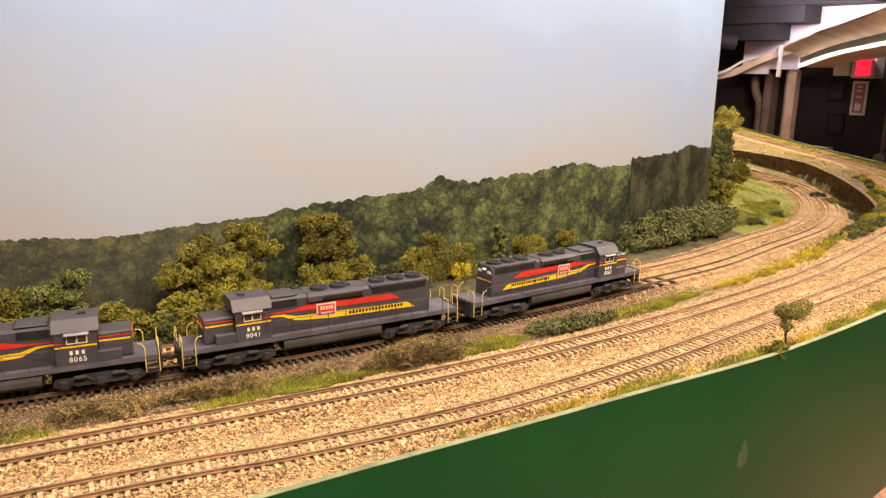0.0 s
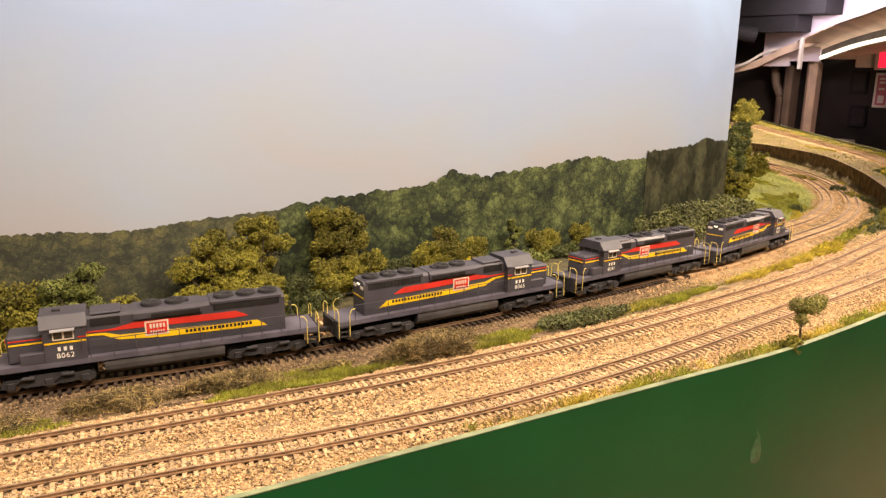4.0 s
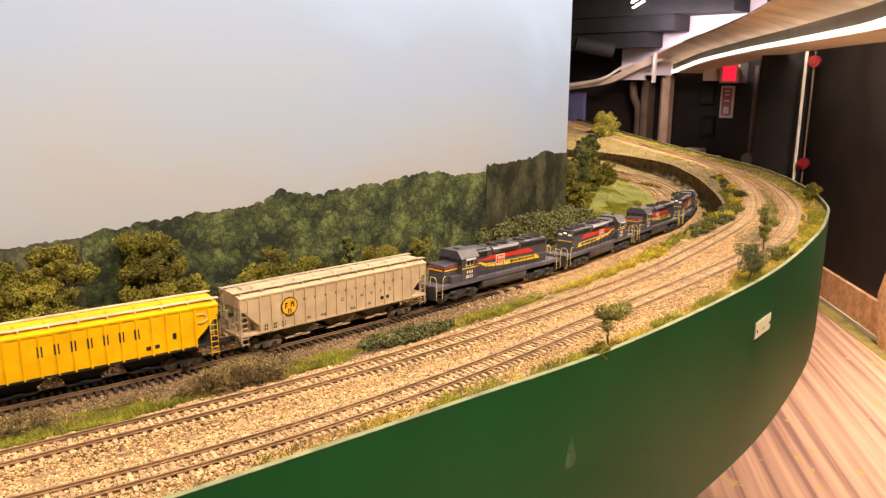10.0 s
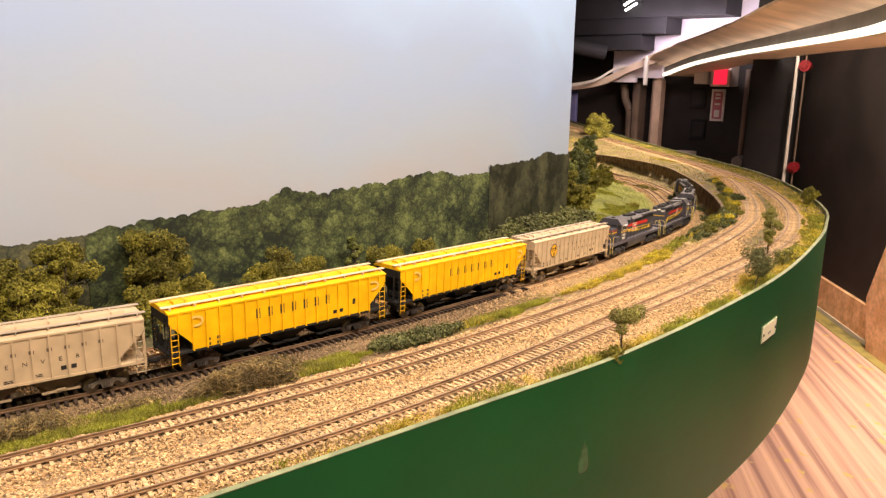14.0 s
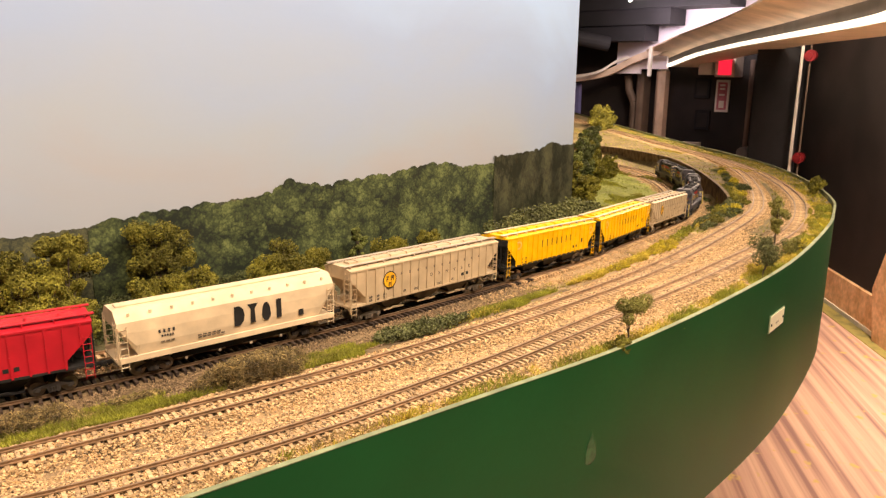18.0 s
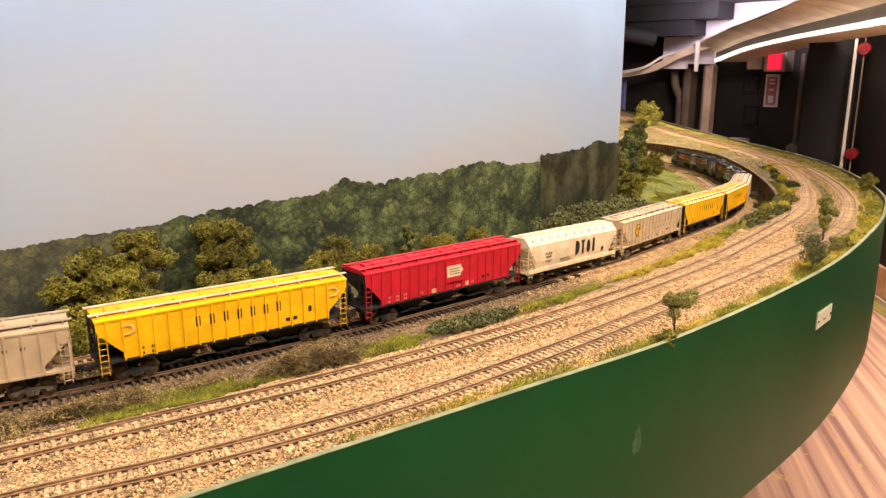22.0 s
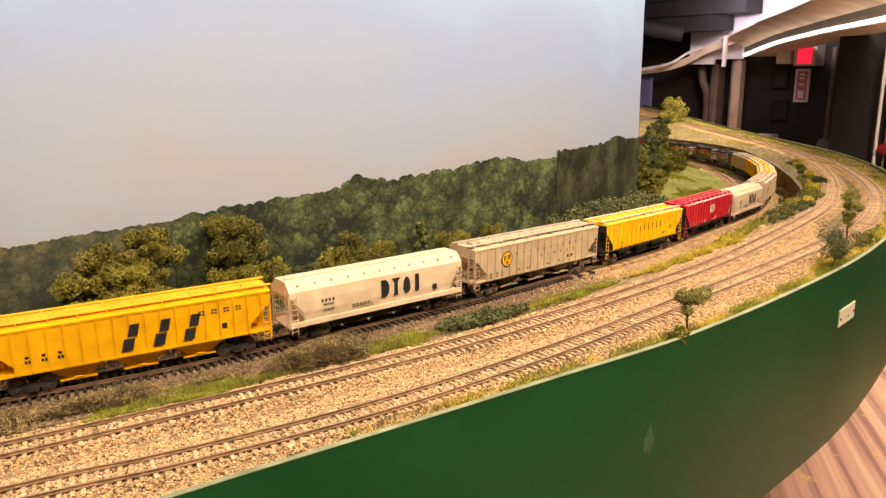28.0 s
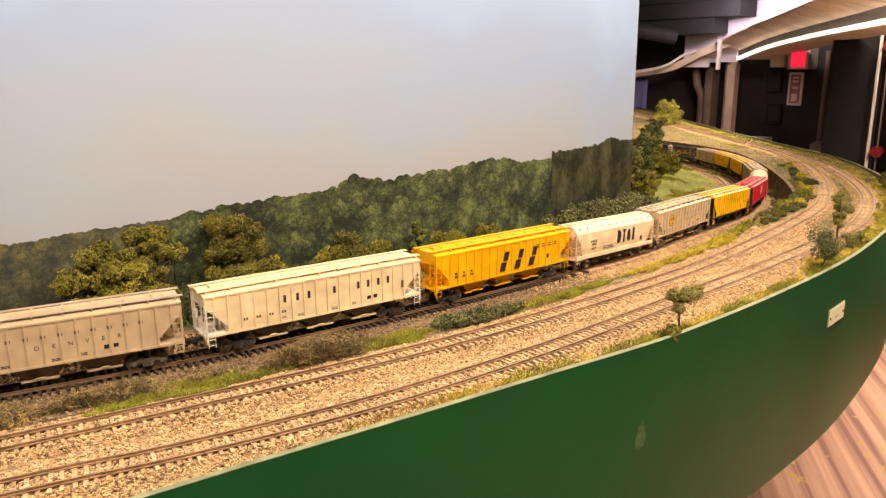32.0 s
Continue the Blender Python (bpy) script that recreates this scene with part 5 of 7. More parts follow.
def ribbed_hopper(label, body, under, truck_mat, roof, ends):
    """A three-bay covered hopper with ribbed sides: body, ribs, roof, hatch, walkways, bays, end frames, ladders, trucks."""
    L, W, ZB, ZT = 0.1010, 0.0180, 0.0162, 0.0490
    car = thing("hopper_car", label, "model freight car", "cars of the model train")
    side = [(-L, ZT), (-L, 0.0400), (-0.0835, 0.0225), (-0.0835, ZB), (0.0835, ZB), (0.0835, 0.0225), (L, 0.0400), (L, ZT)]
    bm = bmesh.new()
    extrude(bm, side, -W, W, "y")
    bm.normal_update()
    for q in bm.faces:
        q.material_index = int(abs(q.normal.x) > 0.3)
    part("body", bm, [body, ends], car)
    # roof: low pitched sheet with an eave
    bm = bmesh.new()
    extrude(bm, [(-W - 0.0006, ZT - 0.0012), (-W - 0.0006, ZT + 0.0002), (-0.008, ZT + 0.0026), (0.008, ZT + 0.0026), (W + 0.0006, ZT + 0.0002), (W + 0.0006, ZT - 0.0012)], -L - 0.0004, L + 0.0004)
    part("roof", bm, body, car)
    bm = bmesh.new()
    extrude(bm, [(-0.0045, ZT + 0.0026), (-0.0036, ZT + 0.0044), (0.0036, ZT + 0.0044), (0.0045, ZT + 0.0026)], -L + 0.010, L - 0.010)
    for i in range(9):
        x = -0.082 + i * 0.0205
        box(bm, x - 0.0005, x + 0.0005, -0.0052, 0.0052, ZT + 0.0026, ZT + 0.0049)
    part("trough_hatch", bm, body, car)
    for s in (-1, 1):
        bm = bmesh.new()
        box(bm, -L - 0.003, L + 0.003, *sorted((s * 0.0088, s * 0.0134)), ZT + 0.0034, ZT + 0.0039)
        for i in range(11):
            x = -0.098 + i * 0.0196
            box(bm, x - 0.0004, x + 0.0004, *sorted((s * 0.0088, s * 0.0150)), ZT + 0.0012, ZT + 0.0034)
        part("roof_walkway", bm, roof, car)
        for i in range(18):
            x = -0.0935 + i * 0.011
            zb = ZB if abs(x) < 0.083 else 0.0215 + (abs(x) - 0.0835) / 0.0175 * 0.0185 + 0.0008
            bm = bmesh.new()
            box(bm, x - 0.00065, x + 0.00065, *sorted((s * W, s * (W + 0.00088))), zb, ZT - 0.0012)
            part("rib", bm, body, car)
        # sill and end framing
        bm = bmesh.new()
        box(bm, -L, L, *sorted((s * (W - 0.0016), s * (W + 0.0005))), ZB - 0.0008, ZB + 0.0010)
        part("side_sill", bm, ends if ends is P["black"] else body, car)
        for e in (-1, 1):
            bm = bmesh.new()
            box(bm, *sorted((e * (L - 0.0012), e * L)), *sorted((s * (W - 0.0010), s * W)), 0.0100, 0.0410)
            bent(bm, [(e * L, s * 0.009, ZB), (e * L, s * 0.009, 0.0400)], 0.0005)
            bent(bm, [(e * (L - 0.0005), s * W, 0.026), (e * (L - 0.0005), s * 0.009, 0.026)], 0.00035)
            part("end_post", bm, ends, car)
            ladder(car, e * (L - 0.0005) - (0.0062 if e > 0 else -0.0006), s * (W + 0.0003), 0.0065, 0.0395, body if ends is P["black"] else ends, "x", 0.0056, 7)
            ladder(car, e * (L + 0.0004), s * 0.0135 - (0.0 if s > 0 else -0.0) - 0.0028, 0.0120, ZT - 0.001, ends, "y", 0.0056, 8)
    for e in (-1, 1):
        bm = bmesh.new()
        box(bm, *sorted((e * 0.0835, e * (L + 0.001))), -0.0165, 0.0165, ZB - 0.001, ZB + 0.0006)
        for k in (-0.006, 0.006):
            box(bm, *sorted((e * 0.086, e * 0.0875)), k - 0.0006, k + 0.0006, ZB, 0.0270)
        part("end_platform", bm, ends, car)
        bm = bmesh.new()
        rod(bm, (e * 0.0925, -0.003, 0.0205), (e * 0.0925, 0.004, 0.0205), 0.0030, 10)
        box(bm, *sorted((e * 0.097, e * 0.100)), 0.006, 0.011, 0.018, 0.026)
        bent(bm, [(e * 0.1012, 0.006, 0.026), (e * 0.1012, 0.006, 0.034)], 0.0014, 8)
        part("brake_gear", bm, ends, car)
        coupler(car, e * (L - 0.002))
        freight_truck(car, e * 0.0735, truck_mat)
    bm = bmesh.new()
    box(bm, -L + 0.004, L - 0.004, -0.0025, 0.0025, 0.0095, ZB)
    part("centre_sill", bm, P["frame_black"], car)
    for c in (-0.0435, 0.0, 0.0435):
        bm = bmesh.new()
        r = bmesh.ops.create_cube(bm, size=1.0)
        for v in r["verts"]:
            top = v.co.z > 0
            v.co.x = c + math.copysign(0.0215 if top else 0.0075, v.co.x)
            v.co.y = math.copysign(0.0165 if top else 0.0095, v.co.y)
            v.co.z = ZB if top else 0.0045
        part("hopper_bay", bm, under, car)
        bm = bmesh.new()
        box(bm, c - 0.0125, c + 0.0125, -0.0125, 0.0125, 0.0033, 0.0046)
        for s in (-1, 1):
            rod(bm, (c - 0.003, s * 0.0125, 0.0052), (c + 0.003, s * 0.0125, 0.0052), 0.0009, 6)
        part("outlet_gate", bm, body if under is not P["black"] else under, car)
    return car


def smooth_hopper(label, body):
    """A centre-flow covered hopper with smooth bulged sides and a row of roof hatches."""
    L, ZB = 0.0895, 0.0145
    car = thing("hopper_car", label, "model freight car", "cars of the model train")
    bm = bmesh.new()
    prof = [(-0.0165, ZB), (-0.0178, 0.024), (-0.0180, 0.034), (-0.0174, 0.0425), (-0.0165, 0.0435), (-0.0100, 0.0505), (0.0100, 0.0505), (0.0165, 0.0435), (0.0174, 0.0425), (0.0180, 0.034), (0.0178, 0.024), (0.0165, ZB)]
    rings = []
    for x, low in ((-L, 0.0380), (-0.0870, 0.0360), (-0.0770, 0.0185), (-0.0745, ZB), (0.0745, ZB), (0.0770, 0.0185), (0.0870, 0.0360), (L, 0.0380)):
        rings.append([bm.verts.new((x, y, max(z, low) if z < 0.042 else z)) for y, z in prof])
    for a, b in zip(rings, rings[1:]):
        for i in range(len(prof)):
            j = (i + 1) % len(prof)
            bm.faces.new((a[i], a[j], b[j], b[i]))
    bm.faces.new(rings[0])
    bm.faces.new(rings[-1][::-1])
    bmesh.ops.remove_doubles(bm, verts=bm.verts[:], dist=0.00001)
    part("body", bm, body, car)
    bm = bmesh.new()
    box(bm, -L + 0.004, L - 0.004, -0.0035, 0.0035, 0.0505, 0.0520, 0.0004)
    part("trough_hatch", bm, body, car)
    for s in (-1, 1):
        for i in range(11):
            x = -0.080 + i * 0.016
            bm = bmesh.new()
            box(bm, x - 0.0008, x + 0.0008, *sorted((s * 0.0136, s * 0.0150)), 0.0460, 0.0485)
            part("hatch_clamp", bm, body, car)
        bm = bmesh.new()
        box(bm, -L, L, *sorted((s * 0.0172, s * 0.0186)), 0.0118, 0.0165, 0.0003)
        part("side_sill", bm, body, car)
        for e in (-1, 1):
            ladder(car, e * (L - 0.0005) - (0.006 if e > 0 else -0.0004), s * 0.0183, 0.0065, 0.0400, body, "x", 0.0056, 7)
            ladder(car, e * (L + 0.0006), s * 0.0135 - 0.0028, 0.0120, 0.0430, body, "y", 0.0056, 8)
            bm = bmesh.new()
            bent(bm, [(e * L, s * 0.0170, 0.0105), (e * L, s * 0.0170, 0.0400)], 0.0006)
            bent(bm, [(e * L, s * 0.0170, 0.026), (e * L, s * 0.004, 0.026)], 0.0004)
            part("end_post", bm, body, car)
        bm = bmesh.new()
        box(bm, -0.050, 0.050, *sorted((s * 0.006, s * 0.0145)), 0.0060, 0.0108)
        part("bay_skirt", bm, P["black"], car)
    for e in (-1, 1):
        bm = bmesh.new()
        box(bm, *sorted((e * 0.066, e * (L + 0.001))), -0.0165, 0.0165, 0.0115, 0.0130)
        part("end_platform", bm, body, car)
        coupler(car, e * (L - 0.002))
        freight_truck(car, e * 0.0640, P["truck_black"])
    for c in (-0.040, -0.0133, 0.0133, 0.040):
        bm = bmesh.new()
        box(bm, c - 0.006, c + 0.006, -0.0120, 0.0120, 0.0040, 0.0062)
        for s in (-1, 1):
            rod(bm, (c, s * 0.0120, 0.0048), (c, s * 0.0150, 0.0048), 0.0011, 8)
        part("outlet_gate", bm, P["roof_grey"], car)
    return car


def small_marks(car, W, dark_mat):
    """Data lines and little black label plates low on each side."""
    for s in (-1, 1):
        y = s * (W + 0.00005)
        for x, z, w, h in ((0.046, 0.0215, 0.0035, 0.0030), (0.0525, 0.0217, 0.0035, 0.0030)):
            x = x * -s
            plate(car, "label_plate", [(x - w / 2, z), (x + w / 2, z), (x + w / 2, z + h), (x - w / 2, z + h)], y, P["black"])
        for x, z in ((-0.036, 0.0195), (-0.020, 0.0190), (0.012, 0.0185), (0.030, 0.0195)):
            x = x * -s
            bars(car, "data_block", x - 0.003, x + 0.003, z, z + 0.0006, 3, y, dark_mat, 0.2)
            bars(car, "data_block", x - 0.003, x + 0.003, z + 0.0012, z + 0.0018, 2, y, dark_mat, 0.2)


def spread(car, xs, z0, z1, w, W, material, side, slant=0.0):
    """Single upright bars in place of letters, one to each panel."""
    for x in xs:
        x0 = -side * x
        bars(car, "word_mark", x0 - w / 2, x0 + w / 2, z0, z1, 1, side * (W + 0.00005), material, 0.0, slant)


def tan_hopper():
    car = ribbed_hopper("tan covered hopper car with a round gold emblem, weathered", P["tan"], P["under_tan"], P["truck_tan"], P["roof_grey"], P["tan"])
    for s in (-1, 1):
        W = 0.0188
        ex = -s * -0.055
        ring = [(ex + 0.0082 * math.cos(a), 0.0345 + 0.0082 * math.sin(a)) for a in np.linspace(0, 2 * math.pi, 25)[:-1]]
        disc = [(ex + 0.0072 * math.cos(a), 0.0345 + 0.0072 * math.sin(a)) for a in np.linspace(0, 2 * math.pi, 25)[:-1]]
        plate(car, "emblem_ring", ring, s * (W - 0.0001), P["black"], label="black ring of the emblem")
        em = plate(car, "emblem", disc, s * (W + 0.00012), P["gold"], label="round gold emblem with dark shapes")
        for dx, dz, w, h in ((-0.0040, 0.0012, 0.0010, 0.0048), (-0.0028, 0.0030, 0.0022, 0.0011), (-0.0030, 0.0010, 0.0018, 0.0009), (0.0016, 0.0016, 0.0010, 0.0048), (0.0042, 0.0016, 0.0010, 0.0048), (0.0029, 0.0026, 0.0010, 0.0026), (-0.0012, -0.0040, 0.0010, 0.0042), (0.0012, -0.0040, 0.0010, 0.0042), (0.0, -0.0030, 0.0022, 0.0009)):
            x, z = ex + dx * -s, 0.0345 + dz
            plate(em, "emblem_mark", [(x - w / 2, z - h / 2), (x + w / 2, z - h / 2), (x + w / 3, z + h / 2), (x - w / 3, z + h / 2)], s * (W + 0.0003), P["black"])
        for i in range(11):
            x = -s * (-0.0385 + i * 0.0110)
            bars(car, "word_mark", x - 0.0020, x + 0.0020, 0.0366, 0.0390, 2, s * (0.0180 + 0.00005), P["faded_grey"], 0.30)
        for i, ch in enumerate("DENVER"):
            letters(car, ch, -s * (0.0005 + i * 0.0110), 0.0285, 0.0046, s * (0.0180 + 0.0001), P["grey_dark"])
        for i in range(3):
            x = -s * (-0.077 + i * 0.0085)
            bars(car, "reporting_mark", x - 0.002, x + 0.002, 0.0205, 0.0226, 2, s * 0.01805, P["grey_dark"], 0.4)
            bars(car, "reporting_mark", x - 0.002, x + 0.002, 0.0175, 0.0196, 2, s * 0.01805, P["grey_dark"], 0.4)
    small_marks(car, 0.0180, P["grey_dark"])
    return car


def yellow_hopper():
    car = ribbed_hopper("bright yellow covered hopper car with black ends", P["yellow"], P["black"], P["truck_black"], P["roof_tan"], P["black"])
    for s in (-1, 1):
        spread(car, [-0.0275 + i * 0.0110 for i in range(7)], 0.0318, 0.0398, 0.0036, 0.0180, P["grey_dark"], s)
        for c in (-0.080, 0.087):
            x0 = -s * c
            arc = [(x0 + 0.0060 * math.cos(a), 0.0400 + 0.0045 * math.sin(a)) for a in np.linspace(-2.0, 2.2, 12)] + [(x0 + 0.0042 * math.cos(a), 0.0400 + 0.0028 * math.sin(a)) for a in np.linspace(2.2, -2.0, 12)]
            plate(car, "pale_swoosh", arc, s * 0.01885, P["faded_yellow"])
        x0 = -s * 0.066
        plate(car, "label_plate", [(x0 - 0.0014, 0.0265), (x0 + 0.0014, 0.0265), (x0 + 0.0014, 0.0315), (x0 - 0.0014, 0.0315)], s * 0.0181, P["black"])
        for i in range(2):
            x = -s * (-0.070 + i * 0.0085)
            bars(car, "reporting_mark", x - 0.002, x + 0.002, 0.0222, 0.0242, 2, s * 0.01805, P["grey_dark"], 0.4)
            bars(car, "reporting_mark", x - 0.002, x + 0.002, 0.0180, 0.0202, 2, s * 0.01805, P["grey_dark"], 0.4)
    small_marks(car, 0.0180, P["orange"])
    return car


def red_hopper():
    car = ribbed_hopper("red covered hopper car with a cream sign on its side", P["red"], P["black"], P["truck_black"], P["red"], P["black"])
    for s in (-1, 1):
        x0 = -s * 0.0055
        back = [(x0 - 0.0118, 0.0245), (x0 + 0.0118, 0.0245), (x0 + 0.0118, 0.0440), (x0 - 0.0118, 0.0440)]
        sign = plate(car, "sign_board", back, s * 0.0188, P["red"], 0.0005)
        shape = [(-0.0110, 0.0405), (-0.0095, 0.0300), (0.0075, 0.0300), (0.0080, 0.0325), (0.0110, 0.0355), (0.0085, 0.0385), (0.0080, 0.0412), (-0.0100, 0.0412)]
        plate(sign, "sign_shape", [(x0 - s * x, z) for x, z in shape], s * 0.0193, P["cream"], 0.0003, "cream sign shape")
        for i, z in enumerate((0.0325, 0.0350, 0.0375)):
            bars(sign, "sign_line", x0 - 0.0070, x0 + 0.0070, z, z + 0.0007, 1, s * 0.0195, P["under_tan"], 0.0)
        for x, w, h in ((-0.0195, 0.0070, 0.0042), (0.0235, 0.0045, 0.0045)):
            x1 = -s * x
            plate(car, "data_panel", [(x1 - w / 2, 0.0175), (x1 + w / 2, 0.0175), (x1 + w / 2, 0.0175 + h), (x1 - w / 2, 0.0175 + h)], s * 0.0181, P["faded_panel"])
        for i in range(3):
            x = -s * (-0.073 + i * 0.0090)
            bars(car, "reporting_mark", x - 0.002, x + 0.002, 0.0215, 0.0235, 2, s * 0.01805, P["faint_mark"], 0.4)
            bars(car, "reporting_mark", x - 0.002, x + 0.002, 0.0180, 0.0200, 2, s * 0.01805, P["faint_mark"], 0.4)
    small_marks(car, 0.0180, P["faint_mark"])
    return car


def cream_hopper():
    car = smooth_hopper("cream centre-flow covered hopper car with bold black marks", P["cream"])
    for s in (-1, 1):
        y = s * 0.0182
        half = [(-0.0042, 0.0225), (0.0005, 0.0225), (0.0034, 0.0255), (0.0044, 0.0305), (0.0034, 0.0355), (0.0005, 0.0385), (-0.0042, 0.0385)]
        wedge = [(-0.0022, 0.0225), (0.0022, 0.0225), (0.0016, 0.0340), (0.0045, 0.0385), (-0.0045, 0.0385), (-0.0016, 0.0340)]
        oval = [(0.0044 * math.cos(a) * (1.0 if math.sin(a) < 0 else 0.8), 0.0300 + 0.0078 * math.sin(a)) for a in np.linspace(0, 2 * math.pi, 17)[:-1]]
        post = [(-0.0022, 0.0225), (0.0022, 0.0225), (0.0022, 0.0385), (-0.0022, 0.0385)]
        for x, shape in ((0.003, half), (0.0145, wedge), (0.0262, oval), (0.0375, post)):
            plate(car, "word_mark", [(-s * (x + u), z) for u, z in shape], y, P["black"])
        x0 = -s * 0.0575
        plate(car, "label_plate", [(x0 - 0.0022, 0.0205), (x0 + 0.0022, 0.0205), (x0 + 0.0022, 0.0255), (x0 - 0.0022, 0.0255)], y, P["black"])
        bars(car, "reporting_mark", -s * -0.0535 - 0.007, -s * -0.0535 + 0.007, 0.0300, 0.0325, 4, y, P["grey_dark"], 0.55)
        bars(car, "reporting_mark", -s * -0.0535 - 0.005, -s * -0.0535 + 0.005, 0.0268, 0.0284, 5, y, P["grey_dark"], 0.4)
        bars(car, "data_block", -s * -0.020 - 0.011, -s * -0.020 + 0.011, 0.0195, 0.0206, 6, y, P["under_tan"], 0.25)
        bars(car, "data_block", -s * -0.020 - 0.011, -s * -0.020 + 0.008, 0.0215, 0.0226, 5, y, P["under_tan"], 0.25)
        bars(car, "data_block", -s * -0.053 - 0.006, -s * -0.053 + 0.005, 0.0225, 0.0235, 3, y, P["under_tan"], 0.25)
    return car


def orange_hopper():
    car = ribbed_hopper("orange-yellow covered hopper car with three bold black marks", P["orange"], P["orange"], P["truck_black"], P["orange"], P["orange"])
    for s in (-1, 1):
        y = s * 0.01885
        for x in (-0.006, 0.0165, 0.0385):
            x0 = -s * x
            a = 0.0026 * -s * -1 * (-1 if s < 0 else 1)
            for lo, hi, w, shift in ((0.0200, 0.0292, 0.0040, -0.0006), (0.0306, 0.0400, 0.0034, 0.0010)):
                c0, c1 = x0 - a + 2 * a * (lo - 0.02) / 0.02 + shift * -s, x0 - a + 2 * a * (hi - 0.02) / 0.02 + shift * -s
                plate(car, "word_mark", [(c0 - w, lo), (c0 + w, lo), (c1 + w, hi), (c1 - w, hi)], y, P["black"])
        for i in range(3):
            x = -s * (-0.074 + i * 0.0105)
            bars(car, "reporting_mark", x - 0.0018, x + 0.0018, 0.0270, 0.0290, 1, s * 0.01805, P["black"], 0.3)
            bars(car, "reporting_mark", x - 0.0022, x + 0.0022, 0.0235, 0.0257, 2, s * 0.01805, P["black"], 0.3)
        for i in range(4):
            x = -s * (0.047 + i * 0.0095)
            bars(car, "data_block", x - 0.0025, x + 0.0025, 0.0400, 0.0412, 2, s * 0.01805, P["grey_dark"], 0.3)
            bars(car, "data_block", x - 0.0025, x + 0.0025, 0.0375, 0.0388, 2, s * 0.01805, P["grey_dark"], 0.3)
        x0 = -s * 0.063
        plate(car, "label_plate", [(x0 - 0.0024, 0.0240), (x0 + 0.0024, 0.0240), (x0 + 0.0024, 0.0285), (x0 - 0.0024, 0.0285)], s * 0.0181, P["black"])
    return car


def ivory_hopper():
    car = ribbed_hopper("ivory covered hopper car with black marks over grey bays", P["ivory"], P["under_tan"], P["truck_black"], P["ivory"], P["white"])
    for s in (-1, 1):
        spread(car, [-0.034, -0.0225, -0.0120, 0.0120, 0.0355, 0.0455, 0.0560, 0.0660], 0.0330, 0.0394, 0.0024, 0.0180, P["grey_dark"], s)
        for i in range(4):
            x = -s * (-0.068 + i * 0.0110)
            bars(car, "reporting_mark", x - 0.0022, x + 0.0022, 0.0245, 0.0265, 2, s * 0.01805, P["grey_dark"], 0.4)
        x0 = -s * 0.081
        plate(car, "label_plate", [(x0 - 0.0012, 0.0265), (x0 + 0.0012, 0.0265), (x0 + 0.0012, 0.0330), (x0 - 0.0012, 0.0330)], s * 0.01885, P["under_tan"])
    small_marks(car, 0.0180, P["under_tan"])
    return car


def loco_truck(loco, x):
    """A three-axle truck with its heavy side frames and brake cylinders."""
    bm = bmesh.new()
    box(bm, -0.0310, 0.0310, -0.0065, 0.0065, 0.0030, 0.0115)
    box(bm, -0.0280, 0.0280, -0.0110, 0.0110, 0.0075, 0.0135)
    tr = part("truck", bm, P["frame_black"], loco)
    tr.location = (x, 0, DROP)
    for s in (-1, 1):
        y0, y1 = sorted((s * 0.0118, s * 0.0142))
        bm = bmesh.new()
        extrude(bm, [(-0.0300, 0.0050), (-0.0300, 0.0085), (-0.0265, 0.0105), (-0.0150, 0.0100), (-0.0120, 0.0122), (0.0120, 0.0122), (0.0150, 0.0100), (0.0265, 0.0105), (0.0300, 0.0085), (0.0300, 0.0050),
                     (0.0260, 0.0045), (0.0200, 0.0062), (0.0150, 0.0040), (0.0040, 0.0042), (0.0, 0.0058), (-0.0040, 0.0042), (-0.0150, 0.0040), (-0.0200, 0.0062), (-0.0260, 0.0045)], y0, y1, "y")
        for k in (-0.0235, 0.0, 0.0235):
            box(bm, k - 0.0026, k + 0.0026, *sorted((s * 0.0140, s * 0.0154)), 0.0035, 0.0090, 0.0005)
        part("side_frame", bm, P["grey_dark"], tr)
        for k in (-0.0125, 0.0125):
            bm = bmesh.new()
            rod(bm, (k - 0.004, s * 0.0150, 0.0108), (k + 0.004, s * 0.0150, 0.0108), 0.0016, 10)
            bent(bm, [(k + 0.004, s * 0.0152, 0.0108), (k + 0.0085, s * 0.0152, 0.0070)], 0.0005)
            part("brake_cylinder", bm, P["grey_dark"], tr)
    for k in (-0.0235, 0.0, 0.0235):
        wheelset(tr, k, 0.0058)
    return tr


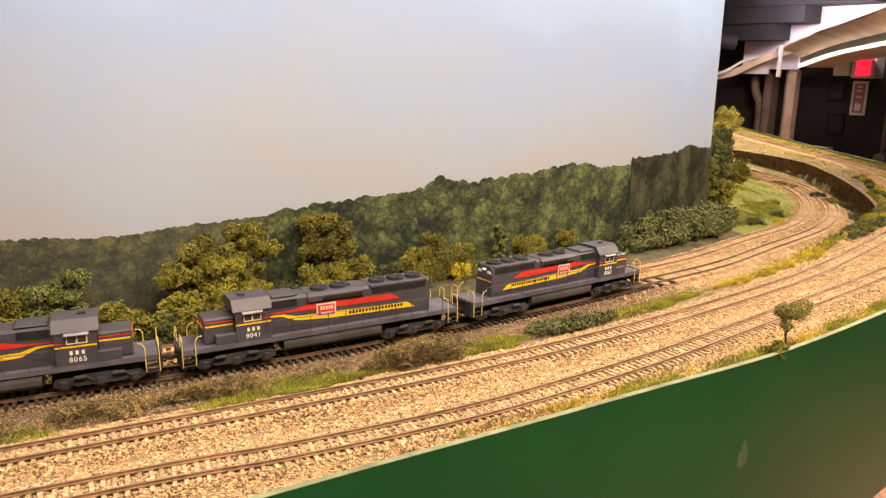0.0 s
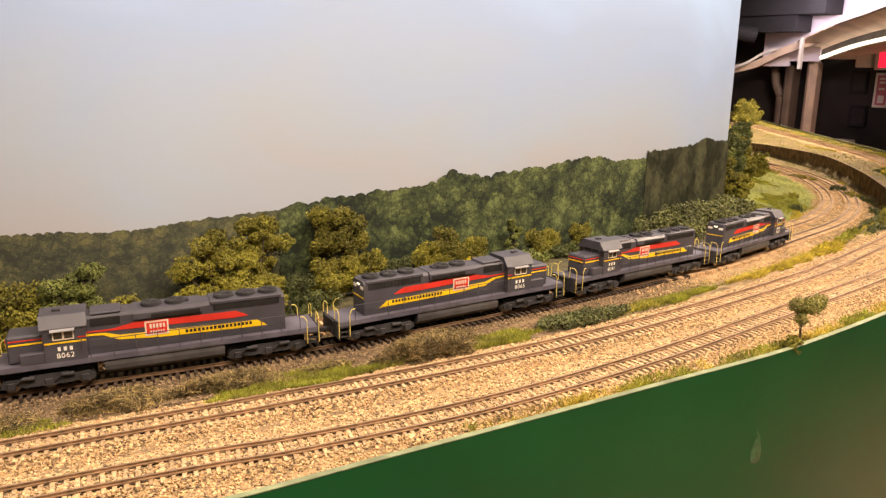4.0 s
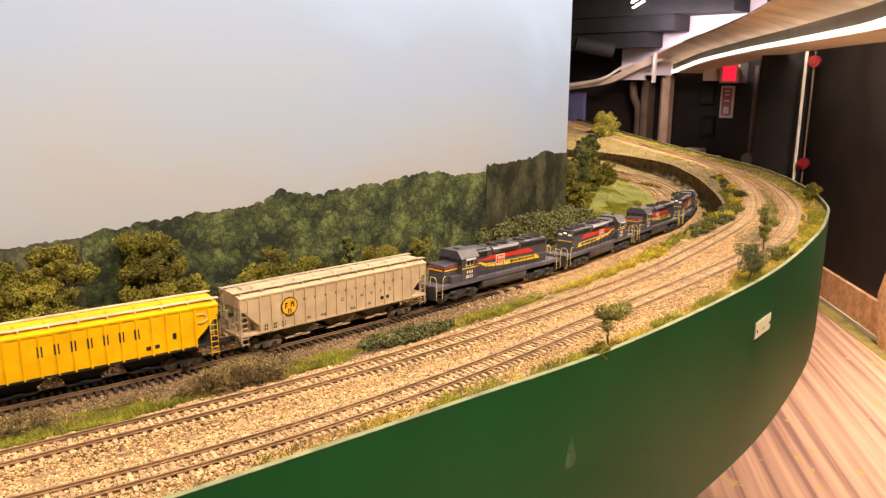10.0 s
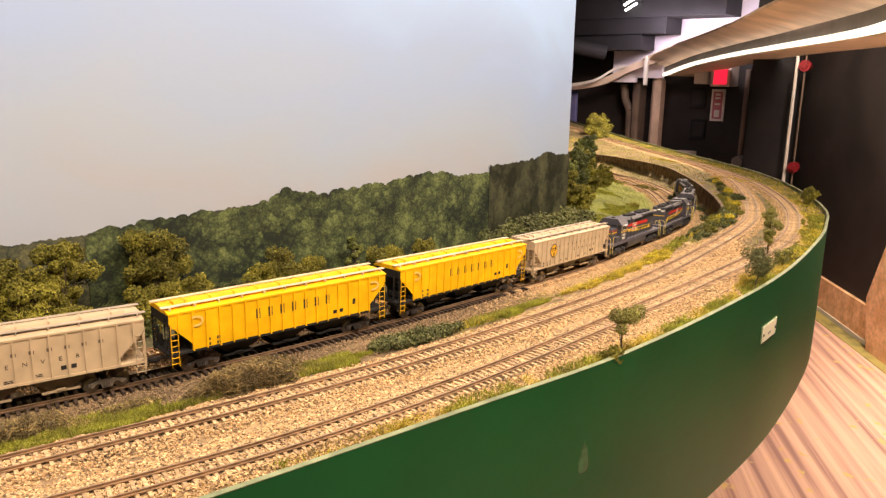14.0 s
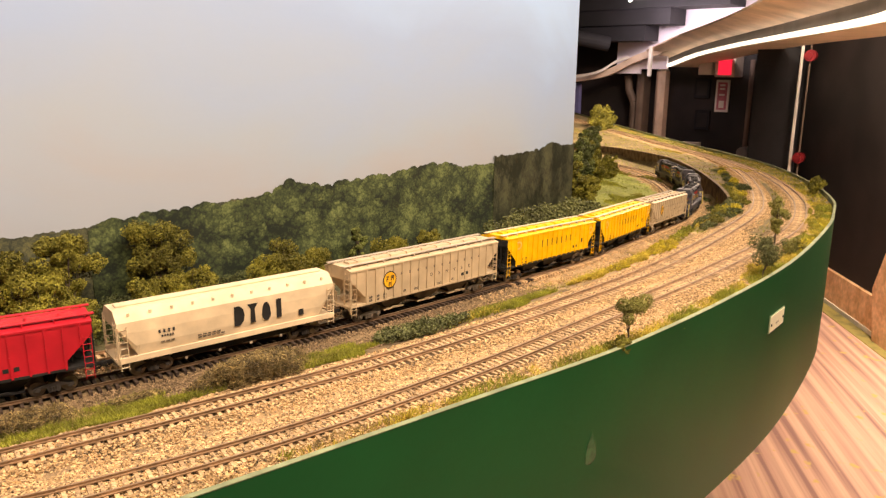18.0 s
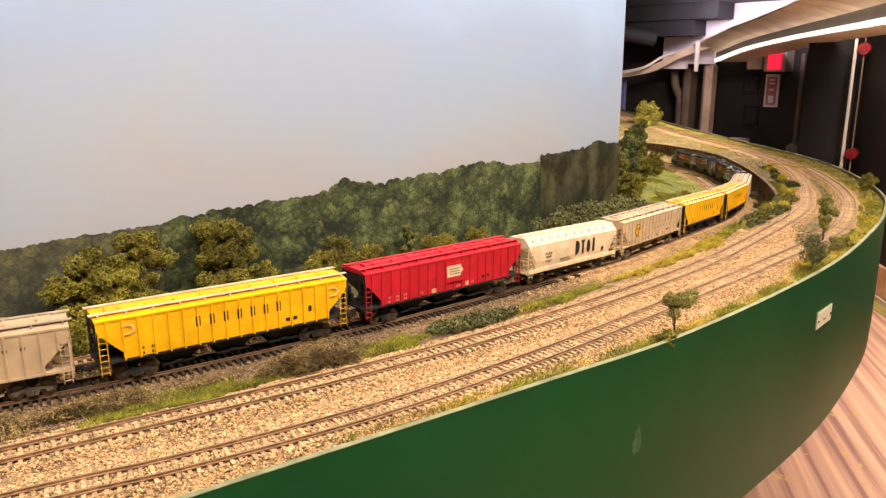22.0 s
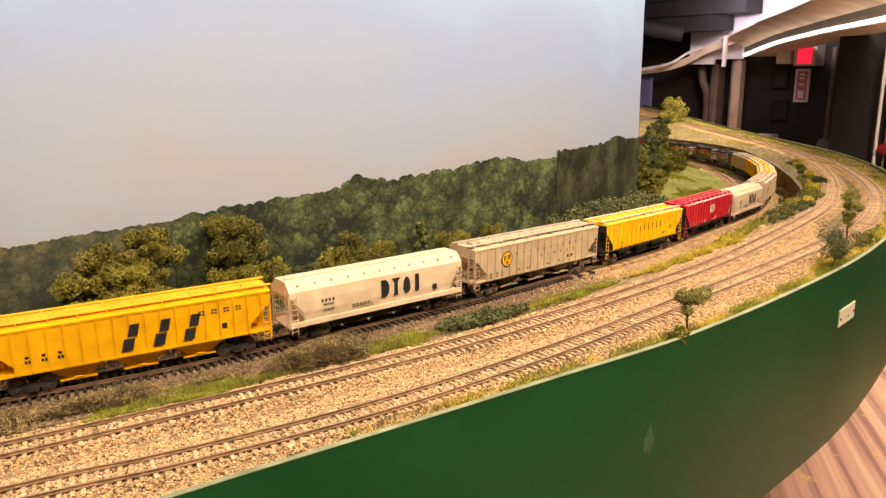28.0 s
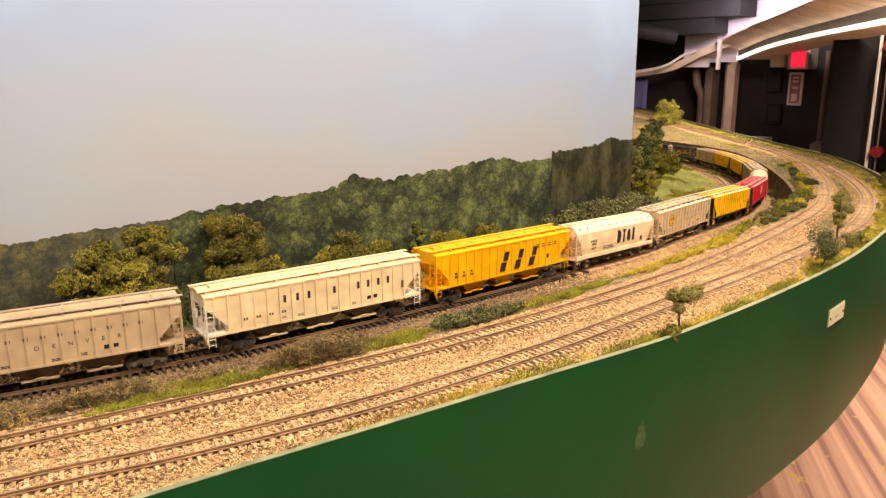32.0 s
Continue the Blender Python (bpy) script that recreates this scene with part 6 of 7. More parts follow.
def locomotive(number):
    """A six-axle road diesel: frame, hood, cab, nose, fans, grilles, tank, steps, rails, trucks. The cab faces +x."""
    G, D, K = P["grey"], P["grey_dark"], P["black"]
    loco = thing("locomotive", "dark grey six-axle diesel locomotive with red and yellow stripes", "model locomotive", "locomotives of the model train")
    DZ = 0.0185
    bm = bmesh.new()
    extrude(bm, [(-0.0165, DZ - 0.0038), (-0.0165, DZ), (0.0165, DZ), (0.0165, DZ - 0.0038)], -0.1165, 0.1165)
    box(bm, -0.107, 0.107, -0.010, 0.010, 0.0115, DZ - 0.0038)
    part("frame", bm, P["sill"], loco, "slate blue walkway and sill")
    # long hood with a peaked roof
    H = 0.0108
    bm = bmesh.new()
    extrude(bm, [(-H, DZ), (-H, 0.0452), (-0.0085, 0.0475), (0.0085, 0.0475), (H, 0.0452), (H, DZ)], -0.0920, 0.0500)
    part("long_hood", bm, G, loco)
    bm = bmesh.new()
    box(bm, -0.0900, -0.036, -H - 0.0006, H + 0.0006, 0.0452, 0.0480, 0.0005)
    part("radiator_housing", bm, G, loco)
    bm = bmesh.new()
    extrude(bm, [(-0.0128, 0.0415), (-0.0128, 0.0455), (-0.0100, 0.0480), (0.0100, 0.0480), (0.0128, 0.0455), (0.0128, 0.0415)], -0.0300, 0.0180)
    part("brake_housing", bm, G, loco)
    bm = bmesh.new()
    box(bm, 0.0260, 0.0470, -0.0098, 0.0098, 0.0475, 0.0492, 0.0006)
    part("intake_hatch", bm, G, loco)
    for s in (-1, 1):
        for x0, x1, z0, z1, n in ((-0.0880, -0.0380, 0.0405, 0.0450, 15), (0.0270, 0.0470, 0.0395, 0.0455, 8), (-0.0285, 0.0060, 0.0420, 0.0445, 10)):
            y = H if x0 < -0.03 or x0 > 0.02 else 0.0128
            bm = bmesh.new()
            box(bm, x0, x1, *sorted((s * y, s * (y + 0.0003))), z0, z1)
            for i in range(n):
                xx = x0 + (x1 - x0) * (i + 0.5) / n
                box(bm, xx - 0.0002, xx + 0.0002, *sorted((s * y, s * (y + 0.0006))), z0, z1)
            part("grille", bm, K, loco)
        for i in range(9):
            xx = -0.084 + i * 0.0138
            bm = bmesh.new()
            box(bm, xx, xx + 0.0118, *sorted((s * H, s * (H + 0.00025))), DZ + 0.0012, 0.0235, 0.00008)
            part("hood_door", bm, G, loco)
        # stripes
        y = s * (H + 0.00005)
        m = 1
        yel = [(-0.0780, 0.0238), (-0.0700, 0.0292), (0.0, 0.0302), (0.0280, 0.0308), (0.0380, 0.0338), (0.0500, 0.0342), (0.0500, 0.0328), (0.0395, 0.0322), (0.0290, 0.0275), (0.0, 0.0252), (-0.060, 0.0240)]
        red = [(-0.0640, 0.0335), (-0.0550, 0.0382), (0.0180, 0.0392), (0.0330, 0.0362), (0.0500, 0.0362), (0.0500, 0.0354), (0.0300, 0.0348), (-0.050, 0.0330)]
        plate(loco, "yellow_stripe", yel, y, P["stripe_yellow"], 0.00025, "yellow speed stripe")
        plate(loco, "red_stripe", red, y, P["stripe_red"], 0.00025, "red speed stripe")
        bars(loco, "word_mark", -0.066, -0.016, 0.0262, 0.0285, 17, s * (H + 0.0003), K, 0.35)
        hb = [(-0.0055, 0.0275), (0.0110, 0.0275), (0.0110, 0.0385), (-0.0055, 0.0385)]
        hi = [(-0.0043, 0.0287), (0.0098, 0.0287), (0.0098, 0.0373), (-0.0043, 0.0373)]
        herald = plate(loco, "herald", hb, s * (H + 0.0003), P["pale_mark"], 0.00025, "red herald with a pale border")
        plate(herald, "herald_field", hi, s * (H + 0.00055), P["stripe_red"], 0.0002)
        bars(herald, "herald_mark", -0.0030, 0.0085, 0.0330, 0.0362, 5, s * (H + 0.0007), P["pale_mark"], 0.35)
        bars(herald, "herald_mark", -0.0025, 0.0080, 0.0292, 0.0312, 6, s * (H + 0.0007), P["pale_mark"], 0.4)
    for i, x in enumerate((-0.0810, -0.0640, -0.0470, -0.0120, 0.0050)):
        bm = bmesh.new()
        rod(bm, (x, 0, 0.0475), (x, 0, 0.0498), 0.0074, 24)
        rod(bm, (x, 0, 0.0498), (x, 0, 0.0503), 0.0066, 24)
        for k in range(4):
            a = k * math.pi / 4
            c, sn = 0.0064 * math.cos(a), 0.0064 * math.sin(a)
            rod(bm, (x - c, -sn, 0.0505), (x + c, sn, 0.0505), 0.0003, 4)
        part("roof_fan", bm, D, loco)
    bm = bmesh.new()
    box(bm, -0.0215, -0.0185, -0.003, 0.003, 0.0480, 0.0495)
    part("exhaust_stack", bm, D, loco)
    # cab
    bm = bmesh.new()
    extrude(bm, [(-0.0165, DZ), (-0.0165, 0.0430), (-0.0105, 0.0503), (0.0105, 0.0503), (0.0165, 0.0430), (0.0165, DZ)], 0.0500, 0.0770)
    cab = part("cab", bm, G, loco)
    bm = bmesh.new()
    extrude(bm, [(-0.0172, 0.0424), (-0.0172, 0.0432), (-0.0108, 0.0511), (0.0108, 0.0511), (0.0172, 0.0432), (0.0172, 0.0424)], 0.0488, 0.0790)
    part("cab_roof", bm, G, cab)
    for s in (-1, 1):
        bm = bmesh.new()
        box(bm, 0.0580, 0.0706, *sorted((s * 0.0165, s * 0.0168)), 0.0350, 0.0410)
        for a, b, c, d in ((0.0575, 0.0711, 0.0345, 0.0351), (0.0575, 0.0711, 0.0407, 0.0413), (0.0575, 0.0581, 0.0345, 0.0413), (0.0705, 0.0711, 0.0345, 0.0413), (0.0638, 0.0648, 0.0345, 0.0413)):
            box(bm, a, b, *sorted((s * 0.0164, s * 0.0172)), c, d)
        part("side_window_frame", bm, P["pale_mark"], cab, "cream window frame")
        bm = bmesh.new()
        for a, b in ((0.0583, 0.0636), (0.0650, 0.0703)):
            box(bm, a, b, *sorted((s * 0.0166, s * 0.01695)), 0.0353, 0.0405)
        part("side_window", bm, P["glass"], cab)
        bm = bmesh.new()
        extrude(bm, [(s * 0.0165, 0.0424), (s * 0.0195, 0.0412), (s * 0.0195, 0.0416), (s * 0.0165, 0.0430)], 0.0565, 0.0722)
        part("awning", bm, P["awning"], cab)
        y = s * 0.01655
        plate(cab, "yellow_stripe", [(0.0500, 0.0318), (0.0768, 0.0318), (0.0768, 0.0330), (0.0500, 0.0330)], y, P["stripe_yellow"])
        plate(cab, "red_stripe", [(0.0500, 0.0348), (0.0552, 0.0348), (0.0552, 0.0356), (0.0500, 0.0356)], y, P["stripe_red"])
        letters(cab, number, 0.0640, 0.0212, 0.0052, s * 0.0167, P["white"], "road_number", 1.15)
        bars(cab, "railway_mark", 0.0590, 0.0705, 0.0264, 0.0293, 3, s * 0.01655, P["white"], 0.5)
        bm = bmesh.new()
        bent(bm, [(0.0530, s * 0.0175, 0.024), (0.0530, s * 0.0175, 0.034)], 0.0003)
        part("grab_iron", bm, G, cab)
    bm = bmesh.new()
    for s in (-1, 1):
        box(bm, 0.0768, 0.0773, *sorted((s * 0.0118, s * 0.0160)), 0.0365, 0.0425)
        box(bm, 0.0768, 0.0773, *sorted((s * 0.0015, s * 0.0085)), 0.0405, 0.0445)
    part("windscreen", bm, P["glass"], cab)
    bm = bmesh.new()
    box(bm, 0.0755, 0.0785, -0.0085, 0.0085, 0.0452, 0.0492, 0.0004)
    nb = part("number_board_box", bm, G, cab)
    bm = bmesh.new()
    for s in (-1, 1):
        box(bm, 0.0785, 0.0788, *sorted((s * 0.0035, s * 0.0082)), 0.0462, 0.0484)
    part("number_board", bm, P["white"], nb)
    # horn, bell and beacon
    bm = bmesh.new()
    for k in (-0.0015, 0.0, 0.0015):
        rod(bm, (0.066, k, 0.0520), (0.071, k, 0.0522), 0.0006, 6)
    box(bm, 0.0655, 0.0665, -0.002, 0.002, 0.0508, 0.0524)
    part("horn", bm, D, loco)
    # nose
    bm = bmesh.new()
    box(bm, 0.0765, 0.1005, -0.0108, 0.0108, DZ, 0.0385, 0.0012)
    nose = part("nose", bm, G, loco)
    for s in (-1, 1):
        y = s * 0.01085
        plate(nose, "yellow_stripe", [(0.0780, 0.0318), (0.0990, 0.0318), (0.0990, 0.0330), (0.0780, 0.0330)], y, P["stripe_yellow"])
        plate(nose, "red_stripe", [(0.0780, 0.0348), (0.0990, 0.0348), (0.0990, 0.0356), (0.0780, 0.0356)], y, P["stripe_red"])
    bm = bmesh.new()
    box(bm, 0.0996, 0.1010, -0.0095, 0.0095, 0.0318, 0.0330)
    part("yellow_stripe", bm, P["stripe_yellow"], nose)
    bm = bmesh.new()
    box(bm, 0.0996, 0.1010, -0.0095, 0.0095, 0.0348, 0.0356)
    part("red_stripe", bm, P["stripe_red"], nose)
    for s in (-1, 1):
        bm = bmesh.new()
        box(bm, 0.0768, 0.0925, *sorted((s * 0.0110, s * 0.0160)), DZ, 0.0265, 0.0005)
        part("battery_box", bm, G, loco)
    # rear end of the hood: number boards, headlight, stripes
    bm = bmesh.new()
    for s in (-1, 1):
        box(bm, -0.0923, -0.0920, *sorted((s * 0.0040, s * 0.0095)), 0.0405, 0.0432)
    part("rear_number_board", bm, P["white"], loco)
    bm = bmesh.new()
    rod(bm, (-0.0924, 0.0012, 0.0440), (-0.0920, 0.0012, 0.0440), 0.0010, 10)
    rod(bm, (-0.0924, -0.0012, 0.0440), (-0.0920, -0.0012, 0.0440), 0.0010, 10)
    part("rear_headlight", bm, P["lamp"], loco)
    bm = bmesh.new()
    box(bm, -0.0922, -0.0920, -0.0102, 0.0102, 0.0330, 0.0340)
    part("rear_stripe", bm, P["stripe_yellow"], loco)
    # tank
    bm = bmesh.new()
    extrude(bm, [(-0.0155, 0.0142), (-0.0163, 0.0105), (-0.0160, 0.0070), (-0.0135, 0.0042), (0.0135, 0.0042), (0.0160, 0.0070), (0.0163, 0.0105), (0.0155, 0.0142)], -0.0440, 0.0400)
    part("fuel_tank", bm, P["tank"], loco)
    for s in (-1, 1):
        bm = bmesh.new()
        rod(bm, (-0.040, s * 0.0148, 0.0150), (0.012, s * 0.0148, 0.0150), 0.0018, 10)
        part("air_reservoir", bm, P["tank"], loco)
    # ends: pilots, steps, rails
    for e in (-1, 1):
        bm = bmesh.new()
        box(bm, *sorted((e * 0.1165, e * 0.1185)), -0.0150, 0.0150, 0.0050, DZ + 0.0008, 0.0004)
        box(bm, *sorted((e * 0.1180, e * 0.1200)), -0.0090, 0.0090, DZ - 0.0012, DZ + 0.0006, 0.0003)
        part("pilot", bm, D, loco)
        coupler(loco, e * 0.1150)
        for s in (-1, 1):
            bm = bmesh.new()
            for z in (0.0055, 0.0095, 0.0135):
                box(bm, *sorted((e * 0.1085, e * 0.1165)), *sorted((s * 0.0120, s * 0.0168)), z, z + 0.0006)
            box(bm, *sorted((e * 0.1080, e * 0.1086)), *sorted((s * 0.0120, s * 0.0168)), 0.0050, DZ)
            part("step_well", bm, D, loco)
            for x in (0.1078, 0.1172):
                bm = bmesh.new()
                bent(bm, [(e * x, s * 0.0170, 0.0055), (e * x, s * 0.0170, 0.0250), (e * (x - 0.002), s * 0.0165, 0.0282), (e * (x - 0.005), s * 0.0165, 0.0286)] if x < 0.11 else
                     [(e * x, s * 0.0170, 0.0055), (e * x, s * 0.0165, 0.0262), (e * x, s * 0.0140, 0.0290), (e * x, s * 0.0080, 0.0290), (e * x, s * 0.0075, DZ)], 0.00033, 6)
                part("step_rail", bm, P["rail_yellow"], loco, "yellow grab rail")
            bm = bmesh.new()
            bent(bm, [(e * 0.1190, s * 0.0060, 0.0130), (e * 0.1195, s * 0.0065, 0.0080), (e * 0.1190, s * 0.0075, 0.0070)], 0.0006, 5)
            part("air_hose", bm, K, loco)
        loco_truck(loco, e * 0.0765)
    for s in (-1, 1):
        bm = bmesh.new()
        pts = [(-0.1030, s * 0.0163, 0.0312), (0.0480, s * 0.0163, 0.0312)]
        bent(bm, pts, 0.0003, 5)
        part("handrail", bm, G, loco)
        for i in range(11):
            x = -0.1025 + i * 0.01505
            bm = bmesh.new()
            rod(bm, (x, s * 0.0163, DZ - 0.002), (x, s * 0.0163, 0.0312), 0.00032, 5)
            part("stanchion", bm, G, loco)
    return loco


MADE = {}
cars = []


def place_car(kind, make, length, bogie, turn=0):
    """The next car of the train; repeats share their meshes."""
    global offset
    if kind in MADE:
        car = copy_thing(MADE[kind], Matrix())
    else:
        car = MADE[kind] = make()
    cars.append((car, offset - length / 2, bogie, turn, [c for c in car.children if c.name.startswith("truck")]))
    offset -= length


offset = 0.249
for number, turn in (("8067", 0), ("8041", 180), ("8065", 0), ("8062", 180)):
    place_car(number, lambda: locomotive(number), 0.249, 0.153, turn)
for kind in ("tan", "yellow", "yellow", "tan", "cream", "red", "yellow", "tan", "cream", "orange", "ivory", "tan"):
    make = dict(tan=tan_hopper, yellow=yellow_hopper, cream=cream_hopper, red=red_hopper, orange=orange_hopper, ivory=ivory_hopper)[kind]
    place_car(kind, make, 0.192 if kind == "cream" else 0.2175, 0.128 if kind == "cream" else 0.147)


# ---- the room round the layout ----
def stripes_material():
    """Commercial carpet: long stripes of pinkish beige with darker lines and yellow flecks."""
    m = bpy.data.materials.new("striped_carpet")
    m.use_nodes = True
    nt = m.node_tree
    b = nt.nodes["Principled BSDF"]
    b.inputs["Roughness"].default_value = 0.95
    tc = nt.nodes.new("ShaderNodeTexCoord")
    mp = nt.nodes.new("ShaderNodeMapping")
    mp.inputs["Rotation"].default_value = (0, 0, radians(-31))
    nt.links.new(tc.outputs["Object"], mp.inputs["Vector"])
    st = nt.nodes.new("ShaderNodeMapping")
    st.inputs["Scale"].default_value = (0.30, 15.0, 1.0)
    nt.links.new(mp.outputs["Vector"], st.inputs["Vector"])
    n = nt.nodes.new("ShaderNodeTexNoise")
    n.inputs["Scale"].default_value, n.inputs["Detail"].default_value = 1.6, 4
    nt.links.new(st.outputs["Vector"], n.inputs["Vector"])
    r = nt.nodes.new("ShaderNodeValToRGB")
    e = r.color_ramp.elements
    e[0].position, e[0].color = 0.37, (0.34, 0.19, 0.165, 1)
    e[1].position, e[1].color = 0.66, (0.76, 0.50, 0.38, 1)
    k = e.new(0.46)
    k.color = (0.53, 0.315, 0.245, 1)
    nt.links.new(n.outputs["Fac"], r.inputs["Fac"])
    fl = nt.nodes.new("ShaderNodeTexNoise")
    fl.inputs["Scale"].default_value = 16
    nt.links.new(tc.outputs["Object"], fl.inputs["Vector"])
    fr = nt.nodes.new("ShaderNodeMapRange")
    fr.inputs["From Min"].default_value, fr.inputs["From Max"].default_value = 0.64, 0.72
    nt.links.new(fl.outputs["Fac"], fr.inputs["Value"])
    mx = nt.nodes.new("ShaderNodeMix")
    mx.data_type = "RGBA"
    mx.inputs["B"].default_value = (0.62, 0.44, 0.16, 1)
    nt.links.new(fr.outputs["Result"], mx.inputs["Factor"])
    nt.links.new(r.outputs["Color"], mx.inputs["A"])
    nt.links.new(mx.outputs["Result"], b.inputs["Base Color"])
    return m


R_ = dict(
    black=mat("black_wall_paint", (0.017, 0.0125, 0.012), 0.6, var=0.35, scale=4, second=0.3, scale2=1.5), dark=mat("dark_paint", (0.013, 0.012, 0.015), 0.8, var=0.3, scale=5),
    board=mat("particle_board", (0.92, 0.60, 0.36), 0.85, colour2=(0.72, 0.41, 0.21), scale=11, second=0.15, scale2=40), white=mat("white_paint", (0.75, 0.70, 0.66), 0.6, var=0.08, scale=8),
    lilac=mat("lilac_sky_paint", (0.80, 0.74, 0.84), 0.7, var=0.08, scale=3), valance=mat("valance_paint", (0.17, 0.15, 0.145), 0.6, var=0.15, scale=6), tan=mat("tan_plywood", (0.72, 0.56, 0.44), 0.7, var=0.2, scale=5),
    red=mat("red_enamel", (0.22, 0.012, 0.018), 0.4, var=0.1, scale=20), exit_red=mat("exit_red", (1.0, 0.02, 0.06), 0.4, emit=0.9), sign_red=mat("sign_red", (0.50, 0.15, 0.20), 0.5, var=0.1, scale=20),
    led=mat("led_diffuser", (1.0, 0.88, 0.70), 0.4, emit=2.4), spot=mat("spot_glow", (1.0, 0.97, 0.85), 0.3, emit=7.0), grey=mat("grey_plastic", (0.20, 0.18, 0.17), 0.6, var=0.1, scale=10),
    column=mat("white_column", (0.62, 0.46, 0.36), 0.7, var=0.2, scale=6),
    pale=mat("pale_column", (0.15, 0.105, 0.08), 0.7, var=0.25, scale=6), pale_box=mat("box_card", (0.62, 0.54, 0.48), 0.7, var=0.1, scale=9), cream=mat("cream_underside", (0.92, 0.80, 0.66), 0.6, var=0.08, scale=4), purple=mat("blue_cloth", (0.10, 0.10, 0.24), 0.9, var=0.3, scale=4), green=mat("green_edge", (0.36, 0.30, 0.09), 0.9, colour2=(0.14, 0.13, 0.05), scale=9, contrast=(0.25, 0.5)),
)


def slab(name, x0, x1, y0, y1, z0, z1, material, label="", category="", kind="", parent=None, bevel=0.0, m=None):
    ob = part(name, box(bmesh.new(), *sorted((x0, x1)), *sorted((y0, y1)), *sorted((z0, z1)), bevel, m), material, parent)
    if category:
        tagged(ob, label, category, kind=kind)
    elif label:
        ob["label"] = label
    return ob


CEIL = 1.45
slab("floor", -4.6, 6.75, -3.1, 6.0, FLOOR - 0.1, FLOOR, stripes_material(), "striped pinkish beige carpet", "floor", "structure")
slab("ceiling", -4.6, 6.75, -3.1, 6.0, CEIL, CEIL + 0.1, R_["dark"], "dark painted ceiling", "ceiling", "structure")
slab("wall_end", 6.6, 6.75, 1.3, 6.0, FLOOR, CEIL, R_["black"], "black painted end wall of the aisle", "wall", "structure")
slab("wall_back", -4.6, 6.6, 5.85, 6.0, FLOOR, CEIL, R_["dark"], "dark back wall", "wall", "structure")
slab("wall_left", -4.6, -4.45, -3.1, 5.85, FLOOR, CEIL, R_["dark"], "dark side wall", "wall", "structure")
slab("wall_front", -4.45, 2.3, -3.1, -2.95, FLOOR, CEIL, R_["dark"], "dark wall behind the aisle", "wall", "structure")
# unseen pale board, added only to be mirrored in the curved green fascia
slab("wall_base_end", 6.57, 6.598, 1.3, 5.85, FLOOR, -0.62, R_["board"], "unseen board at the end wall's foot, added for the fascia's reflection", "baseboard", "structure")
AISLE = Matrix.Translation((5.0, 0.9, 0)) @ Matrix.Rotation(math.atan2(0.7, 1.0), 4, "Z")
slab("wall_aisle", -6.0, 1.15, -0.12, 0.0, -0.98, CEIL, R_["black"], "black painted wall along the aisle", "wall", "structure", m=AISLE)
slab("wall_base", -6.0, 1.15, -0.12, 0.02, FLOOR, -0.983, R_["board"], "unpainted particle board at the foot of the wall", "baseboard", "structure", m=AISLE)
slab("carpet_edge", -6.0, 1.1, 0.02, 0.11, FLOOR, FLOOR + 0.004, R_["green"], "olive green edge strip on the carpet", "carpet edge", "structure", m=AISLE)
slab("trim", -6.0, 1.1, 0.02, 0.028, FLOOR + 0.004, FLOOR + 0.03, R_["white"], "thin pale trim at the wall's foot", "trim", "structure", m=AISLE)
bm = bmesh.new()
extrude(bm, [(-0.57, FLOOR), (-0.50, -0.92), (-0.633, -0.574), (-0.78, -0.25), (-1.10, -0.25), (-1.06, -0.60), (-1.0, -0.92), (-1.0, FLOOR)], 0.03, 0.055, "y")
bm.transform(AISLE)
tagged(part("plywood_brace", bm, R_["board"]), "bent plywood brace leaning on the black wall", "brace")
slab("pillar", 5.6, 5.9, 1.44, 1.72, FLOOR, CEIL, R_["dark"], "square black pillar", "pillar", "structure")

# pole with the fire bells
pole = thing("standpipe", "white fire standpipe with red bells", "pipe", at=Matrix.Translation((5.5, 1.40, FLOOR)))
part("pipe", rod(bmesh.new(), (0, 0.0, 0), (0, 0.0, CEIL - FLOOR), 0.011, 12), R_["white"], pole)
part("thin_pipe", rod(bmesh.new(), (-0.01, -0.055, 0), (-0.01, -0.055, 1.7), 0.006, 10), R_["pale"], pole)
for z in (0.33, -0.34):
    bm = rod(bmesh.new(), (-0.05, -0.06, z - FLOOR), (0.0, -0.06, z - FLOOR), 0.037, 20)
    rod(bm, (-0.065, -0.06, z - FLOOR), (-0.05, -0.06, z - FLOOR), 0.02, 10)
    part("bell", bm, R_["red"], pole, "red fire bell")

# exit sign, signs, fittings on the end wall
ex = thing("exit_sign", "lit red exit sign in a grey housing", "exit sign", at=Matrix.Translation((6.4, 2.218, 0.268)))
part("housing", box(bmesh.new(), 0, 0.195, -0.085, 0.085, -0.09, 0.09, 0.006), R_["pale_box"], ex)
part("lit_panel", box(bmesh.new(), -0.006, 0.0, -0.055, 0.055, -0.072, 0.078, 0.002), R_["exit_red"], ex, "glowing red panel")
slab("emergency_light", 6.42, 6.6, 2.33, 2.45, 0.195, 0.30, R_["pale_box"], "pale emergency light box on the wall", "wall box", bevel=0.006)
sg = thing("safety_sign", "red and white fire extinguisher sign", "sign", at=Matrix.Translation((6.58, 2.285, 0.02)))
part("board", box(bmesh.new(), 0, 0.015, -0.058, 0.058, -0.135, 0.135, 0.002), R_["white"], sg)
part("red_field", box(bmesh.new(), -0.003, 0, -0.040, 0.040, -0.115, 0.115), R_["sign_red"], sg)
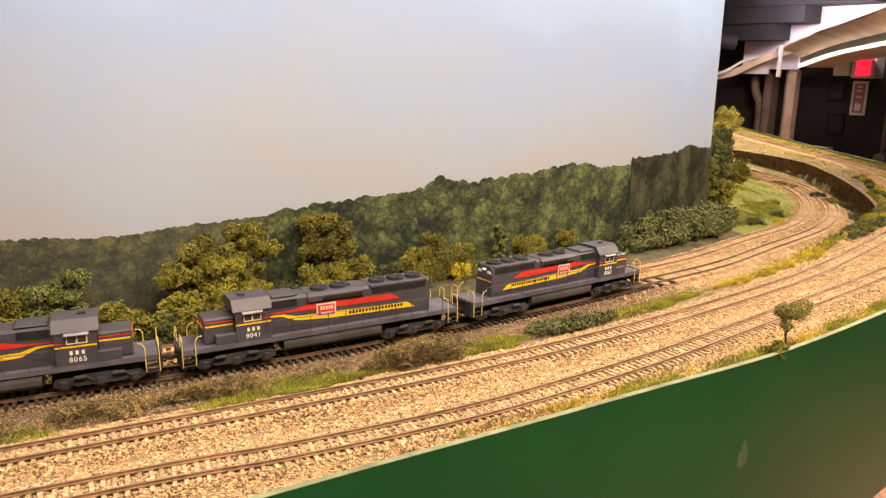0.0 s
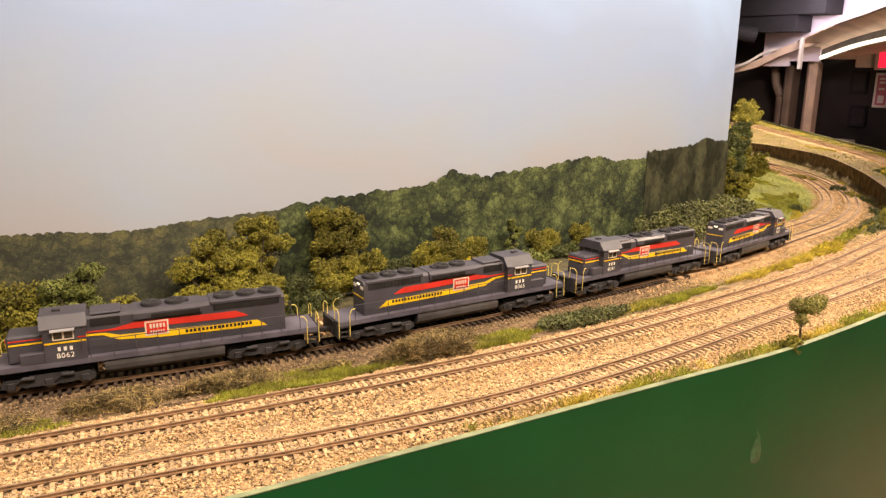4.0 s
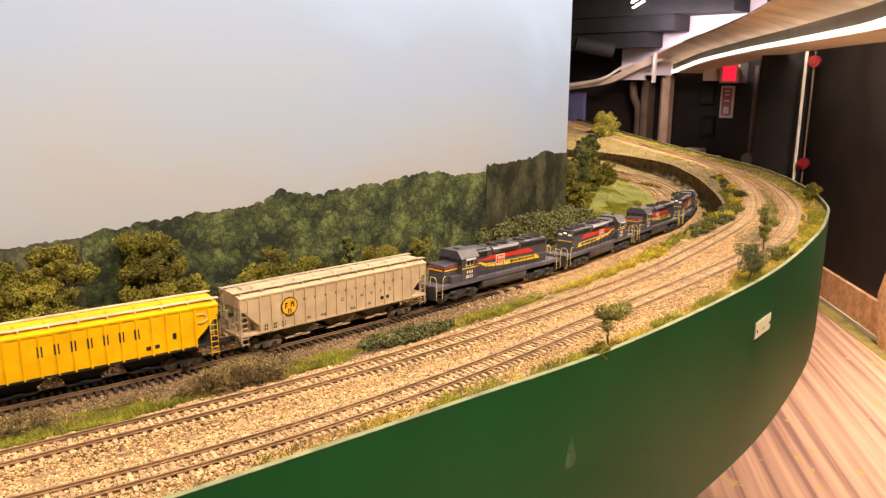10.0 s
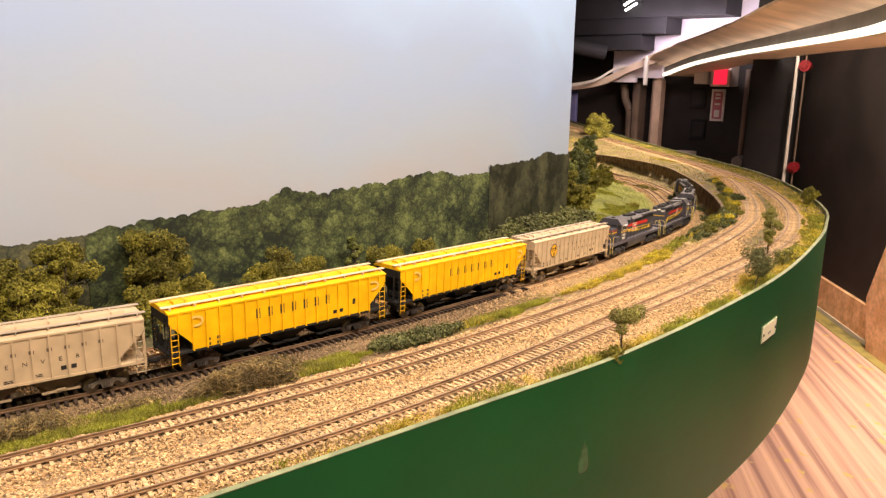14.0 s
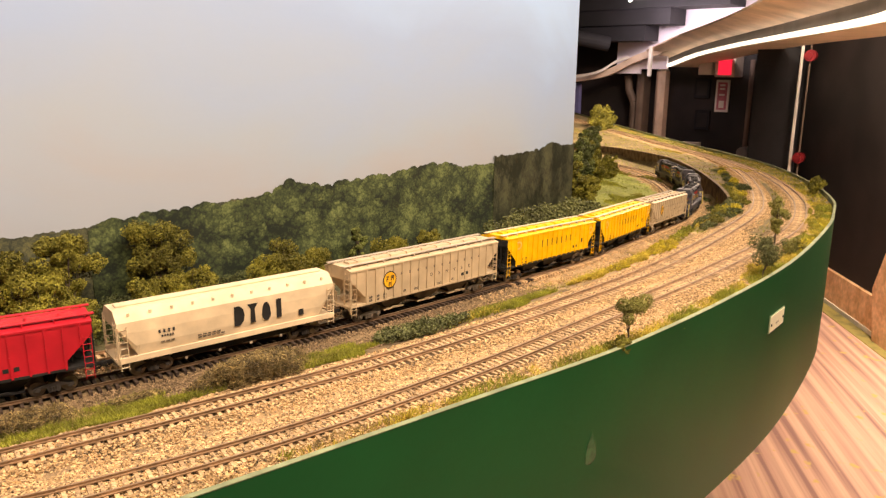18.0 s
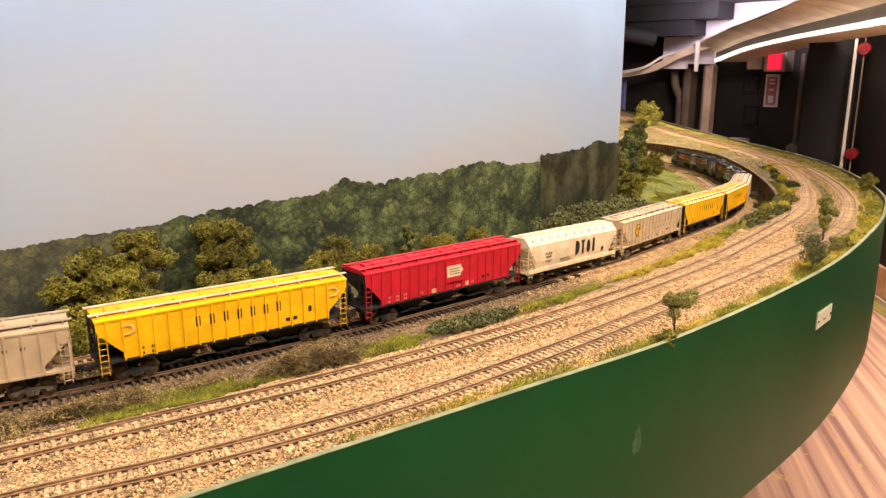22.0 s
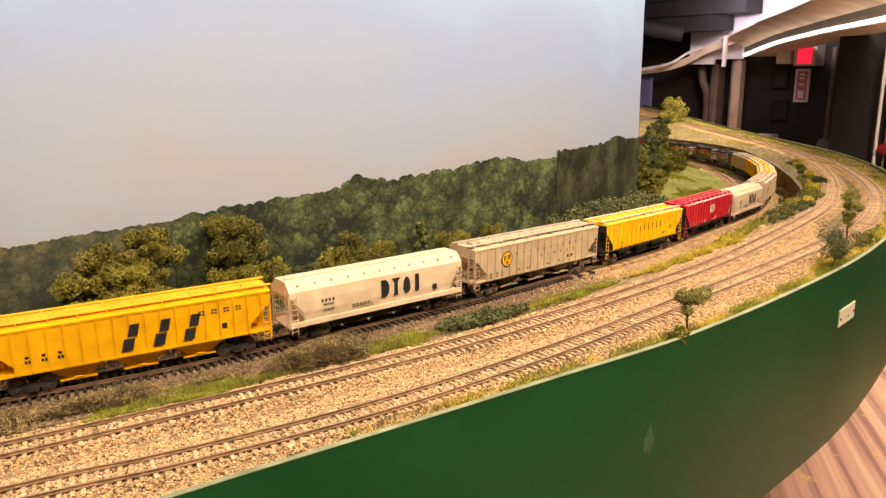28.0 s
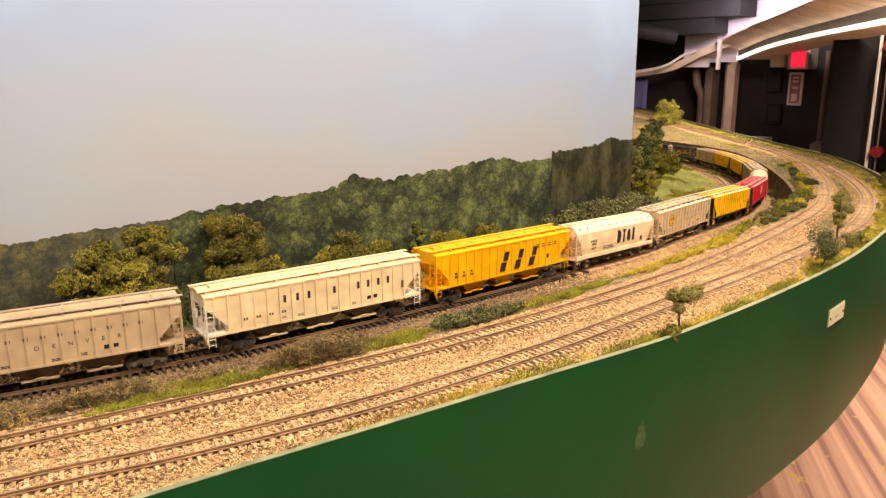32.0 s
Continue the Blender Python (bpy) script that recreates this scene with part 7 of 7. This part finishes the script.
for z in (-0.07, 0.01, 0.06, 0.09):
    part("printed_bar", box(bmesh.new(), -0.005, -0.003, -0.022, 0.022, z - (0.03 if z < 0 else 0.008), z + (0.03 if z < 0 else 0.008)), R_["white"], sg)
slab("column", 6.35, 6.50, 2.715, 2.80, FLOOR, 0.25, R_["column"], "pale painted column", "column", "structure", bevel=0.03)
slab("column", 6.4, 6.58, 2.93, 3.0, FLOOR, 0.22, R_["pale"], "pale brown post", "post", "structure", bevel=0.02)
bm = bent(bmesh.new(), [(6.45, 3.10, 0.18), (6.45, 3.08, 0.05), (6.45, 3.03, -0.05), (6.45, 3.02, -0.6)], 0.035, 10)
tagged(part("drain_pipe", bm, R_["pale"]), "bent brown drain pipe by the wall", "pipe")
for y, z in ((2.46, 0.08), (2.44, -0.19)):
    fr = thing("wall_frame", "small dark picture frame with a pale print", "picture", at=Matrix.Translation((6.57, y, z)))
    part("frame", box(bmesh.new(), 0, 0.03, -0.065, 0.065, -0.085, 0.085, 0.004), R_["dark"], fr)
    part("print", box(bmesh.new(), -0.003, 0, -0.045, 0.045, -0.06, 0.06), R_["black"], fr)
slab("white_box", 6.3, 6.5, 2.40, 2.55, -0.44, -0.375, R_["pale_box"], "white box on a shelf", "box", bevel=0.004)
slab("shelf", 6.28, 6.6, 2.30, 2.60, -0.46, -0.44, R_["grey"], "grey metal shelf on the wall", "shelf", bevel=0.003)
kb = part("round_fitting", rod(bmesh.new(), (6.45, 2.035, -0.435), (6.6, 2.035, -0.435), 0.045, 16), R_["grey"])
tagged(kb, "round grey pipe fitting on the wall", "fitting")
slab("curtain", 6.3, 6.34, 3.50, 3.85, -1.0, 0.11, R_["purple"], "dark blue cloth hanging beyond the layout", "curtain", bevel=0.01)
for y, r in ((2.045, 0.020), (1.995, 0.009)):
    tagged(part("conduit", rod(bmesh.new(), (6.55, y, FLOOR), (6.55, y, 0.32), r, 10), R_["pale"]), "brown painted conduit on the black wall", "pipe")

# ---- the deck above: valance with its LED strip, sky panels and soffits ----
DECK = curve_points([(0.6, -0.62, 0.40), (1.4, -0.12, 0.40), (2.2, 0.28, 0.37), (2.73, 0.48, 0.373), (3.4, 0.80, 0.378), (4.25, 1.20, 0.388), (5.2, 1.72, 0.385), (6.0, 2.30, 0.34), (6.4, 2.72, 0.25)], 0.05)
DECK = DECK[DECK[:, 0] > 1.9]
deck = thing("upper_deck", "upper deck with a grey valance and a glowing LED strip", "upper deck", kind="structure")
v, f = sweep(DECK, [(0.0, 0.022), (0.0, 0.098), (0.012, 0.098), (0.012, 0.022)])
obj("valance", v, f, R_["valance"], deck)
v, f = sweep(DECK, [(0.004, -0.002), (0.004, 0.018), (0.040, 0.016), (0.040, -0.002)])
obj("led_strip", v, f, R_["led"], deck, "glowing warm LED strip")
v, f = sweep(DECK, [(-0.36, 0.0), (-0.36, 0.012), (-0.004, 0.012), (-0.004, 0.0)])
obj("deck_underside", v, f, R_["cream"], deck, "cream painted underside")
v, f = sweep(DECK, [(0.016, 0.072), (0.016, 0.084), (0.22, 0.140), (0.22, 0.128)])
obj("upper_ceiling", v, f, R_["tan"], deck, "tan lit ceiling of the upper deck")
for y0, y1, z0, z1 in ((3.145, 2.92, 0.20, 0.49), (2.92, 2.68, 0.24, 0.62), (2.68, 2.18, 0.36, 0.77), (2.18, 1.75, 0.55, 0.98)):
    slab("sky_panel", 6.3, 6.33, y0, y1, z0, z1, R_["lilac"], "pale lilac sky panel of the upper deck", "backdrop panel", "structure")
for i, (y0, y1, z0) in enumerate(((3.6, 2.05, 0.715), (3.6, 2.525, 0.59), (3.6, 2.75, 0.466))):
    slab("soffit", 5.9 + 0.04 * i, 6.25, y0, y1, z0, CEIL if i == 0 else z0 + 0.125 + 0.01, R_["dark"], "black stepped soffit under the ceiling", "soffit", "structure")
bm = rod(bmesh.new(), (5.75, 3.30, 0.50), (5.95, 3.05, 0.44), 0.06, 16)
tagged(part("ventilation_duct", bm, R_["dark"]), "black round ventilation duct", "duct")
sp = thing("spot_light", "black ceiling spot with two bright tubes", "ceiling lamp", at=Matrix.Translation((5.85, 2.80, 0.815)))
part("housing", box(bmesh.new(), 0, 0.08, -0.09, 0.09, 0.02, 0.10, 0.01), R_["dark"], sp)
for k in (-0.018, 0.022):
    part("tube", rod(bmesh.new(), (-0.012, 0.045 + k * 0.4, k - 0.03), (-0.012, -0.050 + k * 0.4, k + 0.02), 0.009, 8), R_["spot"], sp, "glowing tube")
v, f = sweep(curve_points([(6.1, 3.75, 0.125), (6.1, 3.45, 0.155), (6.1, 3.2, 0.205), (6.15, 3.1, 0.28), (6.15, 2.95, 0.33)], 0.03), [(-0.01, 0.0), (-0.01, 0.022), (0.01, 0.022), (0.01, 0.0)])
tagged(obj("deck_edge", v, f, R_["white"]), "white curved edge of the upper deck", "deck edge", kind="structure")
slab("deck_post", 6.1, 6.13, 2.735, 2.76, 0.18, 0.42, R_["white"], "white post under the upper deck", "post")
v, f = sweep(curve_points([(6.2, 3.75, 0.09), (6.2, 3.2, 0.17), (6.2, 2.9, 0.30), (6.2, 2.4, 0.45)], 0.03), [(-0.02, 0.0), (-0.02, 0.06), (0.02, 0.06), (0.02, 0.0)])
tagged(obj("deck_shadow_board", v, f, R_["tan"]), "tan plywood edge under the upper deck", "deck edge", kind="structure")

# ---- label plate and glue stain on the fascia ----
def on_fascia(x, z, out=0.0):
    i = int(np.argmin(np.abs(qf[:, 0] - x)))
    d, nr = normals2(qf)
    m = Matrix.Translation((qf[i, 0] - nr[i, 0] * out, qf[i, 1] - nr[i, 1] * out, z)) @ Matrix.Rotation(math.atan2(d[i, 1], d[i, 0]), 4, "Z")
    return m


lp = thing("label_plate", "small cream label plate screwed to the green fascia", "label", at=on_fascia(0.938, -0.057, 0.0002))
part("backing", box(bmesh.new(), -0.0270, 0.0270, -0.0012, 0.0, -0.0105, 0.0105, 0.0004), mat("plate_edge", (0.22, 0.30, 0.16), 0.5, var=0.1), lp)
part("card", box(bmesh.new(), -0.0255, 0.0255, -0.0018, -0.0012, -0.0098, 0.0098, 0.0002), mat("cream_card", (0.90, 0.84, 0.62), 0.4, var=0.06, scale=60), lp)
for k in (-0.0215, 0.0215):
    part("screw", rod(bmesh.new(), (k, -0.0024, -0.001), (k, -0.0017, -0.001), 0.0016, 10), P["frame_black"], lp)
for k in (-0.004, 0.0, 0.004):
    part("printed_bar", box(bmesh.new(), k - 0.0005, k + 0.0005, -0.0020, -0.0017, -0.004, -0.001), P["under_tan"], lp)
bm = bmesh.new()
bmesh.ops.create_uvsphere(bm, u_segments=16, v_segments=10, radius=1.0)
for vv in bm.verts:
    taper = 0.55 + 0.45 * (-vv.co.z)
    vv.co = Vector((vv.co.x * 0.0105 * taper, vv.co.y * 0.00022, vv.co.z * 0.0150))
stain = part("glue_stain", bm, mat("dried_glue", (0.030, 0.115, 0.045), 0.25, var=0.4, scale=160, spec=0.6), None, "", True)
stain.matrix_world = on_fascia(0.557, -0.075, 0.0001)
tagged(stain, "dried pale drip of glue on the green fascia", "stain")



def motions():
    times = [t * 0.5 for t in range(65)]
    for car, mid, bogie, turn, trucks in cars:
        walk(car, [(t, car_pose(run(t) + mid, bogie) @ pose(0, 0, 0, 0, 0, turn)) for t in times])
        for tr in trucks:
            x = tr.location.x
            end = math.copysign(1, x) * (-1 if turn else 1)
            walk(tr, [(t, pose(x, 0, DROP, 0, 0, truck_turn(run(t) + mid, bogie, end))) for t in times])


motions()
